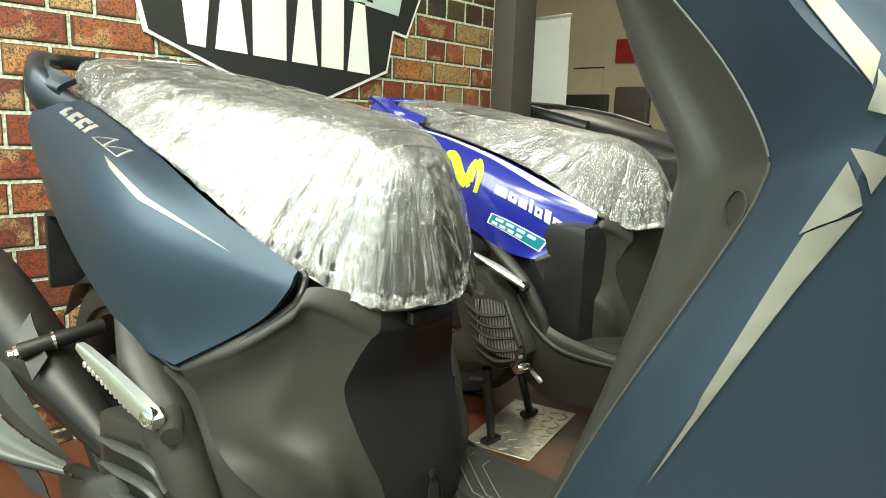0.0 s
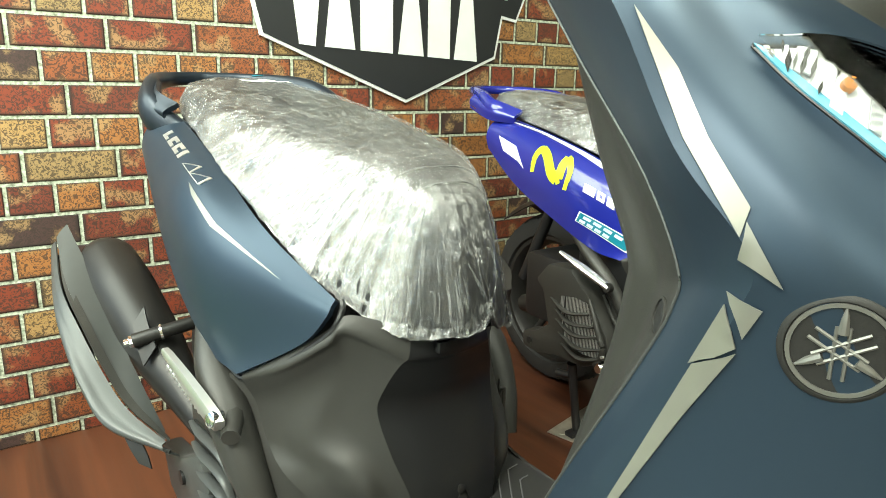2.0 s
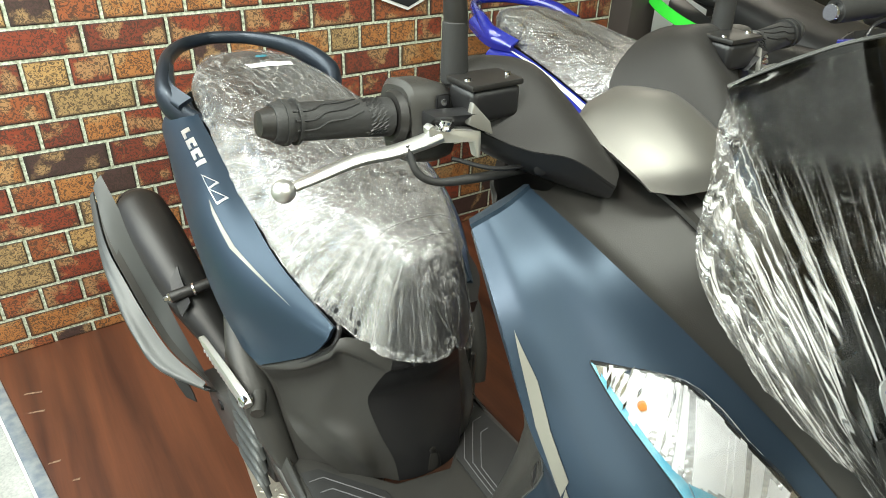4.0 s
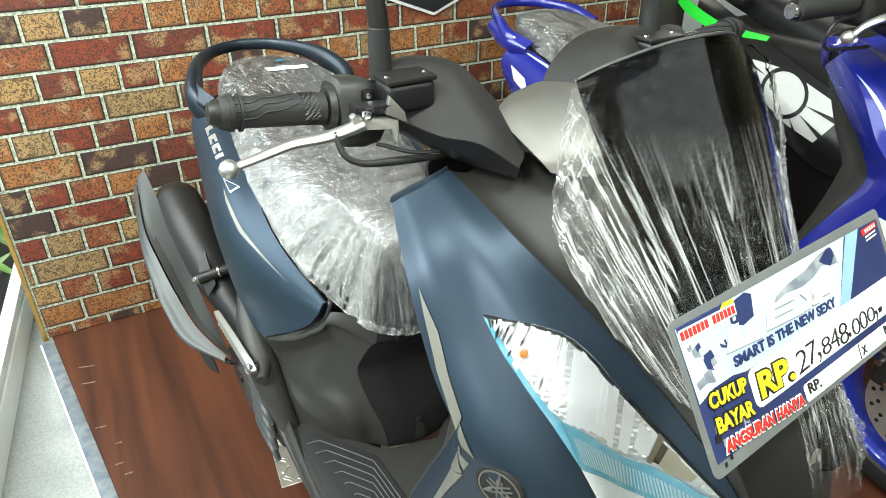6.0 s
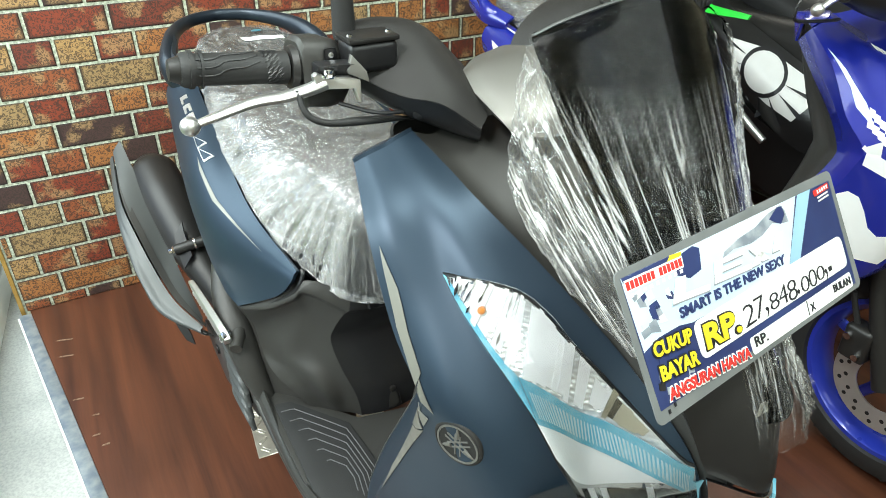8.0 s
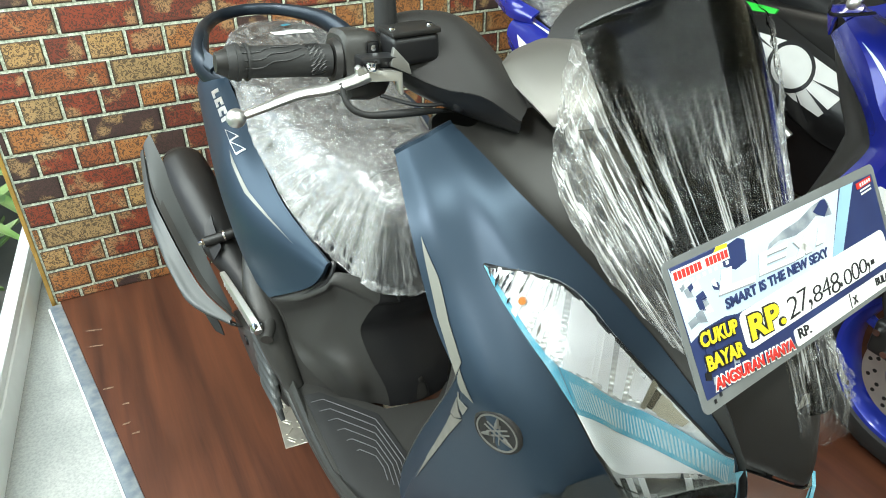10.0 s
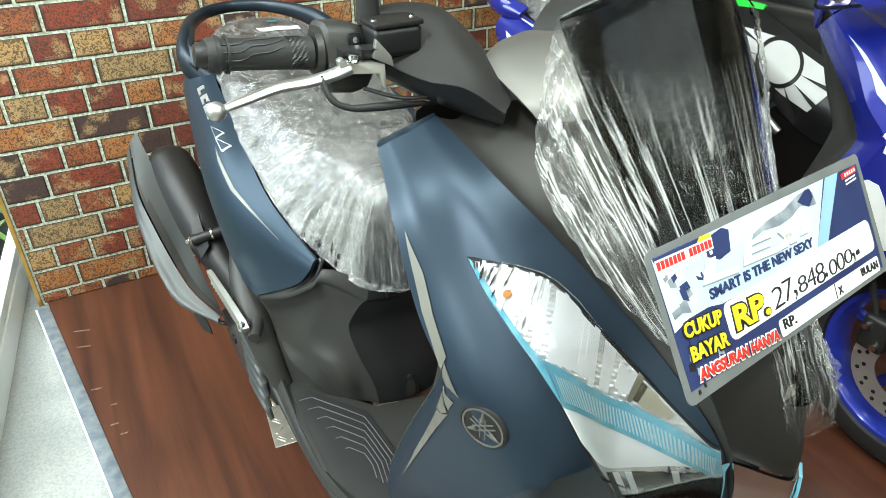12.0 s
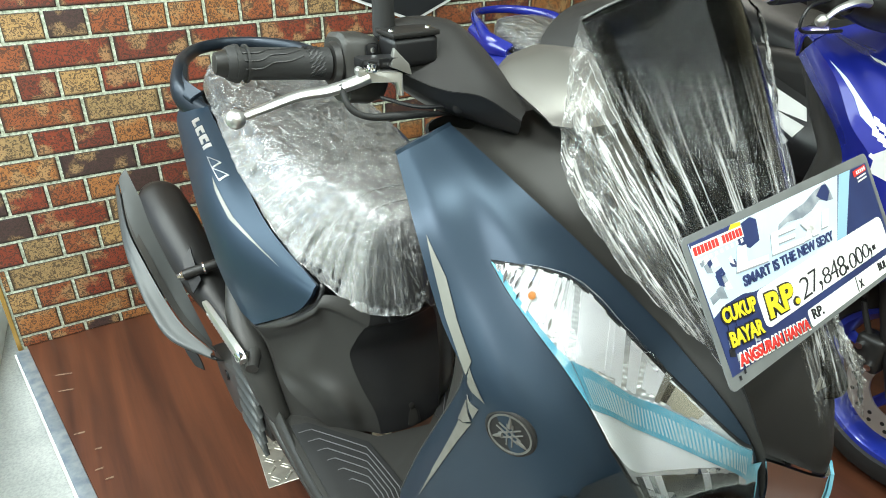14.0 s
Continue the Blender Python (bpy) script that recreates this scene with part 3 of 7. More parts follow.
part("lip", prism([(edge_x(-2.2) - .006, -2.2, -.0515), (edge_x(-2.2) - .0005, -2.2, -.0515), (edge_x(WALL_Y - .02) - .0005, WALL_Y - .02, -.0515), (edge_x(WALL_Y - .02) - .006, WALL_Y - .02, -.0515)], (0, 0, .046), .001), M_WHITE, edging, "scuffed pale edge")
setting("ground", prism([(.012 - 5.3 * .113 - .055, -3.4, -.20), (8.0, -3.4, -.20), (8.0, 6.0, -.20), (.012 + 4.1 * .113 - .055, 6.0, -.20)], (0, 0, .148)), M_CARPET, "speckled pale grey terrazzo shop floor", "floor")
setting("pavement", box(-12, -14, -0.24, 14, 14, -0.202), M_ASPH, "grey paving outside the shop", "pavement")
setting("ceiling", box(0.0, -3.4, 3.0, 8.0, 6.0, 3.1), M_CEIL, "white painted ceiling", "ceiling")
wall = setting("wall_brick", box(0.062, WALL_Y, -0.05, 2.36, WALL_Y + 0.03, 2.9), M_MORTAR, "partition papered with old red and yellow printed brick", "wall")
setting("wall_east", box(7.5, -3.0, -0.05, 7.7, 6.0, 3.0), M_WALL, "cream painted wall of the back room", "wall")
setting("wall_back", box(0.0, 5.8, -0.05, 7.5, 6.0, 3.0), M_WALL, "cream painted wall of the back room", "wall")
# unseen wall, added to stop sky light flooding in from the front
setting("light_block_south", box(-0.70, -3.40, -0.05, 7.5, -3.20, 3.0), M_WALL, "unseen cream wall added to keep sky light out", "wall")
setting("wall_north_stub", box(-0.02, 2.72, -0.05, 0.11, 5.8, 3.0), M_WALL, "cream painted wall beside the glass", "wall")
setting("column", box(2.362, 1.60, -0.05, 2.50, 1.80, 3.0, 0.006), M_COL, "dark brown painted column at the end of the brick partition", "column")
gold = setting("trim_1", box(0.050, WALL_Y - 0.006, -0.045, 0.0618, WALL_Y + 0.034, 2.9, 0.002), M_GOLD, "narrow gold edge strip of the partition", "trim")
part("fixing_clip", box(0.046, WALL_Y - 0.013, -0.048, 0.066, WALL_Y - 0.006, -0.02, 0.002), M_MUFF, gold, "dark metal clip")

# unseen wall, added to cut the side light on the cowl's lower face
west = box(-0.12, -5.2, -0.0515, 0.0, -2.6205, 3.0)
west.transform(Matrix.Translation((0.012, 1.9, 0)) @ Matrix.Rotation(radians(-6.45), 4, 'Z'))
setting("light_block_west", west, M_WALL, "unseen cream wall added beyond the shop window to cut light", "wall")


def window_wall():
    """A glazed aluminium screen beside the display floor, slightly askew."""
    w = thing("window_1", (0.0, 1.0, -0.05), "white-framed full-height shop window with one open bay", "window", kind="structure")
    m = Matrix.Translation((0.012, 1.9, 0)) @ Matrix.Rotation(radians(-6.45), 4, 'Z')

    def bar(name, *a, material=M_FRAME):
        bm = box(*a)
        bm.transform(m)
        return part(name, bm, material, w)
    bar("window_sill", -0.062, -2.62, -0.0515, 0.0, 0.75, 0.040, 0.003)
    bar("sill_step", -0.034, -2.62, 0.0402, -0.006, 0.75, 0.075, 0.003)
    bar("window_head", -0.07, -2.62, 2.75, 0.0, 0.75, 2.99, 0.004)
    for y in (-2.62, -1.25, 0.70):
        bar("mullion", -0.060, y, 0.0752, -0.004, y + 0.05, 2.7498, 0.004)
    for y0, y1 in ((-2.565, -1.255),):
        p = bar("pane", -0.026, y0, 0.0755, -0.021, y1, 2.7495, material=M_GLASS)
        p.visible_shadow = False
    return w


window_wall()


def broad_plant(x, y, seed, size=1.0):
    """A clump of long arching leaves in a bed outside the window."""
    rnd = random.Random(seed)
    t = thing("plant", (x, y, -0.2), "green broad-leaved plant outside the window", "plant", "plants outside the window")
    part("stem", tube([(x, y, -0.2), (x + 0.01, y, 0.05), (x, y + 0.02, 0.25)], [0.03, 0.018], 8), M_LEAF, t)
    for k in range(16):
        a, ln, up = rnd.uniform(0, 6.28), rnd.uniform(0.35, 0.65) * size, rnd.uniform(0.15, 0.6) * size
        d = Vector((math.cos(a), math.sin(a), 0))
        s = d.cross(Vector((0, 0, 1)))
        rows = []
        for f, w in ((0, 0.012), (0.3, 0.05 * size ** 0.5), (0.65, 0.055 * size ** 0.5), (1, 0.004)):
            c = Vector((x, y, rnd.uniform(-0.05, 0.1) - 0.12 * (size < 1))) + d * ln * f + Vector((0, 0, up * f * (1.6 - f) * 0.9))
            rows.append([c - s * w + Vector((0, 0, 0.015)), c, c + s * w + Vector((0, 0, 0.015))])
        part("leaf", sheet(net(rows, 9, 5), 0.0015), M_LEAF, t)
    return t


for k, (px, py) in enumerate(((-0.62, 1.3), (-0.72, 2.1), (-0.6, 2.9), (-0.95, 0.6), (-1.1, 1.7), (-0.9, 3.6))):
    broad_plant(px, py, k)

for k, (px, py) in enumerate(((-0.36, 1.85), (-0.30, 2.2), (-0.28, 2.5), (-0.27, 2.8), (-0.26, 3.1), (-0.27, 3.5))):
    broad_plant(px, py, 20 + k, 0.5)


# ---- wall sign ----
def wall_sign():
    y = WALL_Y - 0.004
    t = thing("wall_sign", (1.43, y, 0.83), "black many-cornered wall sign with a white border and lettering blocks", "sign")
    ol = [(0.915, 1.235), (0.968, 1.013), (1.43, 0.834), (1.784, 0.978), (1.81, 1.107), (1.872, 1.098), (1.945, 1.26), (1.945, 1.75), (0.915, 1.75)]
    c = np.array((1.43, 1.3))
    part("border", prism([(px, y - 0.010, pz) for px, pz in ol], (0, 0.010, 0)), M_WHITE, t, "white edge line")
    inner = []
    n = len(ol)
    for i in range(n):
        p, a, b = np.array(ol[i]), np.array(ol[i - 1]), np.array(ol[(i + 1) % n])
        e1, e2 = (p - a) / np.linalg.norm(p - a), (b - p) / np.linalg.norm(b - p)
        n1, n2 = np.array((-e1[1], e1[0])), np.array((-e2[1], e2[0]))
        q = n1 + n2
        inner.append(p + q / (q @ n1) * 0.0095)
    part("face", prism([(q[0], y - 0.0125, q[1]) for q in inner], (0, 0.0035, 0)), M_SIGN, t)

    def block(poly, material=M_WHITE, name="letter_block"):
        part(name, prism([(a, y - 0.0150, b) for a, b in poly], (0, 0.0022, 0)), material, t, smooth=False)

    zt = 1.185

    def zb(px):
        return 0.996 - (px - 1.078) * 0.045
    # six plain white blocks stand for the maker's mark
    for x0, x1, taper in ((1.055, 1.148, -.022), (1.155, 1.252, .026), (1.270, 1.380, .0), (1.400, 1.492, .026), (1.508, 1.592, .0), (1.610, 1.703, .026)):
        b, lo, hi = zb((x0 + x1) / 2), max(0, -taper), max(0, taper)
        block([(x0 + lo, b), (x1 - lo, b - (x1 - x0) * .045), (x1 - hi, zt), (x0 + hi, zt)])
    block([(1.06, 1.235), (1.826, 1.165), (1.842, 1.235), (1.08, 1.305)], M_BAND, "band")
    part("lettering", text_bm("OTHER STAGE", 0.058, axes((1.335, y - 0.0152, 1.225), (1, 0, -0.09), (0.09, 0, 1)), 0.0006, bold=0.0012), M_INK, t)
    block([(1.2, 1.335), (1.93, 1.25), (1.935, 1.33), (1.2, 1.40)], M_GOLDS, "upper_band")
    return t


wall_sign()


# ---- the blue scooter ----
CX = 0.79


def mid(y):
    """The scooter stands a little askew: its middle line."""
    return 0.80 - 0.068 * np.clip(y, 0.0, 1.4)


def both(name, rows, nu, nv, material, parent, thick=0.004, flip=False, label="", cx=None):
    """A shell on the scooter's right flank and its mirror image on the left."""
    g = net(rows, nu, nv)
    bm = sheet(g, thick, flip)
    tree = BVHTree.FromBMesh(bm)
    a = part(name, bm, material, parent, label)
    b = part(name, sheet(mirrored(g, cx or mid), thick, not flip), material, parent, label)
    return a, b, tree


def disc_wheel(parent, cx, cy, cz, r, w, rim_mat, spokes=6, disc=False):
    wheel = part("wheel", lathe([(-0.03, 0.0), (-0.03, 0.032), (0.03, 0.032), (0.03, 0.0)], (cx, cy, cz), (1, 0, 0), 20), M_MUFF, parent, "wheel hub")
    tr = [(-w * .5, r * .76), (-w * .52, r * .86), (-w * .42, r * .95), (-w * .2, r * .995), (0, r), (w * .2, r * .995), (w * .42, r * .95), (w * .52, r * .86), (w * .5, r * .76), (w * .3, r * .72), (-w * .3, r * .72)]
    part("tyre", ring_body(tr, (cx, cy, cz), (1, 0, 0), 56), M_RUBBER, wheel, "black rubber tyre with tread grooves")
    part("rim", ring_body([(-w * .42, r * .77), (-w * .42, r * .70), (-w * .2, r * .64), (w * .2, r * .64), (w * .42, r * .70), (w * .42, r * .77), (w * .2, r * .72), (-w * .2, r * .72)], (cx, cy, cz), (1, 0, 0), 56), rim_mat, wheel)
    for k in range(spokes):
        a = 2 * math.pi * k / spokes + 0.3
        d = np.array((0, math.cos(a), math.sin(a)))
        c = np.array((cx, cy, cz))
        part("spoke", tube([c + d * 0.025, c + d * r * 0.45, c + d * r * 0.66], [0.016, 0.012, 0.014], 8, flat=0.7, up=(1, 0, 0)), rim_mat, wheel)
    for k in range(26):
        a = 2 * math.pi * k / 26
        for s in (-1, 1):
            p0 = np.array((cx + s * w * .08, cy + r * 1.0 * math.cos(a), cz + r * 1.0 * math.sin(a)))
            p1 = np.array((cx + s * w * .46, cy + r * .94 * math.cos(a + .10), cz + r * .94 * math.sin(a + .10)))
            part("tread_groove", tube([p0, p1], 0.0028, 5), M_BLACK, wheel)
    if disc:
        part("brake_disc", ring_body([(-0.062, 0.115), (-0.062, 0.062), (-0.058, 0.062), (-0.058, 0.115)], (cx, cy, cz), (1, 0, 0), 40), M_ALU, wheel, "drilled steel brake disc")
        for k in range(16):
            a = 2 * math.pi * k / 16
            for q, rr in ((0, 0.10), (0.12, 0.085)):
                part("vent_hole", lathe([(-0.0003, 0), (-0.0003, 0.005), (0.0003, 0.005), (0.0003, 0)], (cx - 0.0625, cy + rr * math.cos(a + q), cz + rr * math.sin(a + q)), (1, 0, 0), 8), M_BLACK, wheel)
    return wheel


# control lines of the front cowl, from the top down
COWL_RIDGE = [(.577, .178, 1.000), (.561, .112, .948), (.560, .062, .872), (.565, .016, .822), (.567, .022, .788), (.569, .050, .72), (.560, .112, .60), (.560, .165, .48)]
COWL_FACE = [(.611, .176, 1.011), (.609, .113, .976), (.611, .054, .920), (.614, -.027, .841), (.618, -.064, .776), (.621, -.077, .691), (.626, -.046, .572), (.632, .020, .48)]
COWL_INNER = [(.649, .188, 1.017), (.662, .131, .993), (.669, .091, .977), (.692, .036, .942), (.715, -.017, .904), (.740, -.073, .859), (.758, -.152, .798), (.769, -.174, .729)]
COWL_BACK = [(.618, .222, .962), (.606, .172, .915), (.600, .110, .85), (.597, .078, .80), (.597, .078, .775), (.596, .098, .73), (.590, .165, .60), (.588, .220, .48)]
# tail flank, from its upper edge down
FLANK = [[(.592, 1.120, .828), (.583, .970, .796), (.576, .820, .757), (.580, .680, .704), (.613, .551, .641)],
         [(.562, 1.125, .818), (.553, .965, .786), (.536, .825, .742), (.545, .700, .684), (.607, .551, .634)],
         [(.547, 1.135, .803), (.530, .975, .752), (.514, .840, .706), (.526, .715, .655), (.600, .551, .622)],
         [(.541, 1.140, .778), (.522, .995, .712), (.509, .850, .655), (.519, .725, .605), (.580, .578, .586)],
         [(.545, 1.135, .745), (.530, 1.010, .660), (.516, .855, .592), (.519, .735, .540), (.529, .664, .525)]]
# body under the seat
BODY = [[(.530, .664, .533), (.563, .594, .570), (.600, .551, .610), (.622, .536, .628), (.678, .490, .612)],
        [(.526, .658, .524), (.558, .589, .558), (.592, .545, .594), (.612, .531, .611), (.672, .486, .580)],
        [(.530, .655, .512), (.562, .592, .546), (.597, .549, .581), (.618, .533, .596), (.664, .493, .568)],
        [(.540, .646, .488), (.568, .600, .512), (.600, .558, .540), (.624, .534, .552), (.650, .503, .540)],
        [(.543, .622, .445), (.556, .601, .453), (.576, .566, .466), (.612, .540, .488), (.642, .510, .506)],
        [(.549, .585, .415), (.576, .556, .422), (.601, .519, .435), (.632, .506, .443), (.651, .491, .452)],
        [(.575, .548, .380), (.599, .524, .388), (.620, .494, .399), (.646, .488, .398), (.667, .471, .398)],
        [(.600, .527, .348), (.617, .513, .348), (.635, .496, .348), (.655, .484, .348), (.674, .465, .348)]]


def cowl_rows():
    v = lambda a, b, o, k: tuple(0.5 * (np.array(a) + np.array(b)) + np.array(o) * k)
    return [[a, v(a, b, (-.006, -.006, .003), k), b, v(b, c, (-.006, -.008, .004), k), c] for a, b, c, k in zip(COWL_RIDGE, COWL_FACE, COWL_INNER, (.45, .55, .8, 1, 1, 1, 1, 1))]


def body_mid(y):
    """Middle line of the body below the seat."""
    return mid(y) - 0.034


def scooter():
    t = thing("scooter", (CX, 0.35, 0.0), "slate-blue matte motor scooter, new, with film on seat and windscreen", "scooter")

    # front cowl: blue flank between the outer ridge and the inner edge by the windscreen
    R, F3, S = COWL_RIDGE, COWL_INNER, COWL_BACK
    rows = cowl_rows()
    cowl_tree = both("front_cowl", rows, 60, 25, M_BLUE, t, 0.004, cx=lambda y: mid(y) - 0.018)[2]
    edge_rows = [[a, tuple(0.5 * (np.array(a) + np.array(b)) + np.array((-.004, 0, 0))), b] for a, b in zip(R, S)]
    both("cowl_edge", edge_rows, 50, 7, M_BLUE, t, 0.004, True)
    I1 = [(.668, .262, 1.0), (.660, .225, .92), (.652, .190, .85), (.640, .150, .79), (.640, .150, .76), (.645, .165, .70), (.650, .205, .58), (.655, .255, .46)]
    I2 = [(CX, .285, 1.0), (CX, .250, .92), (CX, .225, .85), (CX, .205, .79), (CX, .205, .76), (CX, .210, .70), (CX, .235, .58), (CX, .275, .46)]
    shield_tree = both("leg_shield", [[a, tuple(np.array(a) * .45 + np.array(b) * .55 + np.array((0, -.008, 0))), b, c] for a, b, c in zip(S, I1, I2)], 44, 16, M_DARK, t, 0.004, True)[2]
    for flip in (False, True):
        line = catmull(S, 60)
        line = mirrored(line, mid) if flip else line
        part("shield_edge", tube([tuple(p + np.array((.001 if flip else -.001, -.0005, 0))) for p in line], .0011, 6, 60), M_GREY, t, "pale edge line")
    for q in ((.603, .098, .762), (.602, .190, .565)):
        sn = shield_tree.find_nearest(Vector(q))
        ax_ = tuple(sn[1] if sn[1].x < 0 else -sn[1])
        q = tuple(sn[0])
        part("screw_recess", lathe([(-.008, .0), (-.008, .0115), (.0006, .0115), (.0008, 0)], q, ax_, 20), M_BLACK, t)
        part("screw_wall", ring_body([(-.002, .0130), (-.002, .0112), (.0018, .0112), (.0014, .0130)], q, ax_, 20), M_DARK, t)

    both("cowl_top", [rows[0], [(.590, .196, .994), (.606, .196, .999), (.624, .198, 1.003), (.640, .200, 1.006), (.656, .204, 1.008)], [S[0], (.628, .225, .965), (.638, .228, .968), (.650, .232, .972), (.664, .236, .976)]], 10, 25, M_BLUE, t, .004)
    # stickers on the ridge of the cowl
    wv = (0.88, 0.45, -0.1)
    skin = grid_tree(net(rows, 60, 25), net(edge_rows, 50, 7))
    for name, ol in cowl_stickers():
        part(name, drape(ol, wv, skin, 0.0018, 0.008, 0.0008), M_GREYSTRIPE, t, "silver-grey sticker")

    # round badge with a three-armed mark
    hit = cowl_tree.find_nearest(Vector((.591, -.020, .783)))
    bn = hit[1] if hit[1].x < 0 else -hit[1]
    bc = hit[0] + bn * .0012
    badge = part("badge", lathe([(-.008, 0), (-.008, .0275), (.0015, .0275), (.0030, .0262), (.0034, .0245), (.0026, .0238), (.0026, 0)], bc, bn, 40), M_COVER, t, "round black and silver badge")
    part("badge_face", ring_body([(.0022, .0238), (.0022, .0214), (.0036, .0216), (.0036, .0236)], tuple(bc), tuple(bn), 40), M_SILVER, badge)
    ex = bn.cross(Vector((0, 0, 1))).normalized()
    ey = ex.cross(bn)
    for k in range(3):
        a = math.pi / 2 + 2 * math.pi * k / 3
        d, s = ex * math.cos(a) + ey * math.sin(a), -ex * math.sin(a) + ey * math.cos(a)
        o = bc + bn * .0028
        for sgn in (-1, 1):
            part("badge_bar", tube([o - d * .015 + s * sgn * .0028, o + d * .012 + s * sgn * .0028], .0010, 6), M_SILVER, badge)
        part("badge_arm", tube([o + d * .0085, o + d * .0155, o + d * .0212], [.0026, .0020, .0006], 8), M_SILVER, badge)

    # headlight
    lamp_unit(t, cowl_tree)
    # dark cowl between the blue flank and the windscreen
    G = [(.700, .195, 1.012), (.702, .140, .996), (.706, .100, .978), (.722, .040, .945), (.742, -.020, .908), (.762, -.085, .866), (.775, -.165, .812), (.782, -.190, .735)]
    both("inner_cowl", [[tuple(np.array(a) + np.array((.002, .002, -.002))), tuple(0.5 * (np.array(a) + np.array(b)) + np.array((-.002, -.002, -.006))), b, (CX, b[1] - (.02 if b[2] > .85 else -.02), b[2] + .012)] for a, b in zip(F3, G)], 40, 14, M_DARK, t, 0.004, cx=lambda y: mid(y) - 0.018)
    # nose and front mudguard
    nose = sheet(net([[(.722, -.120, .928), (CX, -.142, .930), (.858, -.120, .928)], [(.722, -.146, .888), (.796, -.168, .884), (.872, -.135, .888)], [(.735, -.160, .850), (.802, -.186, .845), (.872, -.150, .845)],
                      [(.748, -.168, .815), (.806, -.200, .797), (.862, -.165, .797)], [(.758, -.172, .795), (.808, -.202, .772), (.850, -.172, .770)]], 24, 18), .006)
    nose_tree = BVHTree.FromBMesh(nose)
    part("nose", nose, M_COVER, t, "matte black nose piece")
    lens = part("nose_lens", sheet(net([[(.754, -.176, .792), (.808, -.205, .769), (.850, -.176, .767)], [(.760, -.180, .76), (.81, -.206, .740), (.846, -.180, .738)], [(.768, -.178, .71), (.81, -.200, .69), (.842, -.178, .69)]], 8, 16), .004), M_CHROME, t, "mirror-bright lamp bridge")
    part("bridge_guide", sheet(net([[(.818, -.206, .768), (.834, -.194, .767)], [(.816, -.209, .740), (.832, -.196, .738)], [(.812, -.203, .69), (.828, -.192, .69)]], 8, 5), .003), M_CLEARBLUE, lens, "pale blue light guide")
    # plain bars where the maker's name stands
    for k in range(6):
        x0, z0 = .7885 + .0086 * k, .857 + .0006 * k
        part("mark_block", drape([(x0, -.18, z0), (x0 + .0064, -.18, z0), (x0 + .0074, -.18, z0 + .0165), (x0 + .001, -.18, z0 + .0165)], (.66, .36, -.66), nose_tree, .0012, .01, .0008), M_GREYSTRIPE, t, "pale letter block", False)
    part("mudguard", sheet(net([[(.735, .10, .42), (CX, .10, .47), (.845, .10, .42)], [(.73, -.05, .53), (CX, -.06, .60), (.85, -.05, .53)], [(.735, -.22, .50), (CX, -.25, .56), (.845, -.22, .50)], [(.745, -.33, .36), (CX, -.38, .39), (.835, -.33, .36)]], 20, 14), .004), M_BLUE, t)
    disc_wheel(t, CX, -.13, .262, .262, .09, M_BLACK, 5, True)
    for s in (-1, 1):
        part("fork_leg", tube([(CX + s * .066, .0, .62), (CX + s * .066, -.13, .262)], [.022, .018], 12), M_MUFF, t)

    # floorboard with ribbed mats
    part("floorboard", prism([(.522, .62, .352), (.555, .60, .352), (.665, .46, .352), (.762, .44, .352), (.872, .548, .352), (.898, .575, .352), (.902, .50, .352), (.898, .30, .352), (.88, .18, .352), (.58, .18, .352), (.525, .30, .352)], (0, 0, -.05), .004), M_DARK, t)
    for s in (1, -1):
        fx = lambda v: v if s > 0 else 1.424 - v
        fy = lambda v: v if s > 0 else min(v, .585)
        mat_ol = [(.536, .563), (.566, .556), (.642, .452), (.650, .33), (.628, .22), (.545, .22), (.531, .33)]
        m_ = part("foot_mat", prism([(fx(a), b, .3525) for a, b in mat_ol], (0, 0, .004), .0012), M_RUBBER, t, "ribbed black rubber mat")
        for k in range(6 if s > 0 else 3):
            f = 0.93 - 0.135 * k
            c = np.array((.586, .33))
            pts = [(.538, .552), (.564, .548), (.636, .448), (.644, .33), (.625, .225)]
            q = [np.array((fx(c[0] + (a - c[0]) * f), c[1] + (b - c[1]) * f, .3574)) for a, b in pts]
            line = [q[0]]
            for a, b, d in zip(q, q[1:], q[2:]):
                line += [b + (a - b) * .10, b + (d - b) * .10]
            part("mat_rib", tube([tuple(p) for p in line + [q[-1]]], .0010, 6, 40), M_LINE, m_)
        part("side_rail", tube([(fx(.512), fy(.69), .44), (fx(.512), fy(.64), .37), (fx(.518), fy(.55), .325), (fx(.524), fy(.35), .333), (fx(.545), fy(.15), .40)], [.004, .006, .007, .007, .005], 10, 40), M_DARK, t)
        part("side_skirt", sheet(net([[(fx(.520), fy(.69), .455), (fx(.520), fy(.65), .43), (fx(.530), fy(.60), .37), (fx(.528), fy(.40), .345), (fx(.545), fy(.20), .40)],
                                      [(fx(.522), fy(.70), .33), (fx(.518), fy(.64), .31), (fx(.520), fy(.55), .325), (fx(.522), fy(.38), .322), (fx(.542), fy(.18), .37)],
                                      [(fx(.548), fy(.70), .24), (fx(.548), fy(.62), .20), (fx(.55), fy(.5), .20), (fx(.555), fy(.35), .21), (fx(.57), fy(.20), .26)]], 14, 30), .004, s > 0), M_DARK, t)

    # body under the seat
    both("side_body", BODY, 44, 34, M_DARK, t, .010, cx=body_mid)
    both("lower_side_cover", [[(.545, .675, .530), (.556, .645, .470), (.560, .610, .420), (.592, .566, .370), (.625, .535, .335)],
                              [(.520, .690, .520), (.524, .668, .460), (.529, .635, .405), (.548, .598, .352), (.580, .560, .335)]], 4, 24, M_DARK, t, .006, cx=body_mid)
    front = []
    for row in BODY:
        a = np.array(row[-1])
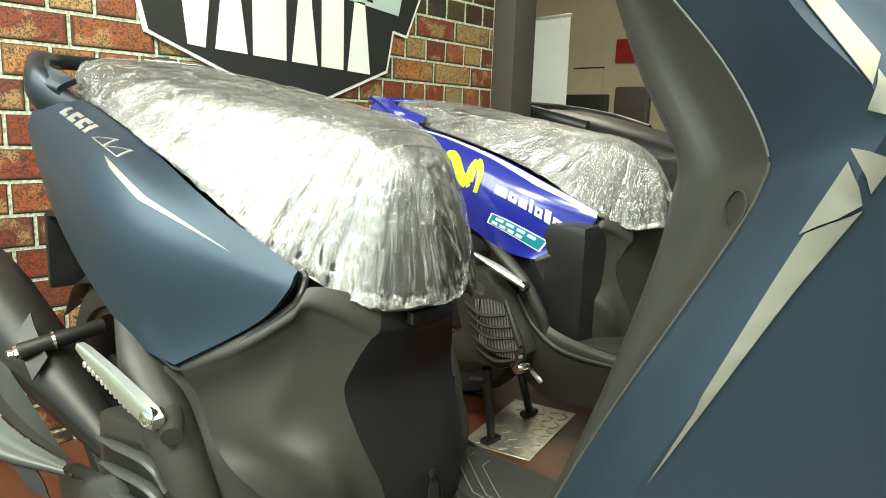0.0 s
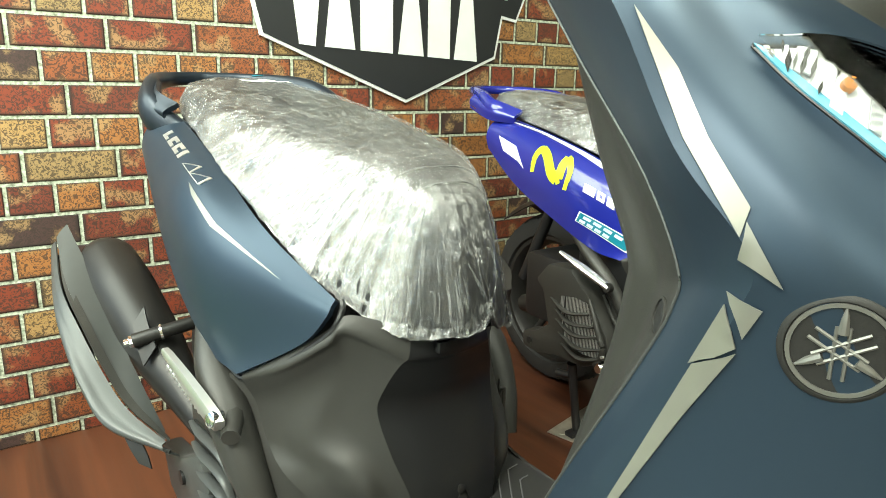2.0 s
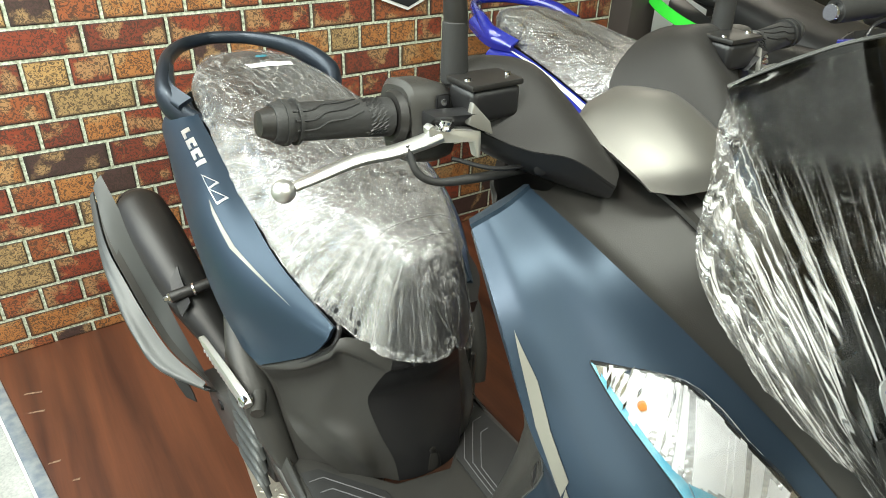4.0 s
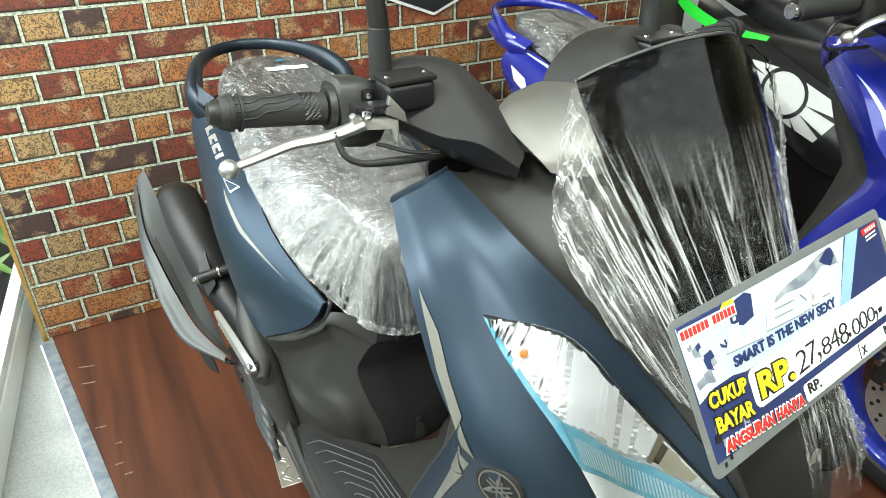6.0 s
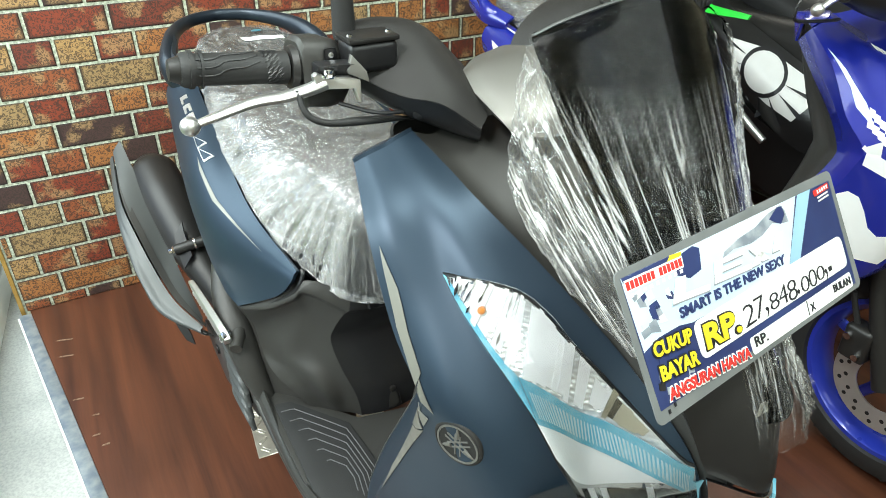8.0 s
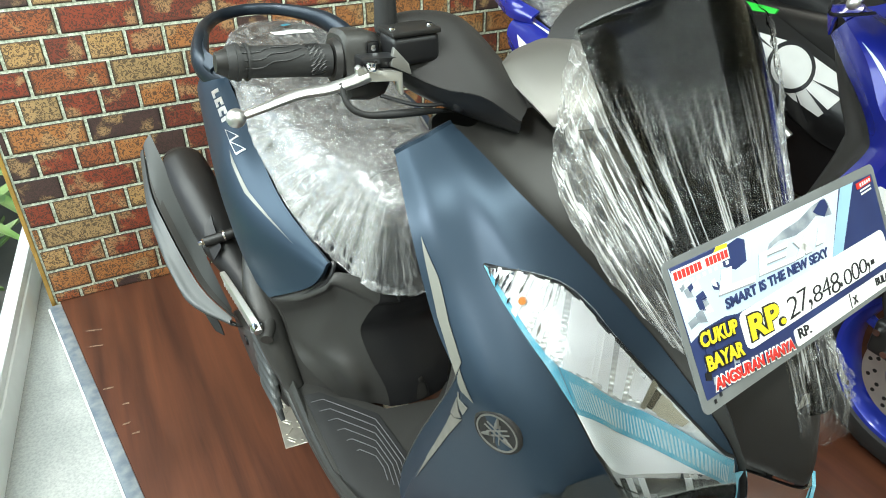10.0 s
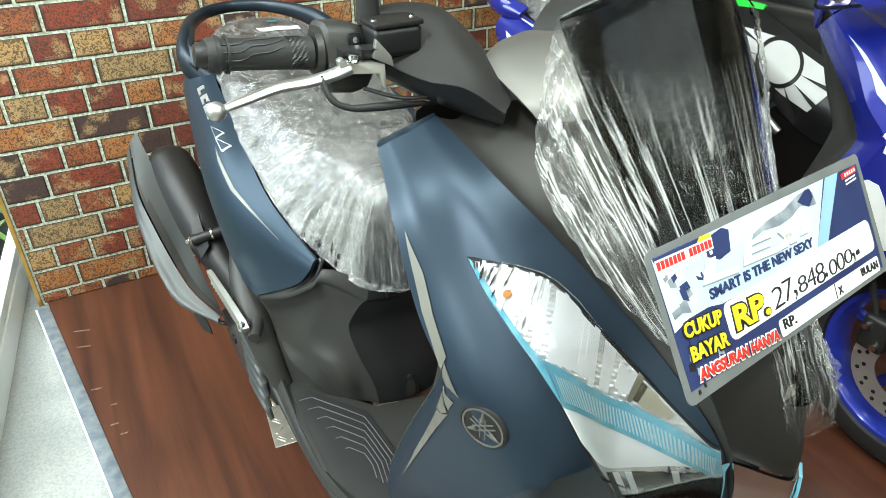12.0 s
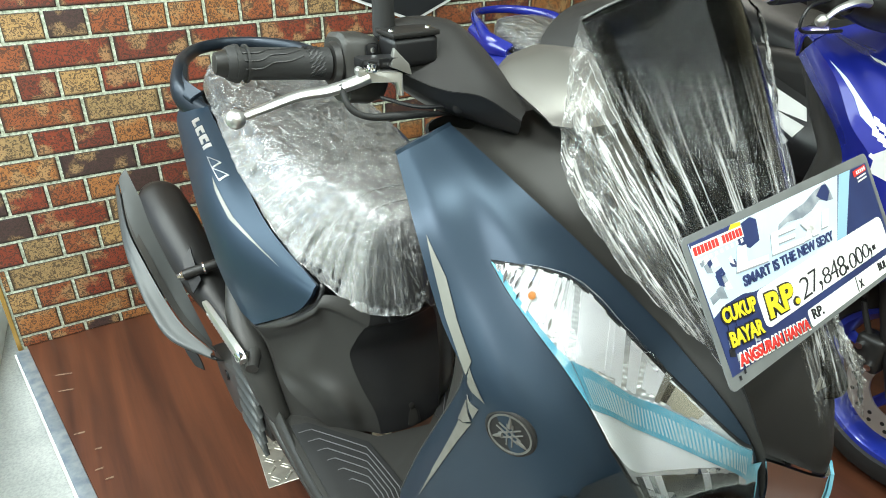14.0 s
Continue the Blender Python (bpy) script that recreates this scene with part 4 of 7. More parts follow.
        b = np.array((2 * float(body_mid(a[1])) - a[0], a[1], a[2]))
        front.append([tuple(a + (b - a) * f + np.array((0, -.048 * f * (1 - f), 0))) for f in (0, .25, .5, .75, 1)])
    front_bm = sheet(net(front, 30, 22), .012)
    # same plastic as the side body; black colour stands in for its shade
    part("front_body", front_bm, M_BLACK, t, free=False)
    for s in (1, -1):
        fx = lambda v: v if s > 0 else 2 * .735 - v
        part("frame_cover", tube([(fx(.531), .82, .578), (fx(.516), .735, .520), (fx(.512), .675, .470), (fx(.519), .632, .405), (fx(.532), .603, .345)], [.010, .024, .026, .022, .016], 16, 40, 1.2, (1, 0, 0)), M_DARK, t)
    part("storage_tub", box(.612, .572, .42, .860, 1.06, .655, .03, 2), M_BLACK, t)
    front_tree = BVHTree.FromBMesh(front_bm)
    pocket = part("lock_pocket", drape([(.727, .46, .352), (.729, .46, .378), (.737, .46, .396), (.745, .46, .378), (.748, .46, .354), (.738, .46, .347)], (.30, .88, -.36), front_tree, .0008, .01, .0008), M_DARK, t, "teardrop pocket of the seat lock")
    part("pocket_edge", ribbon([(.749, .46, .350), (.746, .46, .378), (.738, .46, .396)], [(.7505, .46, .352), (.7475, .46, .379), (.739, .46, .398)], front_tree, .0020, 12, 3), M_MUFF, pocket)
    part("seat_lock", lathe([(0, 0), (0, .006), (.002, .0066), (.003, .005), (.003, 0)], (.735, .458, .395), (0, -1, .2), 18), M_MUFF, t)
    part("seat_catch", box(.70, .462, .585, .745, .474, .60, .003), M_BLACK, t)

    # blue tail flank
    flank_tree = both("tail_flank", FLANK, 30, 36, M_BLUE, t, .010, True, cx=lambda y: mid(y) - np.interp(y, (.55, .9), (.028, 0)))[2]
    part("flank_gap", tube([(.524, .70, .527), (.532, .660, .522), (.564, .592, .563), (.599, .549, .605), (.615, .547, .632), (.618, .554, .642)], .0042, 8, 50), M_BLACK, t)
    for ol in tail_stickers():
        part("sticker", drape(ol, (.75, .25, -.6), flank_tree, .0008, .01, .0006), M_GREYSTRIPE, t, "silver-grey sticker")
    for ol in tail_mark():
        part("name_block", drape(ol, (.75, .1, -.65), flank_tree, .0015, .01, .0015), M_ALU, t, "raised silver letter block")
    # tail end and grab rail
    def pair(pts):
        return pts + [(2 * float(mid(p[1])) - p[0], p[1], p[2]) for p in pts[::-1]]
    part("tail_cowl", sheet(net([pair([(.543, 1.132, .78), (.560, 1.19, .80), (.62, 1.235, .82), (.68, 1.25, .825)]),
                                 pair([(.535, 1.06, .68), (.565, 1.14, .69), (.63, 1.19, .70), (.68, 1.20, .70)]),
                                 pair([(.545, .92, .60), (.58, 1.02, .60), (.64, 1.07, .60), (.69, 1.08, .60)])], 14, 30), .004, True), M_DARK, t)
    rail = pair([(.600, 1.060, .800), (.566, 1.098, .818), (.550, 1.135, .846), (.566, 1.190, .876), (.590, 1.250, .890), (.635, 1.312, .896), (.690, 1.338, .898)])
    part("grab_rail", tube(rail, [.012, .018, .021, .017, .012, .0095, .009, .009, .0095, .012, .017, .021, .018, .012], 14, 80, 1.5), M_RAIL, t, "satin blue-black grab rail")
    part("rail_shoe", sheet(net([[(.580, 1.075, .858), (.560, 1.125, .878), (.578, 1.190, .897)], [(.556, 1.080, .842), (.538, 1.130, .856), (.556, 1.205, .880)], [(.566, 1.086, .822), (.541, 1.138, .832), (.560, 1.210, .862)]], 12, 14), .010, True), M_RAIL, t)

    # seat
    seat(t)
    pillion_peg(t, (.484, .644, .483), (.460, .775, .538))
    exhaust(t)
    rear_end(t)
    handlebar(t)
    screen(t)
    return t


def grid_tree(*grids):
    """One search tree over several grids of points."""
    vs, fs = [], []
    for g in grids:
        o, nu, nv = len(vs), g.shape[0], g.shape[1]
        vs += [Vector(p) for p in g.reshape(-1, 3)]
        fs += [(o + i * nv + j, o + i * nv + j + 1, o + (i + 1) * nv + j + 1, o + (i + 1) * nv + j) for i in range(nu - 1) for j in range(nv - 1)]
    return BVHTree.FromPolygons(vs, fs)


def cowl_stickers():
    return (("upper_sticker", [(.564, .100, .945), (.562, .059, .877), (.564, .022, .831), (.565, .019, .846), (.564, .046, .878), (.565, .069, .912)]),
            ("sticker", [(.567, .021, .839), (.572, .001, .809), (.567, .022, .820)]),
            ("sticker", [(.571, .028, .801), (.571, .009, .796), (.570, .017, .779)]),
            ("sticker", [(.570, .028, .794), (.570, .020, .773), (.573, .047, .754)]),
            ("lower_sticker", [(.572, .044, .755), (.571, .020, .770), (.570, .046, .724), (.566, .078, .660), (.561, .114, .588), (.568, .071, .690)]))


def tail_stickers():
    return ([(.538, .850, .747), (.530, .822, .735), (.534, .752, .701), (.556, .612, .669), (.539, .745, .706)],)


def tail_mark():
    """Plain strokes where the model's name stands, and two small open triangles behind it."""
    a, b, c, d = (np.array(p) for p in ((.556, 1.048, .797), (.568, 1.040, .806), (.555, .905, .782), (.543, .915, .770)))
    at = lambda u, v: tuple((a * (1 - v) + b * v) * (1 - u) + (d * (1 - v) + c * v) * u)
    bars = []
    for k in range(4):
        u0, u1 = k * .26, k * .26 + (.21 if k < 3 else .10)
        bars.append((u0, u0 + .10, 0, 1))
        if k < 3:
            bars.append((u0 + .10, u1, 0, .34))
        if k in (1, 2):
            bars.append((u0 + .10, u1, .66, 1))
    out = [[at(u0, v0), at(u1, v0), at(u1, v1), at(u0, v1)] for u0, u1, v0, v1 in bars]
    for u in (1.06, 1.36):
        tri = [(u, 0.05), (u + .24, .95), (u + .30, .05)]
        for (p, q), (r, s) in zip(tri, tri[1:] + tri[:1]):
            out.append([at(p, q), at(r, s), at(r + .03, s + .06), at(p + .03, q + .06)])
    return out


def lamp_unit(t, tree):
    wv = (0.53, 0.62, -0.58)
    top = [(.611, .055, .926), (.628, .041, .925), (.648, .023, .921), (.666, .010, .914), (.676, .000, .907), (.687, -.017, .894), (.699, -.038, .873), (.716, -.062, .852), (.729, -.089, .829), (.740, -.117, .811), (.751, -.144, .795), (.759, -.157, .790)]
    left = [(.611, .055, .926), (.616, .031, .902), (.624, -.005, .875), (.635, -.036, .847), (.648, -.060, .814), (.661, -.079, .776), (.675, -.093, .744), (.686, -.106, .718), (.695, -.113, .694)]
    outline = top + [(.762, -.164, .762), (.764, -.168, .727), (.730, -.140, .690)] + left[:0:-1]
    guide_up = [(.641, -.034, .855), (.659, -.048, .843), (.685, -.069, .822), (.708, -.085, .811), (.731, -.114, .801), (.750, -.145, .792), (.7595, -.157, .789)]
    guide_low = [(.648, -.060, .814), (.665, -.070, .805), (.684, -.082, .792), (.709, -.104, .780), (.729, -.129, .772), (.749, -.152, .764), (.758, -.161, .757)]
    rnd = random.Random(5)
    lamp = part("headlight", drape(outline, wv, tree, .0003, .012, .0006), M_FLUTE, t, "large clear headlight with a pale blue light guide")
    # upper chamber: bright ribs, toothed towards the nose, dim reflections there put into colour
    ups, los = catmull([(.614, .053, .925)] + top[1:10], 45), catmull([(.613, .046, .918), (.617, .031, .903), (.626, -.005, .877)] + guide_up[:5], 45)
    for k in range(44):
        a0, a1, b0, b1 = ups[k], ups[k + 1], los[k], los[k + 1]
        f0, f1 = (rnd.uniform(0, .08), rnd.uniform(.90, 1)) if 6 < k < 34 else (rnd.uniform(0, .25), rnd.uniform(.70, 1))
        ol = [a0 * (1 - f0) + b0 * f0, a1 * (1 - f0) + b1 * f0, a1 * (1 - f1) + b1 * f1, a0 * (1 - f1) + b0 * f1]
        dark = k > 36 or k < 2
        part("reflector_flute", drape([tuple(p) for p in ol], wv, tree, rnd.choice((.0012, .0022, .0034)), .02, .0012), (M_SHADECHROME if rnd.random() < .55 else M_CHROME) if dark else rnd.choice((M_FLUTE, M_REFL, M_REFL, M_REFL)), lamp)
    # small facets round the indicator bulb, some coloured dark as dim reflections
    for k in range(16):
        f, g = rnd.uniform(.06, .34), rnd.uniform(.1, .9)
        i = int(f * 44)
        c = ups[i] * (1 - g) + los[i] * g
        d = (los[i] - ups[i]) / max(1e-6, np.linalg.norm(los[i] - ups[i]))
        e = (ups[i + 1] - ups[i]) / max(1e-6, np.linalg.norm(ups[i + 1] - ups[i]))
        h, w = rnd.uniform(.003, .008), rnd.uniform(.0008, .0018)
        part("facet", drape([tuple(c + d * h), tuple(c + e * w), tuple(c - d * h), tuple(c - e * w)], wv, tree, .0046, .02, .0008), rnd.choice((M_SHADECHROME, M_CHROME, M_GREYSTRIPE)), lamp)
    part("indicator_bulb", lathe([(-.004, 0), (-.004, .0040), (.0012, .0036), (.002, 0)], tuple(tree.find_nearest(Vector((.630, .014, .902)))[0] + Vector((-.003, -.004, .004))), (-.6, -.6, .4), 14), M_AMBER, lamp)
    # blue rim along the outer edge and the ribbed guide across the lamp
    rim = [(.615, .050, .921), (.621, .027, .902), (.628, -.008, .877), (.641, -.034, .854)]
    part("rim_guide", ribbon(left[:5], [left[0]] + rim, tree, .0028, 30, 4, .0016), M_CLEARBLUE, lamp, "pale blue light guide along the edge")
    part("light_guide", ribbon(guide_up, guide_low, tree, .0042, 40, 6, .0020), M_CLEARBLUE, lamp, "pale blue light guide")
    part("guide_end", ribbon([(.7555, -.158, .775), (.757, -.162, .745), (.757, -.164, .700)], [(.762, -.164, .775), (.764, -.168, .745), (.765, -.170, .700)], tree, .0044, 12, 4, .0020), M_CLEARBLUE, lamp, "pale blue light guide")
    gu, gl = catmull(guide_up, 53), catmull(guide_low, 53)
    for k in range(2, 50):
        a, b = gu[k] * .74 + gl[k] * .26, gu[k] * .16 + gl[k] * .84
        e = (gu[k + 1] - gu[k]) * .5
        part("guide_rib", drape([tuple(a), tuple(a + e), tuple(b + e), tuple(b)], wv, tree, .0066, .03, .0012), M_PALEGUIDE, lamp, "frosted rib of the light guide")
    # lower chamber: bowl coloured white for its bright reflection, then a mirror-bright shelf
    part("lower_bowl", ribbon(guide_low, [(.661, -.079, .776), (.680, -.095, .749), (.705, -.113, .753), (.731, -.135, .762), (.753, -.156, .768)], tree, .0014, 24, 8, .0010), M_REFL, lamp, "lower reflector, coloured white for its bright reflection")
    la, lb = catmull([(.682, -.097, .742), (.705, -.113, .746), (.731, -.135, .754), (.752, -.155, .760)], 15), catmull([(.697, -.114, .696), (.718, -.130, .694), (.740, -.150, .700), (.760, -.166, .710)], 15)
    # shelf facets mix bright and darkened chrome to draw its reflections
    for k in range(14):
        f1 = rnd.uniform(.35, 1)
        part("lower_facet", drape([tuple(la[k]), tuple(la[k + 1]), tuple(la[k + 1] * (1 - f1) + lb[k + 1] * f1), tuple(la[k] * (1 - f1) + lb[k] * f1)], wv, tree, rnd.choice((.0012, .0024)), .02, .0010), rnd.choice((M_CHROME, M_SHADECHROME, M_REFL)), lamp)
    part("lens", drape(outline, wv, tree, .0095, .010, .0012), M_LENS, lamp)
    part("lens_edge", tube([tuple(tree.find_nearest(Vector(p))[0]) for p in top[::2] + top[-1:]], .0020, 6, 40), M_BLACK, lamp)
    part("lens_edge", tube([tuple(tree.find_nearest(Vector(p))[0]) for p in left], [.0012, .0016, .0028], 6, 40), M_BLACK, lamp)


# along the seat: place, hem (x, z), shoulder crease (x, z), top
SEAT = ((.4315, .741, .618, .750, .640, .642), (.436, .724, .611, .738, .664, .668), (.446, .707, .607, .730, .690, .696), (.465, .686, .603, .716, .722, .732), (.495, .662, .603, .700, .756, .768), (.53, .642, .612, .684, .782, .794),
        (.58, .614, .642, .664, .799, .811), (.62, .593, .672, .648, .807, .818), (.68, .576, .714, .632, .816, .826), (.80, .571, .757, .613, .834, .847), (.92, .580, .789, .608, .851, .867),
        (1.02, .590, .808, .609, .866, .883), (1.10, .597, .824, .613, .877, .893), (1.17, .610, .840, .624, .884, .898), (1.225, .650, .858, .658, .885, .892))


def seat_ring(y, xh, zh, xs, zs, top, n=40, grow=0.0, under=.03):
    """One closed cross-section of the seat: underside, flank up to the shoulder crease, top, and back down."""
    cx = float(mid(y)) - float(np.interp(y, (.45, .90), (.024, 0)))
    w, ws = cx - xh + grow, cx - xs + grow
    half = [(0, zh + under), (w * .55, zh + under * .8), (w * .93, zh + .002), (w, zh + .006), (w * .72 + ws * .28 + .003, zh * .70 + zs * .30), (w * .35 + ws * .65 + .003, zh * .32 + zs * .68), (ws + .0035, zs - .008), (ws - .004, zs + grow * .8), (ws * .93, zs + .5 * (top - zs) * .3 + grow), (ws * .55, zs + .86 * (top - zs) + grow), (0, top + grow)]
    c = catmull([(a, b, 0) for a, b in half], 81)
    d = np.r_[0, np.cumsum(np.linalg.norm(np.diff(c, axis=0), axis=1))]
    q = np.linspace(0, d[-1], n // 2 + 1)
    h = [(float(np.interp(k, d, c[:, 0])), float(np.interp(k, d, c[:, 1]))) for k in q]
    return [(cx - a, y, b) for a, b in h[:-1]] + [(cx + a, y, b) for a, b in h[:0:-1]]


APEX = np.array((.73, .50, .93))


def crumple(f, n, amount):
    """Pushes a grid of film out along n into folds that spread from the seat's shoulder, gathers and facets."""
    nu, nv = f.shape[:2]
    for i in range(nu):
        for j in range(nv):
            p = f[i, j]
            d = p - APEX
            r = max(float(np.linalg.norm(d)), .02)
            d = d / r
            bend = .10 * noise.noise(Vector(p) * 11)
            a = Vector((d[0] * 13 + bend * 6, d[1] * 13 + bend * 5, d[2] * 13))
            w1 = 1 - 2.6 * abs(noise.noise(a))
            w2 = 1 - 2.4 * abs(noise.noise(a * 2.3 + Vector((r * 6, 3, 1))))
            w3 = 1 - 2.2 * abs(noise.noise(Vector((p[0] * 46, p[1] * 40, p[2] * 46))))
            w4 = noise.noise(Vector((p[0] * 130, p[1] * 105, p[2] * 130)))
            near = min(1.0, r / .10)
            f[i, j] += n[i, j] * amount[i, j] * ((.0017 * w1 + .0012 * w2) * near + .0009 * w3 + .0007 * w4 + .0014)
    return f


def normals(f, flip=1.0):
    n = np.cross(np.gradient(f, axis=1), np.gradient(f, axis=0)) * flip
    return n / np.maximum(np.linalg.norm(n, axis=2, keepdims=True), 1e-9)


def seat_film(parent, material, place, nu=210, nv=170):
    """Loose film over the seat, gathered towards its uneven lower edge."""
    y0 = SEAT[0][0]
    f = net([seat_ring(y0 - .0055, .746, .640, .750, .646, .648, 48)[5:44]] + [seat_ring(r[0] - (.004 if r[0] < .5 else 0), *r[1:], 48, .006)[5:44] for r in SEAT], nu, nv)
    s = np.linspace(-1, 1, nv)
    edge = np.abs(s)[None, :] * np.ones((nu, 1))
    # the hem hangs in small scallops
    for i in range(nu):
        y = f[i, nv // 2, 1]
        for side in (-1, 1):
            hang = .006 * noise.noise(Vector((y * 42, side * 5.0, 1))) + .004 * noise.noise(Vector((y * 110, side * 9.0, 3)))
            k = np.clip((s * side - .80) / .20, 0, 1) ** 2
            f[i, :, 2] -= k * hang
            f[i, :, 0] += k * side * (.003 + .5 * hang)
    f = place(crumple(f, normals(f, -1.0), .75 + 1.5 * edge ** 4))
    part("film_cover", sheet(f, .0004, True), material, parent, "crumpled clear packing film")
    return BVHTree.FromPolygons([Vector(q) for q in f.reshape(-1, 3)], [(i * nv + j, i * nv + j + 1, (i + 1) * nv + j + 1, (i + 1) * nv + j) for i in range(nu - 1) for j in range(nv - 1)])


def seat_body(t, place, label):
    g = place(net([seat_ring(*r) for r in SEAT], 60, 48))
    s = part("seat", closed_loft([[tuple(p) for p in row[:-1]] for row in g]), M_LEATHER, t, label)
    for row in (19, 22):
        part("seam", tube([tuple(p + np.array((0, -.0005, .0006))) for p in g[row][6:42:2]], .0012, 6), M_LINE, s, "stitched seam")
    base = [[(x, y, z) for x in (float(mid(y)) - w, float(mid(y)) - w * .5, float(mid(y)) + w * .5, float(mid(y)) + w)] for y, z, w in ((.52, .600, .09), (.58, .618, .135), (.70, .660, .150), (.85, .715, .150), (1.0, .770, .140), (1.10, .81, .13))]
    part("seat_base", sheet(place(net(base, 20, 8)), .03), M_BLACK, t)
    return s


def seat(t):
    s = seat_body(t, lambda g: g, "black vinyl seat")
    tree = seat_film(s, M_FILM, lambda g: g)
    part("paper_tag", drape([(.700, 1.105, .90), (.790, 1.095, .90), (.790, 1.075, .90), (.705, 1.085, .90)], (0, 0, -1), tree, .002, .01, .0006), M_PAPER, s, "white paper tag under the film")
    part("round_sticker", lathe([(0, 0), (0, .011), (.0012, .011), (.0012, 0)], (.742, 1.125, .9045), (0, .1, 1), 20), M_TEAL, s, "small turquoise sticker")


def pillion_peg(t, hinge, tip):
    h, q = np.array(hinge), np.array(tip)
    d = (q - h) / np.linalg.norm(q - h)
    s = np.array((-1, 0, 0.0))
    rings = []
    for f, w, th in ((-.012, .008, .007), (0, .013, .008), (.03, .0135, .008), (.08, .012, .007), (.128, .008, .006), (.142, .005, .005)):
        c = h + d * f
        up = np.cross(s, d)
        rings.append([c + s * a * th + up * b * w for a, b in ((1, .6), (.7, 1), (-.7, 1), (-1, .6), (-1, -.6), (-.7, -1), (.7, -1), (1, -.6))])
    peg = part("footpeg", closed_loft(rings), M_ALU, t, "folded bare aluminium footpeg")
    for k in range(11):
        c = h + d * (.030 + .0090 * k) + np.cross(s, d) * .0115 + s * .003
        part("tooth", box(c[0] - .004, c[1] - .0028, c[2] - .003, c[0] + .004, c[1] + .0028, c[2] + .004, .001, 1), M_ALU, peg)
    part("pivot", lathe([(-.004, 0), (-.004, .011), (.012, .011), (.014, .008), (.014, 0)], h + np.array((.004, 0, 0)), (-1, -.2, .3), 18), M_CHROME, peg)
    part("peg_bracket", tube([(h[0] + .012, h[1] - .02, h[2] - .02), (h[0] + .03, h[1] + .02, h[2] - .01), (h[0] + .05, h[1] + .07, h[2])], [.012, .016, .018], 10), M_DARK, t)


def exhaust(t):
    ax = [(.556, .90, .31), (.536, .99, .365), (.514, 1.10, .428), (.497, 1.24, .492), (.487, 1.33, .530), (.485, 1.350, .537)]
    mf = part("muffler", tube(ax, [.020, .034, .052, .060, .057, .042], 28, 30), M_MUFF, t, "satin black muffler")
    part("end_cap", lathe([(0, .046), (.012, .040), (.016, .030), (.016, 0)], (.4845, 1.351, .5375), (-.03, .93, .37), 24), M_BLACK, mf)
    up = [(.432, 1.410, .600), (.442, 1.300, .548), (.454, 1.20, .488), (.463, 1.13, .442), (.468, 1.05, .405), (.482, .925, .338)]
    mi = [(.408, 1.390, .572), (.394, 1.245, .515), (.404, 1.14, .465), (.420, 1.05, .412), (.440, .975, .370), (.478, .895, .335)]
    dn = [(.402, 1.395, .545), (.380, 1.230, .480), (.378, 1.12, .430), (.388, 1.03, .385), (.408, .965, .350), (.474, .885, .326)]
    bk = [(.440, 1.385, .520), (.425, 1.24, .440), (.425, 1.13, .385), (.432, 1.04, .345), (.450, .97, .320), (.495, .89, .310)]

    def blend(a, b, f, push=0.0):
        return [tuple(np.array(p) * (1 - f) + np.array(q) * f + np.array((-push, 0, 0))) for p, q in zip(a, b)]
    sh = part("heat_shield", sheet(net([up, blend(up, mi, .45, .004), blend(up, mi, .80, .003)], 14, 36), .003, True), M_GREY, mf, "matte grey heat shield")
    part("shield_groove", sheet(net([blend(up, mi, .78, -.004), blend(up, mi, 1.05, -.004)], 5, 36), .003, True), M_DARK, sh, "dark groove")
    part("lower_shield", sheet(net([blend(mi, dn, .02, .001), blend(mi, dn, .4, .006), dn, bk], 20, 36), .003, True), M_GREY, sh, "matte grey lower panel")
    part("shield_lip", tube([tuple(np.array(p) + (.006, 0, -.004)) for p in dn], [.003, .005, .006, .006, .005, .003], 8, 30), M_MUFF, sh)
    part("shield_hook", sheet(net([[(.425, .955, .338), (.445, .925, .332)], [(.430, .935, .320), (.450, .910, .316)], [(.438, .915, .300), (.452, .895, .296)]], 8, 5), .003), M_MUFF, sh)
    for q in ((.381, 1.12, .432), (.404, 1.385, .540)):
        part("shield_screw", lathe([(-.002, 0), (-.002, .007), (.002, .006), (.002, 0)], q, (-1, -.2, .2), 12), M_BLACK, sh)
    part("hanger", tube([(.470, 1.046, .458), (.52, 1.035, .470), (.585, 1.03, .480)], [.013, .012, .012], 14), M_MUFF, mf)
    part("hanger_washer", ring_body([(-.002, .0145), (-.002, .010), (.002, .010), (.002, .0145)], (.515, 1.036, .469), (1, -.2, .2), 18), M_CHROME, mf)
    part("hanger_bolt", lathe([(0, 0), (0, .011), (.007, .011), (.008, .007), (.015, .0065), (.017, 0)], (.470, 1.046, .458), (-1, .1, -.1), 8), M_CHROME, mf)
    part("clamp_tab", sheet(net([[(.478, 1.075, .480), (.500, 1.085, .505)], [(.474, 1.05, .455), (.498, 1.06, .485)], [(.478, 1.02, .42), (.50, 1.02, .45)]], 8, 5), .004), M_MUFF, mf)


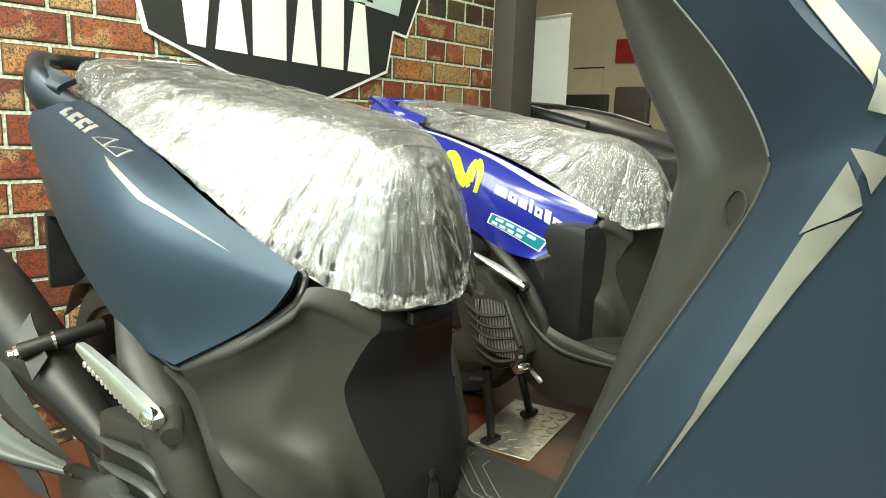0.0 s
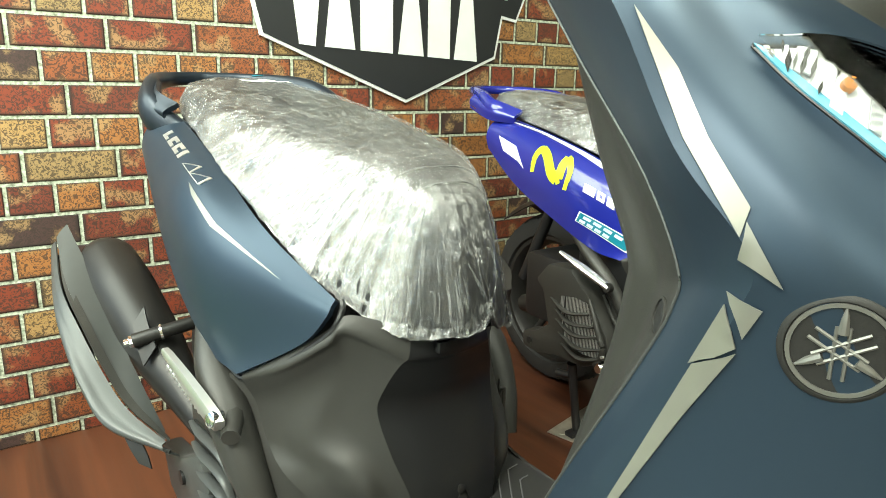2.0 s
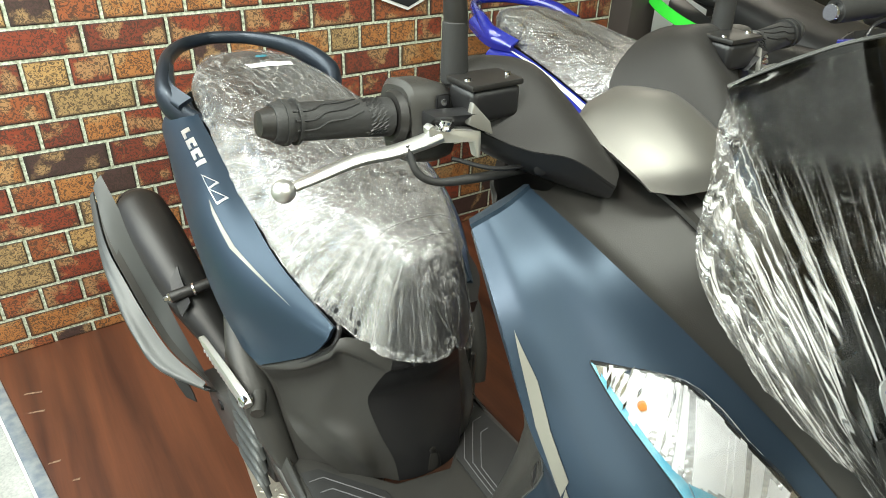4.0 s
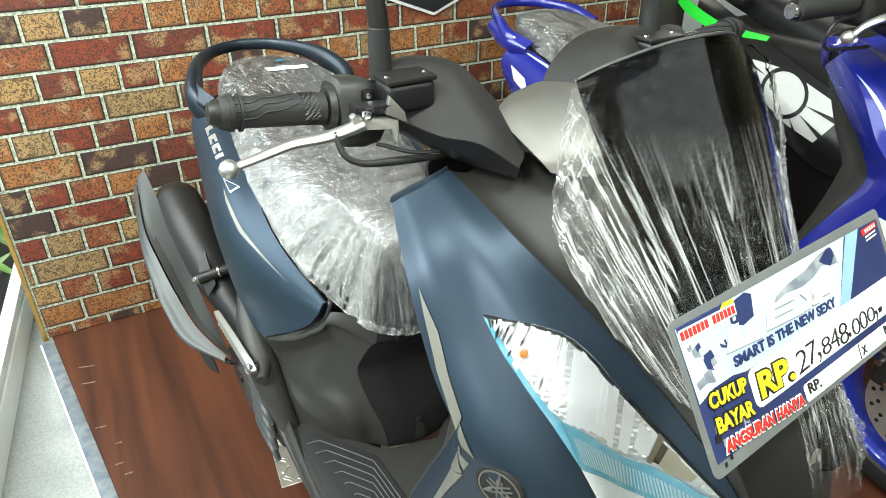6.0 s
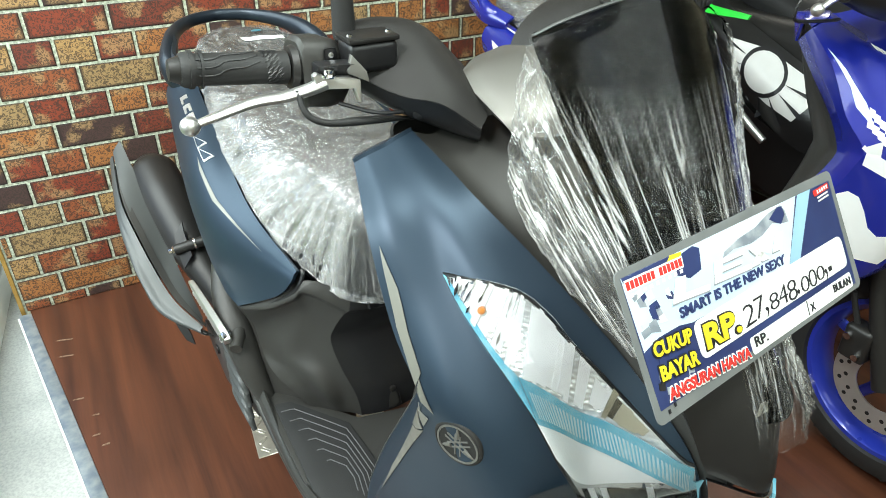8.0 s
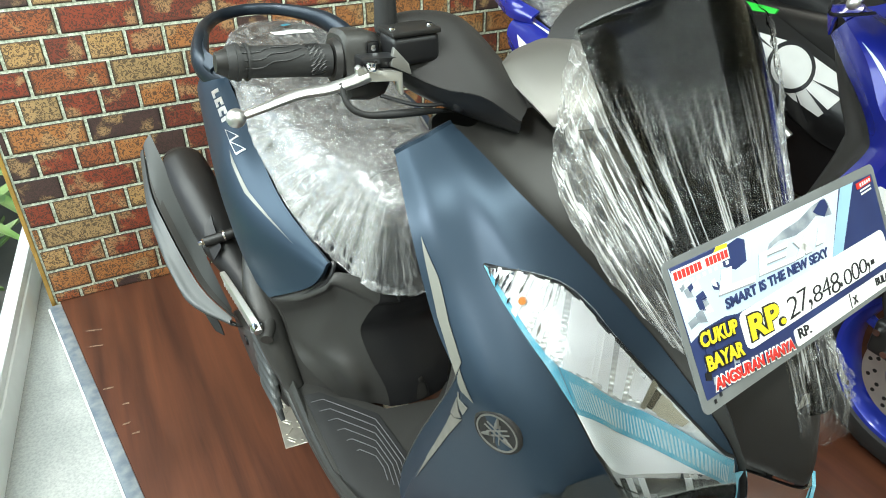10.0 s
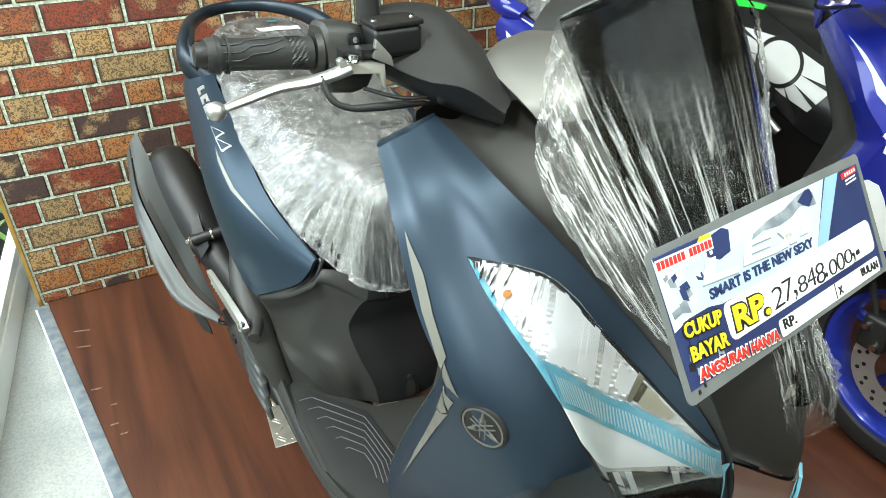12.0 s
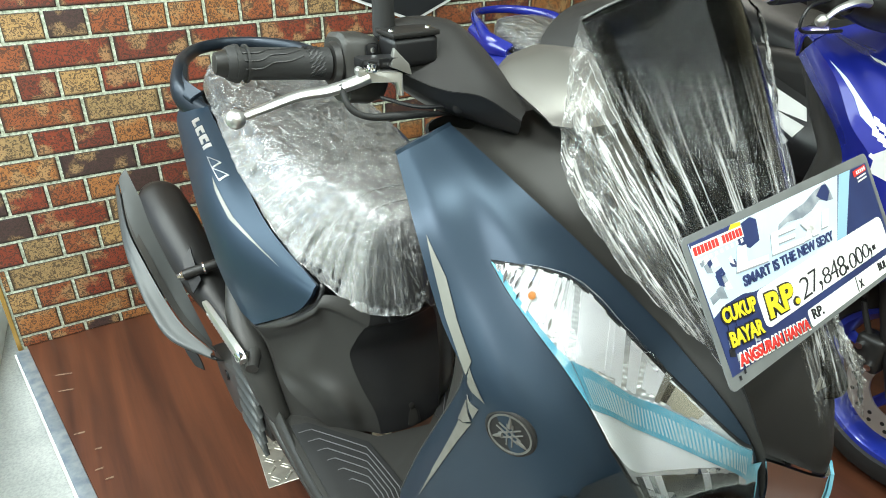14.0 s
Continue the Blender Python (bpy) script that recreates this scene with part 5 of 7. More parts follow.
def rear_end(t):
    disc_wheel(t, .720, 1.19, .262, .262, .11, M_MUFF, 5)
    part("hugger", sheet(net([[(.66, 1.19, .50), (.72, 1.20, .53), (.78, 1.19, .50)], [(.655, 1.33, .48), (.72, 1.35, .51), (.785, 1.33, .48)], [(.66, 1.42, .40), (.72, 1.44, .42), (.78, 1.42, .40)]], 16, 10), .004), M_BLACK, t)
    part("tail_bracket", sheet(net([[(.64, 1.10, .66), (.72, 1.12, .68), (.80, 1.10, .66)], [(.635, 1.28, .62), (.72, 1.30, .64), (.805, 1.28, .62)], [(.64, 1.43, .605), (.72, 1.45, .615), (.80, 1.43, .605)]], 12, 8), .012), M_BLACK, t)
    part("plate_holder", box(.640, 1.435, .455, .80, 1.452, .610, .006), M_BLACK, t)
    part("transmission_case", tube([(.66, .62, .30), (.645, .80, .30), (.66, 1.00, .27)], [.075, .085, .07], 18, 16), M_MUFF, t)
    fan = part("radiator_cover", prism([(.520, .90, .40), (.512, .74, .435), (.514, .66, .40), (.520, .66, .24), (.522, .80, .17), (.525, .92, .22)], (.05, 0, 0), .012), M_DARK, t)
    part("radiator_core", prism([(.516, .87, .375), (.509, .75, .405), (.511, .69, .37), (.516, .69, .26), (.518, .80, .20), (.521, .89, .24)], (.004, 0, 0)), M_MUFF, fan, "fine metal grille")
    for k in range(6):
        z = .385 - .034 * k
        part("louvre", tube([(.516, .885 - .006 * k, z - .02), (.505, .79, z + .004), (.506, .70, z + .014), (.510, .67, z - .012)], [.005, .009, .009, .005], 10, 20, .5), M_GREY, fan)
    gd = part("lower_guard", prism([(.492, 1.00, .285), (.495, .90, .300), (.500, .80, .350), (.504, .775, .30), (.505, .79, .20), (.505, .90, .155), (.500, 1.00, .195)], (.035, 0, 0), .010), M_GREY, t, "matte grey guard with a bolt hole")
    part("guard_hole", lathe([(-.001, 0), (-.001, .012), (.004, .013), (.006, .012), (.006, 0)], (.4965, .90, .262), (1, 0, 0), 18), M_BLACK, gd)
    part("shock_absorber", tube([(.66, 1.02, .60), (.64, 1.06, .30)], [.022, .022], 12), M_MUFF, t)
    part("crankcase", box(.56, .55, .20, .70, .72, .34, .03, 3), M_MUFF, t)
    part("centre_stand", tube([(.66, .78, .20), (.655, .84, .10), (.64, .90, .012)], [.012, .012], 10), M_BLACK, t)
    part("stand_leg", tube([(.92, .78, .20), (.925, .84, .10), (.94, .90, .012)], [.012, .012], 10), M_BLACK, t)


def handlebar(t):
    # right side first, then its mirror
    for s in (1, -1):
        def P(p):
            return (p[0] if s > 0 else 2 * CX - p[0], p[1], p[2])
        ge, gi = np.array((.440, .263, 1.0915)), np.array((.543, .262, 1.0795))
        d = (gi - ge) / np.linalg.norm(gi - ge)
        g = part("grip", tube([P(ge), P(ge + d * .004), P(ge + d * .012), P(ge + d * .0125), P(ge + d * .08), P(gi)], [.0150, .0168, .0174, .0156, .0158, .0168], 22, 6), M_RUBBER, t, "black rubber grip with moulded zigzag lines")
        part("bar_end", lathe([(-.011, 0), (-.010, .010), (-.006, .0115), (0, .0138), (.004, .0138), (.004, 0)], P(ge), P(d) if s > 0 else (-d[0], d[1], d[2]), 18), M_MUFF, g)
        for f0, f1 in ((.0, .004), (.010, .0125)):
            a = ge + d * f0
            part("grip_flange", lathe([(0, 0), (0, .0184), (f1 - f0, .0184), (f1 - f0, 0)], P(ge + d * (.008 + f0)), (d[0] * s, d[1], d[2]), 22), M_RUBBER, g)
        up, fw = np.array((0, .1, 1.0)), np.array((.08, -1.0, .1))
        for q in (0.25, 0.75, 1.25):
            o = lambda f, a: P(ge + d * f + .0158 * (fw * math.cos(a) + up * math.sin(a)))
            part("grip_line", tube([o(.014, q - .5), o(.030, q - .45), o(.042, q - .1), o(.058, q), o(.074, q + .35)], .0009, 5, 14), M_BLACK, g)
        for k in range(16):
            for w in range(6):
                a = -0.9 + .18 * k
                f = .079 + .0026 * w + (.0016 if k % 2 else 0)
                if w % 2 == 0:
                    part("knurl", tube([P(ge + d * f + .0160 * (fw * math.cos(a) + up * math.sin(a))), P(ge + d * (f + .004) + .0165 * (fw * math.cos(a + .16) + up * math.sin(a + .16)))], .0009, 4), M_BLACK, g)
        part("grip_collar", lathe([(0, 0), (0, .021), (.006, .024), (.010, .022), (.010, 0)], P(gi + d * .002), (d[0] * s, d[1], d[2]), 24), M_MUFF, t)
        # switch housing
        sw0 = gi + d * .009
        rings = []
        for f, ry_, rz_ in ((0, .023, .031), (.004, .026, .036), (.026, .028, .037), (.042, .025, .033), (.050, .018, .024)):
            c = sw0 + d * f
            rings.append([P(c + np.array((0, 0, -.004)) + fw * ry_ * (abs(math.cos(a)) ** .6) * math.copysign(1, math.cos(a)) + up * rz_ * (abs(math.sin(a)) ** .6) * math.copysign(1, math.sin(a))) for a in np.linspace(0, 2 * math.pi, 24, endpoint=False)])
        sw = part("switch_housing", closed_loft(rings), M_DARK, t)
        c = sw0 + d * .028 + fw * .0275 + up * .014
        part("switch_recess", box(*(np.array(P(c)) - (.0065, .002, .009)), *(np.array(P(c)) + (.0065, .0015, .009)), .003), M_BLACK, sw)
        part("switch_screw", lathe([(0, 0), (0, .0035), (.002, .003), (.002, 0)], P(c + fw * .001 + up * .002), (0, -1, .1), 10), M_CHROME, sw)
        # brake lever
        lev = [(.571, .222, 1.072), (.556, .226, 1.066), (.530, .232, 1.060), (.500, .236, 1.058), (.465, .238, 1.050), (.446, .240, 1.045)]
        lv = part("brake_lever", tube([P(p) for p in lev], [.010, .0085, .0078, .0072, .0060, .0052], 12, 40, .75), M_ALU, t, "cast aluminium brake lever with a ball end")
        part("lever_ball", lathe([(math.cos(a) * .0098, max(1e-4, math.sin(a) * .0098)) for a in np.linspace(math.pi, 0, 12)], P((.437, .241, 1.043)), (1, 0, 0), 18), M_ALU, lv)
        part("lever_root", prism([P(p) for p in ((.560, .219, 1.066), (.556, .217, 1.080), (.561, .217, 1.083), (.568, .220, 1.078), (.590, .205, 1.078), (.600, .202, 1.076), (.600, .201, 1.052), (.596, .201, 1.052), (.594, .204, 1.066))], (0, .010, 0), .0022), M_ALU, lv)
        part("lever_bolt", lathe([(0, 0), (0, .0085), (.002, .0085), (.002, .0055), (.007, .0052), (.008, 0)], P((.572, .217, 1.081)), (0, -.35, .9), 12), M_CHROME, lv)
        part("lever_perch", prism([P(p) for p in ((.562, .232, 1.074), (.562, .215, 1.090), (.60, .200, 1.092), (.612, .206, 1.075))], (0, .022, 0), .003), M_BLACK, t)
        # reservoir and mirror stem
        rs = part("brake_reservoir", box(*(np.array(P((.620, .228, 1.094))) - (.026, .019, .016)), *(np.array(P((.620, .228, 1.094))) + (.026, .019, .014)), .007, 3), M_BLACK, t)
        lid = part("reservoir_lid", box(*(np.array(P((.620, .228, 1.1095))) - (.027, .020, .002)), *(np.array(P((.620, .228, 1.1095))) + (.027, .020, .0035)), .002), M_MUFF, rs, "lid with small screws")
        for k in (-1, 1):
            part("lid_screw", lathe([(0, 0), (0, .0035), (.002, .003), (.002, 0)], P((.620 + k * .021, .224, 1.1128)), (0, 0, 1), 10), M_CHROME, lid)
        st = part("mirror_stem", tube([P((.606, .254, 1.100)), P((.606, .256, 1.165)), P((.594, .262, 1.24)), P((.560, .28, 1.33))], [.0105, .0105, .0065, .0055], 14, 30), M_MUFF, t, "black mirror stem")
        part("stem_boot", lathe([(0, 0), (0, .012), (.006, .0122), (.050, .0108), (.053, .008), (.053, 0)], P((.606, .254, 1.104)), (0, .03, 1), 20), M_RUBBER, st)
        hd = [(P((.545 + .062 * math.cos(a), .285 + .004 * math.sin(a), 1.37 + .040 * math.sin(a)))) for a in np.linspace(0, 2 * math.pi, 26, endpoint=False)]
        part("mirror_head", prism(hd, (0, -.02, 0), .004), M_BLACK, st)
        # hoses below
        part("brake_hose", tube([P((.541, .226, 1.066)), P((.545, .216, 1.045)), P((.562, .211, 1.034)), P((.592, .210, 1.030)), P((.622, .208, 1.028)), P((.66, .21, 1.022)), P((.70, .215, 1.01))], [.0030, .0034, .0034, .0045, .0042, .0018, .0018], 10, 42), M_RUBBER, t)
        part("switch_cable", tube([P((.580, .216, 1.050)), P((.62, .20, 1.038)), P((.68, .196, 1.035))], .0022, 8, 16), M_BLACK, t)
        # dark handlebar cover
        cov = [[P((.596, .228, 1.080)), P((.598, .238, 1.096)), P((.604, .254, 1.116)), P((.62, .285, 1.112))],
               [P((.616, .210, 1.066)), P((.632, .218, 1.084)), P((.648, .250, 1.117)), P((.66, .290, 1.112))],
               [P((.640, .186, 1.056)), P((.666, .200, 1.086)), P((.686, .240, 1.110)), P((.70, .290, 1.102))],
               [P((.668, .158, 1.052)), P((.695, .180, 1.068)), P((.716, .228, 1.082)), P((.735, .285, 1.078))],
               [P((.700, .135, 1.028)), P((.718, .152, 1.036)), P((.735, .200, 1.045)), P((.76, .27, 1.05))]]
        part("bar_cover", sheet(net(cov, 24, 16), .004, s < 0), M_COVER, t)
        low = [[P((.596, .228, 1.079)), P((.616, .210, 1.065)), P((.640, .186, 1.055)), P((.668, .158, 1.051)), P((.700, .135, 1.027))],
               [P((.600, .235, 1.060)), P((.622, .218, 1.045)), P((.650, .198, 1.030)), P((.680, .172, 1.018)), P((.708, .150, 1.008))],
               [P((.63, .27, 1.045)), P((.65, .26, 1.025)), P((.68, .245, 1.01)), P((.71, .225, 1.0)), P((.73, .20, .99))]]
        part("bar_cover_lower", sheet(net(low, 12, 20), .004, s < 0), M_BLACK, t)
        part("cover_boss", lathe([(0, 0), (0, .006), (.001, .0065), (.002, .005), (.002, 0)], P((.655, .184, 1.036)), (-.5 * s, -.8, -.1), 16), M_BLACK, t)
        part("cover_wedge", prism([P(p) for p in ((.593, .206, 1.100), (.604, .196, 1.085), (.606, .194, 1.074), (.588, .205, 1.082))], (0, .006, 0), .001), M_SILVER, t, "light grey wedge")
    part("meter_housing", sheet(net([[(.724, .216, 1.062), (.745, .224, 1.072), (.77, .227, 1.077), (CX, .23, 1.079), (.81, .227, 1.077), (.835, .224, 1.072), (.856, .216, 1.062)],
                                     [(.717, .206, 1.062), (.742, .196, 1.073), (.77, .19, 1.078), (CX, .19, 1.080), (.81, .19, 1.078), (.838, .196, 1.073), (.863, .206, 1.062)],
                                     [(.716, .176, 1.052), (.740, .158, 1.058), (.77, .15, 1.062), (CX, .148, 1.063), (.81, .15, 1.062), (.840, .158, 1.058), (.864, .176, 1.052)],
                                     [(.722, .138, 1.036), (.745, .122, 1.038), (.77, .115, 1.040), (CX, .112, 1.040), (.81, .115, 1.040), (.835, .122, 1.038), (.858, .138, 1.036)],
                                     [(.730, .120, 1.022), (.75, .105, 1.020), (.77, .10, 1.020), (CX, .097, 1.02), (.81, .10, 1.020), (.83, .105, 1.020), (.85, .120, 1.022)]], 26, 28), .005), M_SILVER, t, "silver instrument hood")


# down the windscreen's middle: x, y, z, half width of the film, how far the flanks sweep back, droop of the top corners, half width of the pane
SCREEN = ((.785, .003, 1.176, .094, .044, .034, .093), (.787, -.012, 1.148, .108, .055, .012, .102), (.790, -.046, 1.090, .126, .078, .0, .100), (.794, -.086, 1.020, .136, .104, .0, .090),
          (.797, -.128, .945, .110, .090, .0, .074), (.808, -.166, .885, .078, .062, .0, .056), (.818, -.190, .848, .060, .046, .0, .040))


def screen_rows(pane, lift=0.0):
    rows = []
    for x, y, z, w, sweep, drop, wp in SCREEN:
        m = wp / w if pane else 1.0
        rows.append([(x + w * u, y + sweep * abs(u) ** 1.8 - lift, z - drop * abs(u) ** 2.2 + lift * .4) for u in (-m, -.8 * m, -.4 * m, 0, .4 * m, .8 * m, m)])
    return rows


def screen(t):
    g = net(screen_rows(True), 40, 34)
    s = part("windscreen", sheet(g, .003), M_SMOKE, t, "smoked windscreen")
    part("screen_edge", tube([tuple(p) for p in g[0]], .0016, 6), M_GREY, s)
    # crinkled film wrapped round the screen and its foot, with loose flanks
    nu, nv = 230, 190
    rows = screen_rows(False, .005)
    rows.append([(.824 + .054 * u, -.200 + .036 * u * u, .834 + .004 * math.cos(u * 5)) for u in (-1, -.8, -.4, 0, .4, .8, 1)])
    rows.append([(.830 + .046 * u, -.202 + .030 * u * u, .818 + .006 * math.cos(u * 5)) for u in (-1, -.8, -.4, 0, .4, .8, 1)])
    f = net(rows, nu, nv)
    n = normals(f, -1.0)
    for i in range(nu):
        for j in range(nv):
            u, v = i / (nu - 1), j / (nv - 1) - .5
            fan = v / (0.30 + u) + .03 * noise.noise(Vector((v * 7, u * 5, 4)))
            w2 = 1 - 2.6 * abs(noise.noise(Vector((fan * 30, u * 1.4, 5))))
            w3 = 1 - 2.2 * abs(noise.noise(Vector((v * 22, u * 14, 9))))
            w4 = noise.noise(Vector((v * 60, u * 50, 2)))
            e = max(0.0, (abs(v) - .28) / .22) ** 1.2
            low = max(0, min(1, u * 2.4 - .7))
            f[i, j] += n[i, j] * ((.0030 * w2 + .0008 * w4) * low + (.0060 * w3 + .0035 * w2 + .0015 * w4 + .003) * e * min(1, u * 5) + .001)
            # the flanks' outline is ragged
            f[i, j, 0] += math.copysign(e, v) * .006 * noise.noise(Vector((u * 9, v * 3, 7))) * min(1, u * 5)
    part("film_wrap", sheet(f[6:], .0004), M_FILM2, s, "loose clear film over the windscreen")


scooter()


# ---- price card hung on the windscreen ----
def price_card():
    tl, tr, bl = Vector((.652, -.1256, 1.0155)), Vector((.9628, -.0782, 1.0068)), Vector((.6584, -.1845, .923))
    ex, ey = (tr - tl).normalized(), (tl - bl).normalized()
    nz = ex.cross(ey).normalized()
    W, H = (tr - tl).length, (tl - bl).length
    t = thing("price_card", tuple(bl), "laminated price card with a handwritten price, tied to the windscreen", "price card")

    def at(u, v, k=0.0):
        return tuple(bl + ex * (u * W) + ey * (v * H) + nz * k)

    def plate(name, uv, material, k0, k1, label="", smooth=False):
        return part(name, prism([at(u, v, k0) for u, v in uv], tuple(nz * (k1 - k0))), material, t, label, smooth)

    def rounded(u0, v0, u1, v1, r):
        ru, rv = r / W, r / H
        out = []
        for cu, cv, a0 in ((u1 - ru, v1 - rv, 0), (u0 + ru, v1 - rv, 90), (u0 + ru, v0 + rv, 180), (u1 - ru, v0 + rv, 270)):
            out += [(cu + ru * math.cos(radians(a0 + a)), cv + rv * math.sin(radians(a0 + a))) for a in (0, 30, 60, 90)]
        return out

    plate("lamination", rounded(-.012, -.045, 1.012, 1.03, .006), M_LAM, -.0012, 0.0, "clear plastic sheet")
    plate("backing", [(.004, .035), (.988, .0), (.992, .955), (.004, .985)], M_PAPER, -.0018, -.0013)
    plate("print", [(.008, .050), (.982, .005), (.990, .945), (.006, .980)], M_NAVY, .0, .0004)
    k = .0006
    plate("sky_panel", [(.010, .46), (.07, .50), (.15, .50), (.20, .47), (.66, .44), (.79, .955), (.006, .978)], M_SKYP, k - .0001, k)
    plate("sky_edge", [(.66, .44), (.72, .44), (.875, .950), (.80, .955)], M_SKYBAND, k - .0001, k)
    plate("dark_patch", [(.19, .83), (.235, .95), (.28, .965), (.305, .93), (.29, .78), (.24, .76)], M_NAVY, k, k + .0002)
    plate("top_patch", [(.008, .978), (.20, .972), (.17, .93), (.01, .945)], M_NAVY, k, k + .0002)
    # part of a photograph of a machine
    rnd = random.Random(11)
    for q in range(16):
        u0, v0 = rnd.uniform(.015, .145), rnd.uniform(.53, .80)
        w0, h0 = rnd.uniform(.012, .035), rnd.uniform(.03, .09)
        plate("photo_patch", [(u0, v0), (u0 + w0, v0 + rnd.uniform(-.03, .03)), (u0 + w0 * .8, v0 + h0), (u0 - .004, v0 + h0 * .8)], rnd.choice((M_WHITE, M_SKYP, M_PHOTO, M_PHOTO, M_NAVY)), k + .0001 * (q % 3), k + .0002 + .0001 * (q % 3))
    for q in range(9):
        u0, v0 = rnd.uniform(.02, .16), rnd.uniform(.08, .34)
        plate("photo_patch", [(u0, v0), (u0 + .02, v0 - .02), (u0 + .024, v0 + .03), (u0 + .003, v0 + .05)], rnd.choice((M_PHOTO, M_NAVY, M_INK)), k, k + .0002 + .0001 * (q % 3))
    plate("amber_patch", [(.165, .925), (.19, .975), (.235, .965), (.225, .92)], M_YELLOW, k, k + .0003)
    # a dark silhouette behind the model's name
    plate("grey_shape", [(.385, .775), (.40, .815), (.47, .855), (.56, .875), (.63, .925), (.70, .945), (.715, .89), (.72, .79), (.69, .80), (.64, .84), (.58, .79), (.52, .775), (.44, .80)], M_PHOTO, k, k + .0003)
    plate("dark_shape", [(.63, .88), (.68, .94), (.705, .93), (.71, .86), (.68, .80), (.65, .84)], M_NAVY, k + .0003, k + .0005)
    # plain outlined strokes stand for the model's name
    for uv in ([(.150, .655), (.298, .615), (.305, .655), (.205, .685), (.225, .80), (.185, .81)], [(.322, .635), (.490, .60), (.495, .635), (.36, .668), (.365, .69), (.455, .672), (.458, .70), (.37, .722), (.375, .745), (.47, .73), (.475, .765), (.345, .785)], [(.49, .605), (.53, .60), (.60, .735), (.56, .745)], [(.50, .745), (.54, .74), (.58, .60), (.545, .605)], [(.60, .625), (.64, .62), (.672, .745), (.635, .75)]):
        plate("name_edge", [(u - .003, v - .010) for u, v in uv], M_LINE2, k + .0004, k + .0006)
        plate("name_stroke", uv, M_PAPER, k + .0006, k + .0009)
    plate("price_field", rounded(.198, .185, .965, .465, .007), M_PAPER, k, k + .0003)
    plate("terms_field", rounded(.396, -.005, .962, .128, .003), M_PAPER, k, k + .0003)

    def words(name, body, u0, u1, v0, v1, material, bold=0.0, slant=0.0, lift=.0012, tilt=0.0):
        """Lettering fitted into a field of the card."""
        bm = text_bm(body, .03, Matrix.Identity(4), .0003, bold=bold)
        xs, ys = [v.co.x for v in bm.verts], [v.co.y for v in bm.verts]
        sx, sy = (u1 - u0) * W / (max(xs) - min(xs)), (v1 - v0) * H / (max(ys) - min(ys))
        bm.transform(Matrix.Diagonal((sx, sy, 1, 1)) @ Matrix.Translation((-min(xs), -min(ys), 0)))
        bm.transform(axes(at(u0, v0, lift), ex + ey * tilt, ey + ex * slant, nz))
        part(name, bm, material, t, smooth=False)

    def edged(name, body, u0, u1, v0, v1, fill, edge, tilt):
        words(name + "_edge", body, u0 - .004, u1 + .004, v0 - .012, v1 + .012, edge, .0026, .1, tilt=tilt)
        words(name, body, u0, u1, v0, v1, fill, .0010, .1, .0018, tilt)

    words("slogan", "SMART IS THE NEW SEXY", .163, .648, .535, .612, M_NAVY, .0009, .1, tilt=-.029)
    edged("price_label", "RP.", .222, .375, .235, .418, M_YELLOW, M_INK, -.045)
    u = .396
    for n, (ch, w) in enumerate(zip("27,848.000,-", (.050, .044, .014, .044, .044, .046, .010, .044, .042, .044, .012, .018))):
        low_, high = {",": (.20, .27), ".": (.225, .25), "-": (.255, .27)}.get(ch, (.215 + .012 * math.sin(n * 2.3), .372 - .006 * n + .014 * math.sin(n * 1.7)))
        words("figure", ch, u, u + w, low_ - .002 * n, high, M_INK, -.0006, .12 + .06 * math.sin(n * 3.1))
        u += w + (.003 if ch.isdigit() else .012)
    edged("offer", "CUKUP", .036, .181, .388, .492, M_YELLOW, M_INK, -.09)
    edged("offer_2", "BAYAR", .037, .182, .222, .326, M_YELLOW, M_INK, -.09)
    edged("instalment", "ANGSURAN HANYA", .045, .382, .078, .160, M_REDP, M_PAPER, -.078)
    words("instalment_price", "RP.", .414, .474, .042, .120, M_INK, .0006, tilt=-.06)
    words("instalment_times", "X", .706, .730, .020, .085, M_INK, .0006)
    words("instalment_month", "BULAN", .848, .950, .045, .112, M_INK, .0006, tilt=-.06)
    plate("divider", [(.690, .004), (.693, .004), (.696, .126), (.693, .126)], M_INK, k + .0003, k + .0006)
    # the dealer's name becomes a row of plain letter-sized bars, edged in white
    plate("dealer_edge", [(.010, .876), (.228, .856), (.231, .938), (.012, .958)], M_PAPER, k + .0004, k + .0006)
    for q in range(14):
        if q != 7:
            u0 = .014 + .0152 * q
            plate("dealer_bar", [(u0, .888 - .0013 * q), (u0 + .0115, .887 - .0013 * q), (u0 + .0125, .943 - .0013 * q), (u0 + .001, .944 - .0013 * q)], M_REDP, k + .0006, k + .0009)
    for q in range(9):
        plate("town_bar", [(.020 + .0235 * q, .832 - .001 * q), (.031 + .0235 * q, .832 - .001 * q), (.032 + .0235 * q, .858 - .001 * q), (.021 + .0235 * q, .858 - .001 * q)], M_PAPER, k + .0003, k + .0006)
    plate("maker_bar", [(.885, .872), (.976, .885), (.976, .938), (.885, .925)], M_REDP, k + .0002, k + .0004)
    for q in range(5):
        plate("maker_mark", [(.905 + .014 * q, .886 + .002 * q), (.913 + .014 * q, .887 + .002 * q), (.913 + .014 * q, .916 + .002 * q), (.905 + .014 * q, .915 + .002 * q)], M_PAPER, k + .0004, k + .0006)
    for v in (.845, .815):
        plate("maker_line", [(.90, v), (.965, v + .01), (.965, v + .024), (.90, v + .014)], M_PAPER, k + .0002, k + .0004)
    for u, v in ((.055, .02), (.030, .0)):
        plate("punch_hole", [(u, v), (u + .008, v), (u + .008, v + .03), (u, v + .03)], M_INK, k, k + .0003)


price_card()


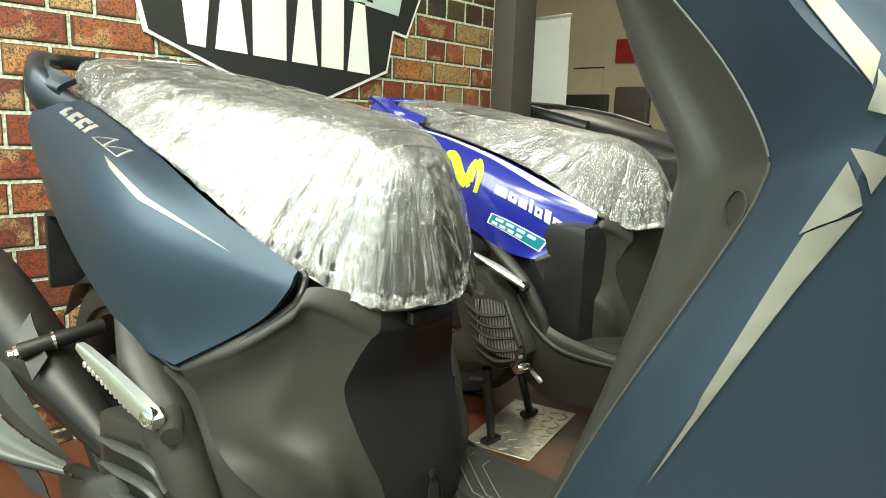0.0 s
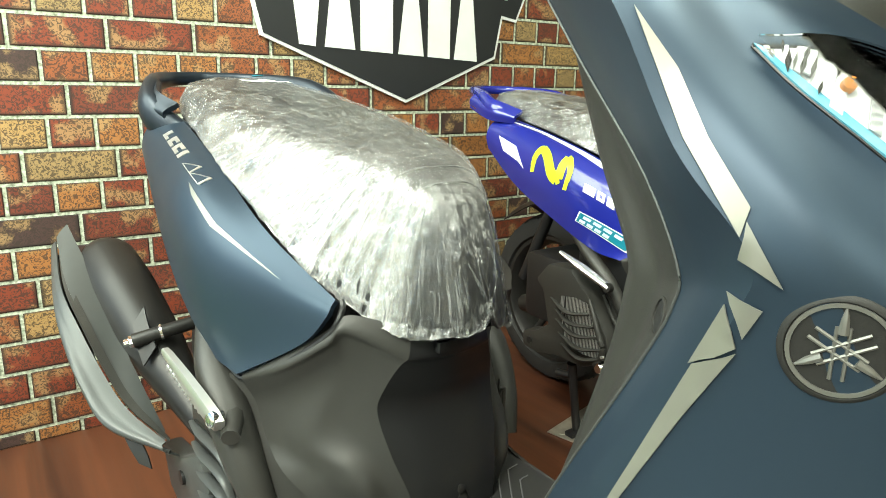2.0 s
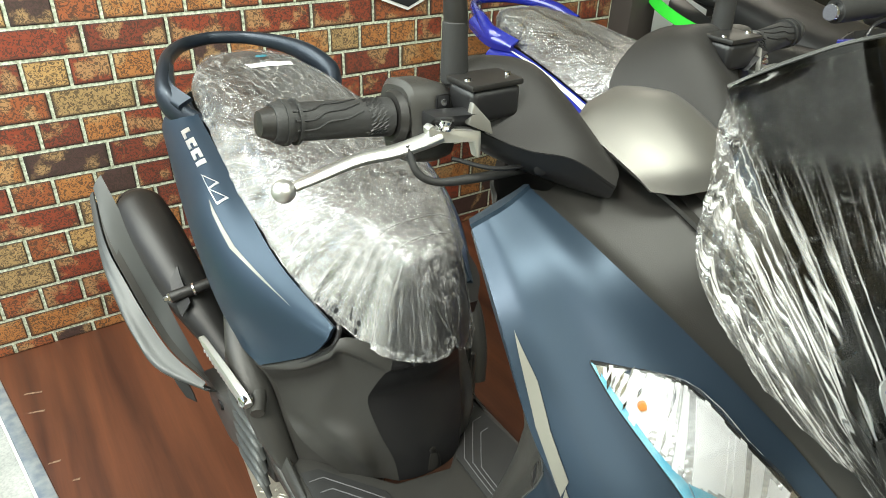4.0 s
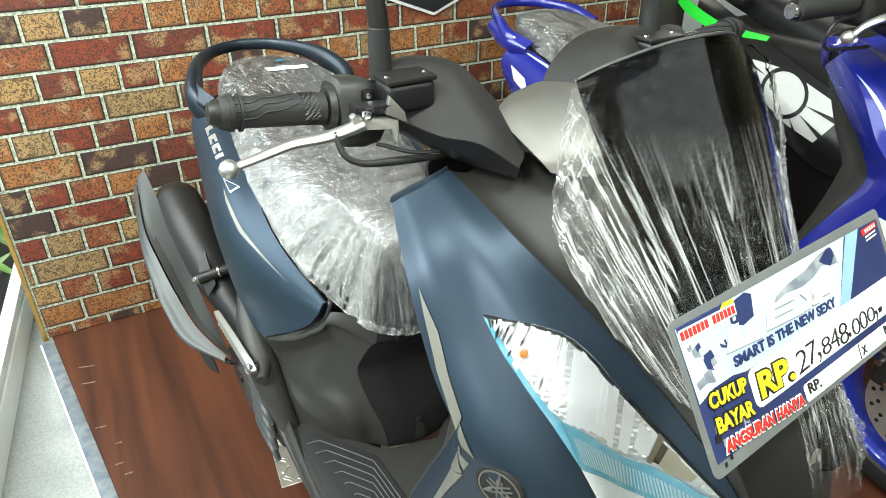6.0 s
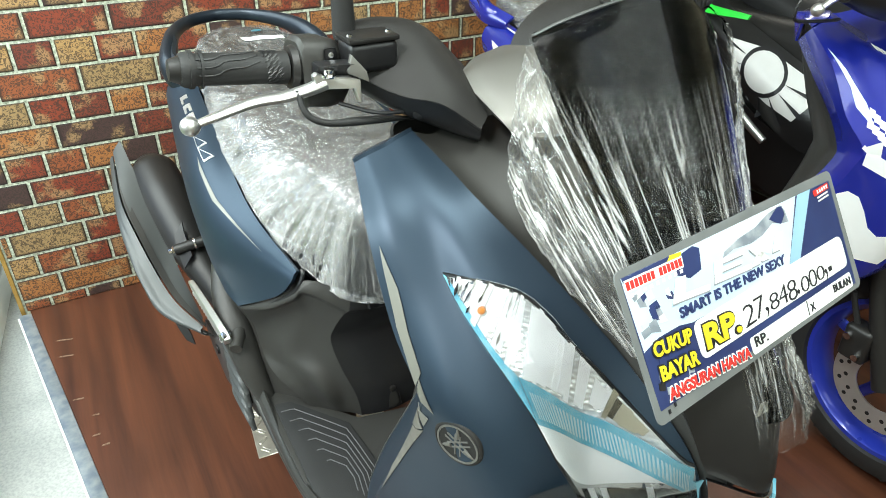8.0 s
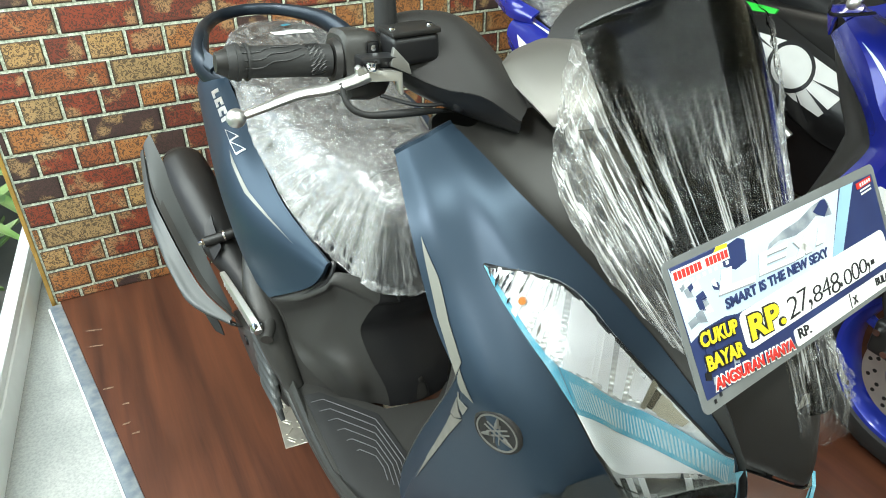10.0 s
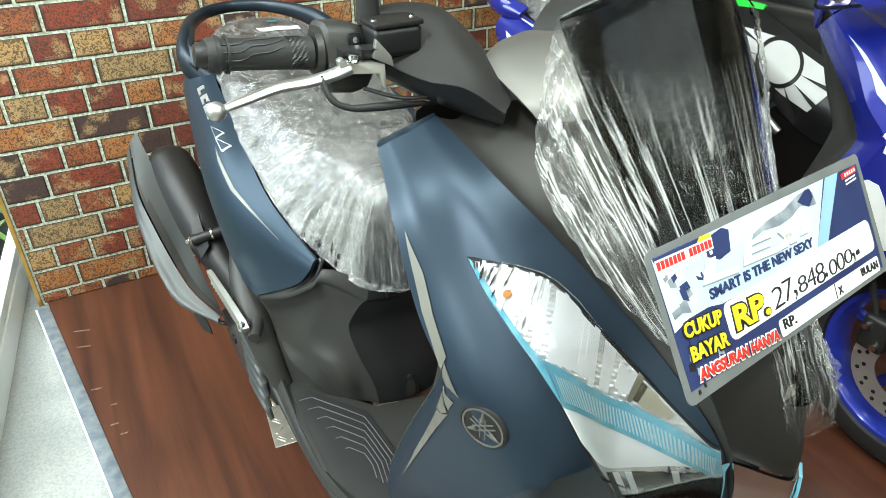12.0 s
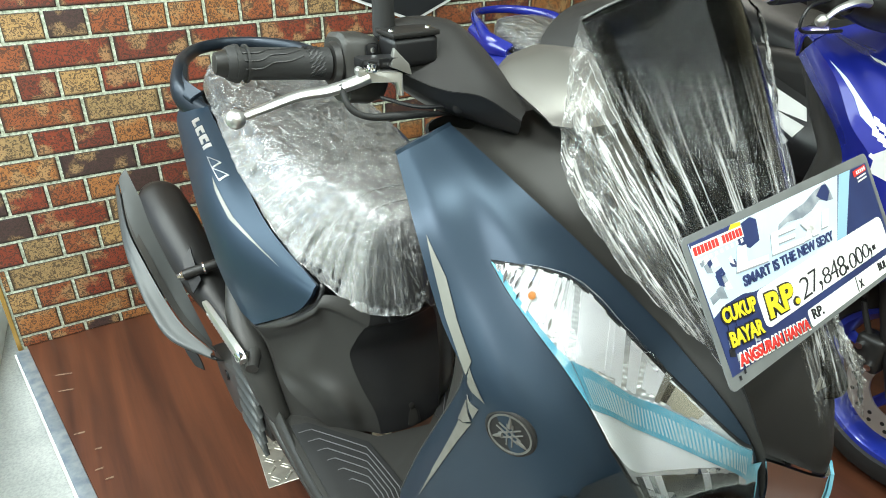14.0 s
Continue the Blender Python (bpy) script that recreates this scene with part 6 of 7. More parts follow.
# ---- tread plates under the stands ----
def tread_plate(x0, y0, x1, y1, turn):
    c = Vector(((x0 + x1) / 2, (y0 + y1) / 2, 0))
    t = thing("tread_plate", tuple(c), "small aluminium chequer plate lying under the stand", "metal plate", "plates under the stands")
    w, h = abs(x1 - x0) / 2, abs(y1 - y0) / 2
    m = Matrix.Translation(c) @ Matrix.Rotation(turn, 4, 'Z')
    bm = box(-w, -h, 0.0005, w, h, .0035, .0008, 1)
    bm.transform(m)
    p = part("plate", bm, M_TREAD, t)
    for i in range(int(2 * w / .032)):
        for j in range(int(2 * h / .032)):
            bm = box(-.013, -.004, .0035, .013, .004, .0052, .0015, 1)
            bm.transform(m @ Matrix.Translation((-w + .02 + i * .032, -h + .02 + j * .032, 0)) @ Matrix.Rotation(radians(45 if (i + j) % 2 else -45), 4, 'Z'))
            part("raised_bar", bm, M_TREAD, p)


tread_plate(.535, .76, .86, 1.0, radians(-6))
tread_plate(1.47, .865, 1.81, 1.055, radians(12.6))


# ---- racing-blue motorcycle beside it ----
BX = 1.70


WORD = ((1.509, .976, .622), (1.532, .787, .564), (1.544, .791, .589), (1.528, .981, .643))
LABEL = ((1.481, .979, .566), (1.490, .971, .585), (1.509, .824, .549), (1.495, .838, .523))


def beside(p):
    """The racing scooter is the same model, standing farther along the wall and turned a little."""
    p = np.array(p, float)
    x, y, c, s = p[..., 0] - .79, p[..., 1] - .5, math.cos(.065), math.sin(.065)
    return np.stack([1.757 + c * x - s * y, .70 + s * x + c * y, p[..., 2] - .020], -1)


def shells(name, rows, nu, nv, material, t, flip):
    """Right and left shell of the racing scooter from the shared control lines."""
    g = net(rows, nu, nv)
    bm = sheet(beside(g), .005, flip)
    tree = BVHTree.FromBMesh(bm)
    part(name, bm, material, t)
    part(name, sheet(beside(mirrored(g, mid)), .005, not flip), material, t)
    return tree


def racing_bike():
    t = thing("motorcycle", (BX, .5, 0.0), "racing-blue motor scooter with white stripes and a film-wrapped seat", "scooter")
    tree = shells("tail_flank", FLANK, 30, 36, M_RBLUE, t, True)
    wv = (.75, .35, -.5)

    def band(name, pts, material, lift=.001):
        part(name, drape(pts, wv, tree, lift, .02, .0008), material, t, smooth=True)
    between = lambda k, f: tuple(beside(np.array(FLANK[0][k]) * (1 - f) + np.array(FLANK[1][k]) * f))
    band("white_stripe", [between(k, .06) for k in (1, 2, 3, 4)] + [between(k, f) for k, f in ((4, .9), (3, .50), (2, .40), (1, .36))], M_WHITE)
    band("white_stripe", [between(0, .5), between(1, .06), between(1, .36)], M_WHITE)
    band("white_flash", [(1.505, 1.29, .735), (1.50, 1.215, .715), (1.485, 1.17, .665), (1.50, 1.20, .672), (1.495, 1.26, .70)], M_WHITE)
    # the sponsor's curl and word become plain strokes
    curl = [(1.489, 1.138, .659), (1.508, 1.142, .689), (1.527, 1.132, .703), (1.522, 1.107, .685), (1.503, 1.077, .653), (1.503, 1.053, .641), (1.526, 1.055, .665), (1.547, 1.052, .677), (1.527, 1.029, .656), (1.498, 1.026, .623)]
    cc = catmull(curl, 22)
    for k, (a, b) in enumerate(zip(cc, cc[1:])):
        w = .006 + .007 * math.sin(k / 20 * math.pi)
        d = (b - a) / np.linalg.norm(b - a)
        s = np.cross(d, (-.8, -.3, .5)) * w
        e = d * .002
        band("curl_stroke", [tuple(a - s - e), tuple(b - s + e), tuple(b + s + e), tuple(a + s - e)], M_LIME, .0016)
    w0, w1, w2, w3 = (np.array(p) for p in WORD)
    at = lambda u, v: tuple((w0 * (1 - v) + w3 * v) * (1 - u) + (w1 * (1 - v) + w2 * v) * u)
    u = 0.0
    for w, h, hole in ((.17, .72, 0), (.11, .72, 1), (.11, .72, 0), (.045, 1.0, 0), (.10, .72, 1), (.08, .95, 0), (.11, .72, 1), (.07, .72, 0)):
        band("word_block", [at(u, 0), at(u + w, 0), at(u + w, h), at(u, h)], M_WHITE, .0016)
        if hole:
            band("word_gap", [at(u + w * .35, .25), at(u + w * .65, .25), at(u + w * .65, .5), at(u + w * .35, .5)], M_RBLUE, .0028)
        u += w + .03
    l0, l1, l2, l3 = (np.array(p) for p in LABEL)
    la = lambda u, v: tuple((l0 * (1 - v) + l1 * v) * (1 - u) + (l3 * (1 - v) + l2 * v) * u)
    band("label", [la(0, 0), la(1, 0), la(1, 1), la(0, 1)], M_WHITE, .0014)
    band("label_field", [la(.03, .08), la(.97, .08), la(.97, .92), la(.03, .92)], M_TEAL, .0026)
    for k in range(4):
        band("label_mark", [la(.12 + .19 * k, .56), la(.26 + .19 * k, .56), la(.26 + .19 * k, .80), la(.12 + .19 * k, .80)], M_SKYP, .0036)
        band("label_mark", [la(.08 + .15 * k, .16), la(.19 + .15 * k, .16), la(.19 + .15 * k, .40), la(.08 + .15 * k, .40)], M_SKYP, .0036)
    part("tail_tip", tube([tuple(beside(p)) for p in ((.572, 1.085, .838), (.552, 1.130, .850), (.566, 1.190, .876), (.590, 1.250, .890), (.635, 1.312, .896), (.69, 1.338, .898), (.745, 1.338, .898), (.80, 1.312, .896), (.845, 1.250, .890), (.868, 1.190, .876), (.88, 1.12, .85))], [.014, .019, .017, .012, .010, .009, .009, .010, .012, .017, .018], 14, 70, 1.4), M_RBLUE, t)
    part("tail_spoiler", sheet(beside(net([[(.580, 1.050, .850), (.556, 1.125, .876), (.572, 1.21, .897)], [(.556, 1.055, .832), (.534, 1.130, .850), (.548, 1.225, .876)], [(.562, 1.06, .815), (.538, 1.135, .822), (.552, 1.23, .85)]], 12, 14)), .010, True), M_RBLUE, t)
    seat_ = seat_body(t, beside, "black seat")
    seat_film(seat_, M_FILM3, beside, 150, 120)
    # dark body, frame cover and engine
    shells("side_body", BODY, 26, 26, M_DARK, t, False)
    part("front_body", sheet(beside(net([[(.672, .492, .602), (CX, .468, .618), (.908, .492, .602)], [(.642, .508, .52), (CX, .470, .52), (.938, .508, .52)], [(.674, .465, .350), (CX, .45, .350), (.906, .465, .350)]], 12, 16)), .004), M_DARK, t)
    B = lambda *pts: [tuple(beside(p)) for p in pts]
    part("frame_cover", tube(B((.531, .82, .578), (.516, .735, .520), (.512, .675, .470), (.519, .632, .405), (.532, .603, .345), (.540, .48, .325)), [.008, .015, .015, .013, .012, .012], 16, 44, 1.2, (1, 0, 0)), M_DARK, t)
    part("side_rail", tube(B((.512, .69, .44), (.512, .64, .37), (.518, .55, .325), (.524, .35, .333), (.545, .15, .40)), [.004, .006, .007, .007, .005], 10, 40), M_DARK, t)
    part("side_skirt", sheet(beside(net([[(.520, .69, .455), (.520, .65, .43), (.530, .60, .37), (.528, .40, .345), (.545, .20, .40)], [(.522, .70, .33), (.518, .64, .31), (.520, .55, .325), (.522, .38, .322), (.542, .18, .37)], [(.548, .70, .24), (.548, .62, .20), (.55, .5, .20), (.555, .35, .21), (.57, .20, .26)]], 14, 30)), .004, True), M_DARK, t)
    part("floorboard", prism(B((.522, .62, .352), (.665, .50, .352), (.915, .50, .352), (1.058, .62, .352), (1.0, .18, .352), (.58, .18, .352)), (0, 0, -.05), .004), M_DARK, t)
    radiator(t)
    part("engine_block", box(1.50, .72, .30, 1.80, 1.0, .60, .03, 2), M_BLACK, t)
    part("engine_case", tube([(1.68, .74, .34), (1.67, .92, .34), (1.66, 1.15, .30)], [.08, .09, .08], 18, 18), M_BLACK, t)
    part("rear_shock", tube([(1.56, 1.14, .60), (1.55, 1.24, .36)], [.016, .016], 12), M_BLACK, t)
    part("air_box", box(1.47, 1.00, .29, 1.66, 1.15, .47, .02, 2), M_BLACK, t)
    part("swing_arm", tube([(1.52, .95, .36), (1.54, 1.22, .29)], [.03, .025], 10), M_MUFF, t)
    disc_wheel(t, 1.735, 1.27, .262, .262, .11, M_MUFF, 5)
    part("inner_fender", sheet(net([[(1.64, 1.09, .52), (1.735, 1.09, .56), (1.83, 1.09, .52)], [(1.64, 1.27, .56), (1.735, 1.27, .60), (1.83, 1.27, .56)], [(1.65, 1.45, .48), (1.735, 1.45, .52), (1.82, 1.45, .48)]], 12, 10), .004), M_BLACK, t)
    pillion_peg_bike(t)
    for top, foot in (((1.468, .958, .215), (1.506, .961, .014)), ((1.575, .930, .190), (1.721, .993, .014))):
        st = part("stand_leg", tube([top, tuple(0.5 * (np.array(top) + np.array(foot))), foot], [.012, .011, .011], 12), M_BLACK, t, "black steel centre-stand leg")
        part("stand_foot", box(foot[0] - .030, foot[1] - .014, .0045, foot[0] + .026, foot[1] + .014, .018, .004), M_BLACK, st)
    part("stand_lever", tube([(1.468, 1.005, .172), (1.468, .960, .182)], [.011, .008], 10), M_BLACK, t)
    part("stand_pivot", lathe([(-.004, 0), (-.004, .013), (.006, .015), (.03, .013), (.03, 0)], (1.425, .835, .258), (1, -.3, 0), 18), M_CHROME, t)
    part("stand_spring", tube([(1.45, .812, .256), (1.455, .800, .235), (1.455, .796, .205)], [.006, .008, .004], 8), M_MUFF, t)
    part("spring_hook", tube([(1.45, .812, .252), (1.44, .785, .244), (1.44, .775, .236)], [.004, .006, .005], 8), M_ALU, t)
    bike_front(t)
    return t


def radiator(t):
    """Side cover with a fine grille behind five slanting louvres and a bolted lug below."""
    rim = [(1.027, .465), (.951, .471), (.925, .442), (.878, .410), (.826, .335), (.813, .297), (.846, .257), (.897, .235), (.982, .235), (1.052, .220), (1.105, .224), (1.108, .266), (1.056, .281), (1.017, .309), (1.042, .393), (1.068, .418)]
    cover = part("radiator_cover", prism([(1.432, y, z) for y, z in rim], (.06, 0, 0), .009), M_DARK, t)
    mesh = [(.974, .396), (.928, .405), (.886, .401), (.870, .373), (.836, .306), (.842, .277), (.891, .272), (.957, .290)]
    part("radiator_core", prism([(1.4295, y, z) for y, z in mesh], (.004, 0, 0)), M_BLACK, cover)
    ring = mesh + mesh[:1]
    for k in range(30):
        y = .840 + .0045 * k
        zs = [a[1] + (b[1] - a[1]) * (y - a[0]) / (b[0] - a[0]) for a, b in zip(ring, ring[1:]) if (a[0] - y) * (b[0] - y) < 0]
        if len(zs) == 2:
            part("grille_rib", tube([(1.4288, y, min(zs)), (1.4288, y, max(zs))], .0011, 5), M_ALU, cover, smooth=False)
    for tip, middle, end in (((1.006, .383), (.941, .365), (.876, .376)), ((.992, .359), (.929, .341), (.861, .349)), ((.987, .333), (.916, .315), (.848, .327)), ((.977, .302), (.901, .286), (.834, .301)), ((.963, .275), (.890, .262), (.821, .284))):
        part("louvre", tube([(1.430, *tip), (1.420, *middle), (1.426, *end)], [.003, .0085, .0050], 10, 20, .6), M_DARK, cover, "black louvre blade")
    part("grille_rail", tube([(1.428, .880, .412), (1.422, .845, .350), (1.424, .826, .300), (1.428, .850, .258)], [.005, .007, .008, .006], 10, 24), M_DARK, cover)
    part("lug_hole", lathe([(-.002, 0), (-.002, .009), (.003, .009), (.003, 0)], (1.431, 1.078, .247), (1, 0, 0), 14), M_BLACK, cover)
    part("cover_screw", lathe([(-.002, 0), (-.003, .004), (.003, .005), (.003, 0)], (1.420, .823, .290), (1, 0, 0), 12), M_ALU, cover)


def pillion_peg_bike(t):
    h, q = (1.437, .832, .452), (1.410, .965, .512)
    peg = part("footpeg", tube([h, (1.420, .90, .485), q], [.012, .014, .006], 10, 10, .7), M_ALU, t, "folded bare aluminium footpeg")
    part("pivot", lathe([(-.004, 0), (-.004, .011), (.010, .011), (.010, 0)], h, (-1, 0, .2), 14), M_MUFF, peg)


def bike_front(t):
    # front fairing flank, of the same form as its neighbour's
    tree = shells("front_fairing", cowl_rows(), 50, 25, M_RBLUE, t, False)
    mean = lambda a, b, o=(0, 0, 0): tuple(0.5 * (np.array(a) + np.array(b)) + np.array(o))
    shells("fairing_edge", [[a, mean(a, b, (-.004, 0, 0)), b] for a, b in zip(COWL_RIDGE, COWL_BACK)], 40, 7, M_RBLUE, t, True)
    inner = [(.668, .262, 1.0), (.660, .225, .92), (.652, .190, .85), (.640, .150, .79), (.640, .150, .76), (.645, .165, .70), (.650, .205, .58), (.655, .255, .46)]
    shells("leg_shield", [[a, mean(a, b, (0, -.008, 0)), b, (CX, b[1] + .03, b[2])] for a, b in zip(COWL_BACK, inner)], 40, 14, M_DARK, t, True)
    shells("fairing_top", [[COWL_RIDGE[0], (.616, .176, 1.010), COWL_INNER[0]], [(.596, .205, 1.004), (.632, .215, 1.012), (.672, .215, 1.010)], [COWL_BACK[0], (.645, .252, 1.0), (.672, .262, .998)]], 8, 10, M_RBLUE, t, False)
    shells("inner_cowl", [[a, (a[0] + .03, a[1] - .01, a[2] + .002), (CX, a[1] - .04, a[2] + .02)] for a in COWL_INNER], 30, 10, M_RBLUE, t, False)
    wv = (.60, .62, -.40)

    def band(name, pts, material, lift=.0012):
        part(name, drape(pts, wv, tree, lift, .015, .0008), material, t)
    band("white_curve", [(1.561, .225, .690), (1.561, .220, .705), (1.564, .199, .720), (1.570, .179, .715), (1.580, .167, .688), (1.593, .159, .653), (1.607, .147, .636), (1.618, .133, .641), (1.640, .100, .66), (1.66, .09, .60), (1.643, .132, .595), (1.640, .150, .566), (1.60, .20, .57), (1.57, .225, .63)], M_WHITE)
    band("white_wedge", [(1.559, .202, .810), (1.572, .159, .797), (1.590, .120, .785), (1.590, .115, .755), (1.575, .150, .766), (1.560, .188, .779)], M_WHITE)
    band("pale_sweep", [(1.567, .327, .951), (1.567, .280, .927), (1.575, .226, .879), (1.571, .195, .842), (1.563, .237, .872), (1.564, .259, .902)], M_SKYP)
    for k in range(4):
        y0 = .213 - .014 * k
        band("word_block", [(1.570, y0, .862 - .006 * k), (1.574, y0 - .010, .858 - .006 * k), (1.574, y0 - .010, .874 - .006 * k), (1.570, y0, .878 - .006 * k)], M_WHITE, .002)
        band("word_block", [(1.570, y0, .840 - .006 * k), (1.574, y0 - .010, .836 - .006 * k), (1.574, y0 - .010, .852 - .006 * k), (1.570, y0, .856 - .006 * k)], M_WHITE, .002)
    for k in range(4):
        y0 = .281 - .013 * k
        band("maker_block", [(1.637, y0, .955), (1.638, y0 - .010, .952), (1.630, y0 - .012, .964), (1.629, y0, .967)], M_WHITE, .002)
    # mudguard, wheel, fork, caliper
    wx, wy, wz = 1.787, .071, .262
    part("front_mudguard", sheet(net([[(wx - .06, wy + .20, .46), (wx, wy + .20, .50), (wx + .06, wy + .20, .46)], [(wx - .065, wy + .03, .52), (wx, wy + .02, .57), (wx + .065, wy + .03, .52)], [(wx - .06, wy - .15, .50), (wx, wy - .17, .55), (wx + .06, wy - .15, .50)]], 16, 12), .004), M_RBLUE, t)
    disc_wheel(t, wx, wy, wz, .262, .10, M_RIM, 5, True)
    for s in (-1, 1):
        part("fork_leg", tube([(wx + s * .075, wy + .13, .66), (wx + s * .075, wy + .07, .45), (wx + s * .072, wy, wz)], [.018, .018, .020], 12), M_MUFF, t)
    cal = part("brake_caliper", box(wx - .100, wy + .045, .30, wx - .050, wy + .105, .385, .012, 3), M_MUFF, t)
    for k in (0, 1):
        part("caliper_bolt", lathe([(0, 0), (0, .008), (.010, .008), (.010, 0)], (wx - .100, wy + .06 + .03 * k, .32 + .04 * k), (-1, 0, 0), 10), M_CHROME, cal)
    part("brake_line", tube([(wx - .08, wy + .09, .38), (wx - .09, wy + .12, .47), (wx - .08, wy + .13, .60)], .0065, 8, 20), M_RUBBER, t)
    # bar
    g0 = part("grip", tube([(1.355, .325, 1.085), (1.36, .324, 1.086), (1.47, .312, 1.088)], [.0175, .0185, .0175], 18, 5), M_RUBBER, t)
    part("bar_end", lathe([(-.014, 0), (-.014, .012), (-.004, .014), (0, .012), (0, 0)], (1.353, .325, 1.085), (1, -.1, 0), 14), M_CHROME, g0)
    part("switch_housing", box(1.475, .28, 1.05, 1.54, .345, 1.115, .014, 3), M_MUFF, t)
    lv = part("brake_lever", tube([(1.53, .265, 1.065), (1.49, .262, 1.070), (1.455, .268, 1.062), (1.438, .275, 1.048)], [.010, .009, .007, .006], 10, 24, .8), M_ALU, t, "cast aluminium brake lever")
    part("lever_ball", lathe([(math.cos(a) * .011, max(1e-4, math.sin(a) * .011)) for a in np.linspace(math.pi, 0, 10)], (1.432, .279, 1.043), (1, 0, 0), 14), M_ALU, lv)
    part("cable_loop", tube([(1.475, .30, 1.07), (1.405, .29, 1.065), (1.395, .29, 1.03), (1.45, .285, 1.022), (1.50, .28, 1.02)], .003, 8, 30), M_BLACK, t)
    part("bar_cover", tube([(1.53, .30, 1.07), (1.60, .27, 1.06), (BX, .25, 1.06), (1.80, .27, 1.06), (1.87, .30, 1.07)], [.03, .05, .06, .05, .03], 14, 30), M_BLACK, t)
    part("brake_reservoir", box(1.545, .22, 1.085, 1.605, .265, 1.12, .008), M_BLACK, t)


racing_bike()


# ---- black and green scooter farther off ----
def green_scooter():
    gx = 2.42
    t = thing("scooter", (2.84, 1.0, 0.0), "black scooter with neon green tail trim and white graphics", "scooter")
    rows = [[(2.20, 1.25, .90), (2.17, 1.05, .84), (2.16, .85, .77), (2.17, .65, .70), (2.22, .50, .66)],
            [(2.13, 1.20, .86), (2.10, 1.02, .79), (2.09, .84, .70), (2.10, .66, .62), (2.16, .50, .58)],
            [(2.15, 1.12, .78), (2.11, .96, .70), (2.10, .82, .60), (2.11, .66, .52), (2.17, .50, .50)]]
    g = net(rows, 16, 30)
    bm = sheet(g, .005, True)
    tree = BVHTree.FromBMesh(bm)
    part("side_panel", bm, M_BLACK, t)
    part("side_panel", sheet(mirrored(g, gx), .005), M_BLACK, t)
    part("inner_body", box(2.17, .45, .30, 2.67, 1.24, .82, .05, 3), M_COVER, t)
    wv = (.79, .555, -.27)

    def band(name, pts, material, lift=.0015):
        part(name, drape(pts, wv, tree, lift, .015, .0008), material, t)
    band("white_panel", [(2.10, .975, .766), (2.10, .82, .765), (2.10, .645, .711), (2.10, .635, .667), (2.10, .691, .592), (2.10, .780, .615), (2.10, .865, .650)], M_WHITE)
    ring = [(2.10, .814 + .078 * math.cos(a), .699 + .072 * math.sin(a)) for a in np.linspace(0, 2 * math.pi, 25)]
    ring2 = [(2.10, .814 + .066 * math.cos(a), .699 + .060 * math.sin(a)) for a in np.linspace(0, 2 * math.pi, 25)]
    for k in range(24):
        band("ring_stroke", [ring[k], ring[k + 1], ring2[k + 1], ring2[k]], M_INK, .003)
    for k in range(9):
        a = -2.9 + k * .42
        c, s_ = math.cos(a), math.sin(a)
        band("ray_stroke", [(2.10, .814 + .078 * c, .699 + .072 * s_), (2.10, .814 + .19 * c + .008 * s_, .699 + .15 * s_ - .008 * c), (2.10, .814 + .19 * c - .008 * s_, .699 + .15 * s_ + .008 * c)], M_INK, .003)
    part("tail_trim", sheet(net([[(2.15, 1.36, .94), (2.10, 1.20, .885), (2.09, 1.05, .845), (2.105, .90, .838)], [(2.14, 1.33, .90), (2.085, 1.19, .850), (2.075, 1.05, .822), (2.10, .905, .825)]], 6, 20), .008, True), M_GREEN, t, "neon green tail trim")
    rings = []
    for y_, w, top, low in ((.42, .08, .74, .66), (.50, .13, .80, .68), (.62, .155, .84, .72), (.78, .165, .865, .77), (.95, .165, .90, .82), (1.15, .16, .945, .87), (1.32, .13, .965, .91), (1.38, .07, .96, .93)):
        rings.append([(gx - w * (abs(math.cos(a)) ** .6) * math.copysign(1, math.cos(a)), y_, low + (top - low) * (max(-.2, math.sin(a)) if math.sin(a) < 0 else math.sin(a) ** .6)) for a in np.linspace(-.2, math.pi + .2, 20)])
    part("seat", sheet(net(rings, 34, 26), .02, True), M_LEATHER, t, "black vinyl seat")
    part("grab_rail", tube([(2.20, 1.08, .90), (2.17, 1.25, .94), (2.25, 1.40, .965), (gx, 1.43, .97), (2.59, 1.40, .965), (2.67, 1.25, .94), (2.64, 1.08, .90)], .018, 12, 40, 1.3), M_BLACK, t)
    part("leg_body", sheet(net([[(2.12, .56, .60), (2.20, .48, .63), (gx, .46, .64), (2.64, .48, .63)], [(2.10, .56, .44), (2.18, .46, .45), (gx, .44, .45), (2.66, .46, .45)], [(2.10, .60, .33), (2.16, .45, .33), (gx, .42, .33), (2.68, .45, .33)]], 14, 16), .005), M_BLACK, t)
    part("floorboard", box(2.12, .10, .28, 2.72, .60, .33, .01), M_DARK, t)
    part("front_shield", sheet(net([[(2.20, .20, 1.0), (gx, .14, 1.0), (2.64, .20, 1.0)], [(2.12, .10, .75), (gx, -.02, .75), (2.72, .10, .75)], [(2.16, .10, .40), (gx, -.02, .40), (2.68, .10, .40)]], 14, 16), .01), M_BLACK, t)
    part("handlebar", tube([(2.07, .30, 1.06), (2.25, .25, 1.05), (gx, .22, 1.03), (2.59, .25, 1.05), (2.77, .30, 1.06)], [.018, .025, .05, .025, .018], 12, 40), M_BLACK, t)
    part("footpeg", tube([(2.07, .74, .52), (2.06, .80, .56), (2.06, .85, .60)], [.012, .013, .006], 10), M_ALU, t, "folded bare aluminium footpeg")
    part("engine_case", tube([(2.28, .55, .28), (2.27, .80, .28), (2.29, 1.05, .27)], [.08, .10, .08], 14, 14), M_MUFF, t)
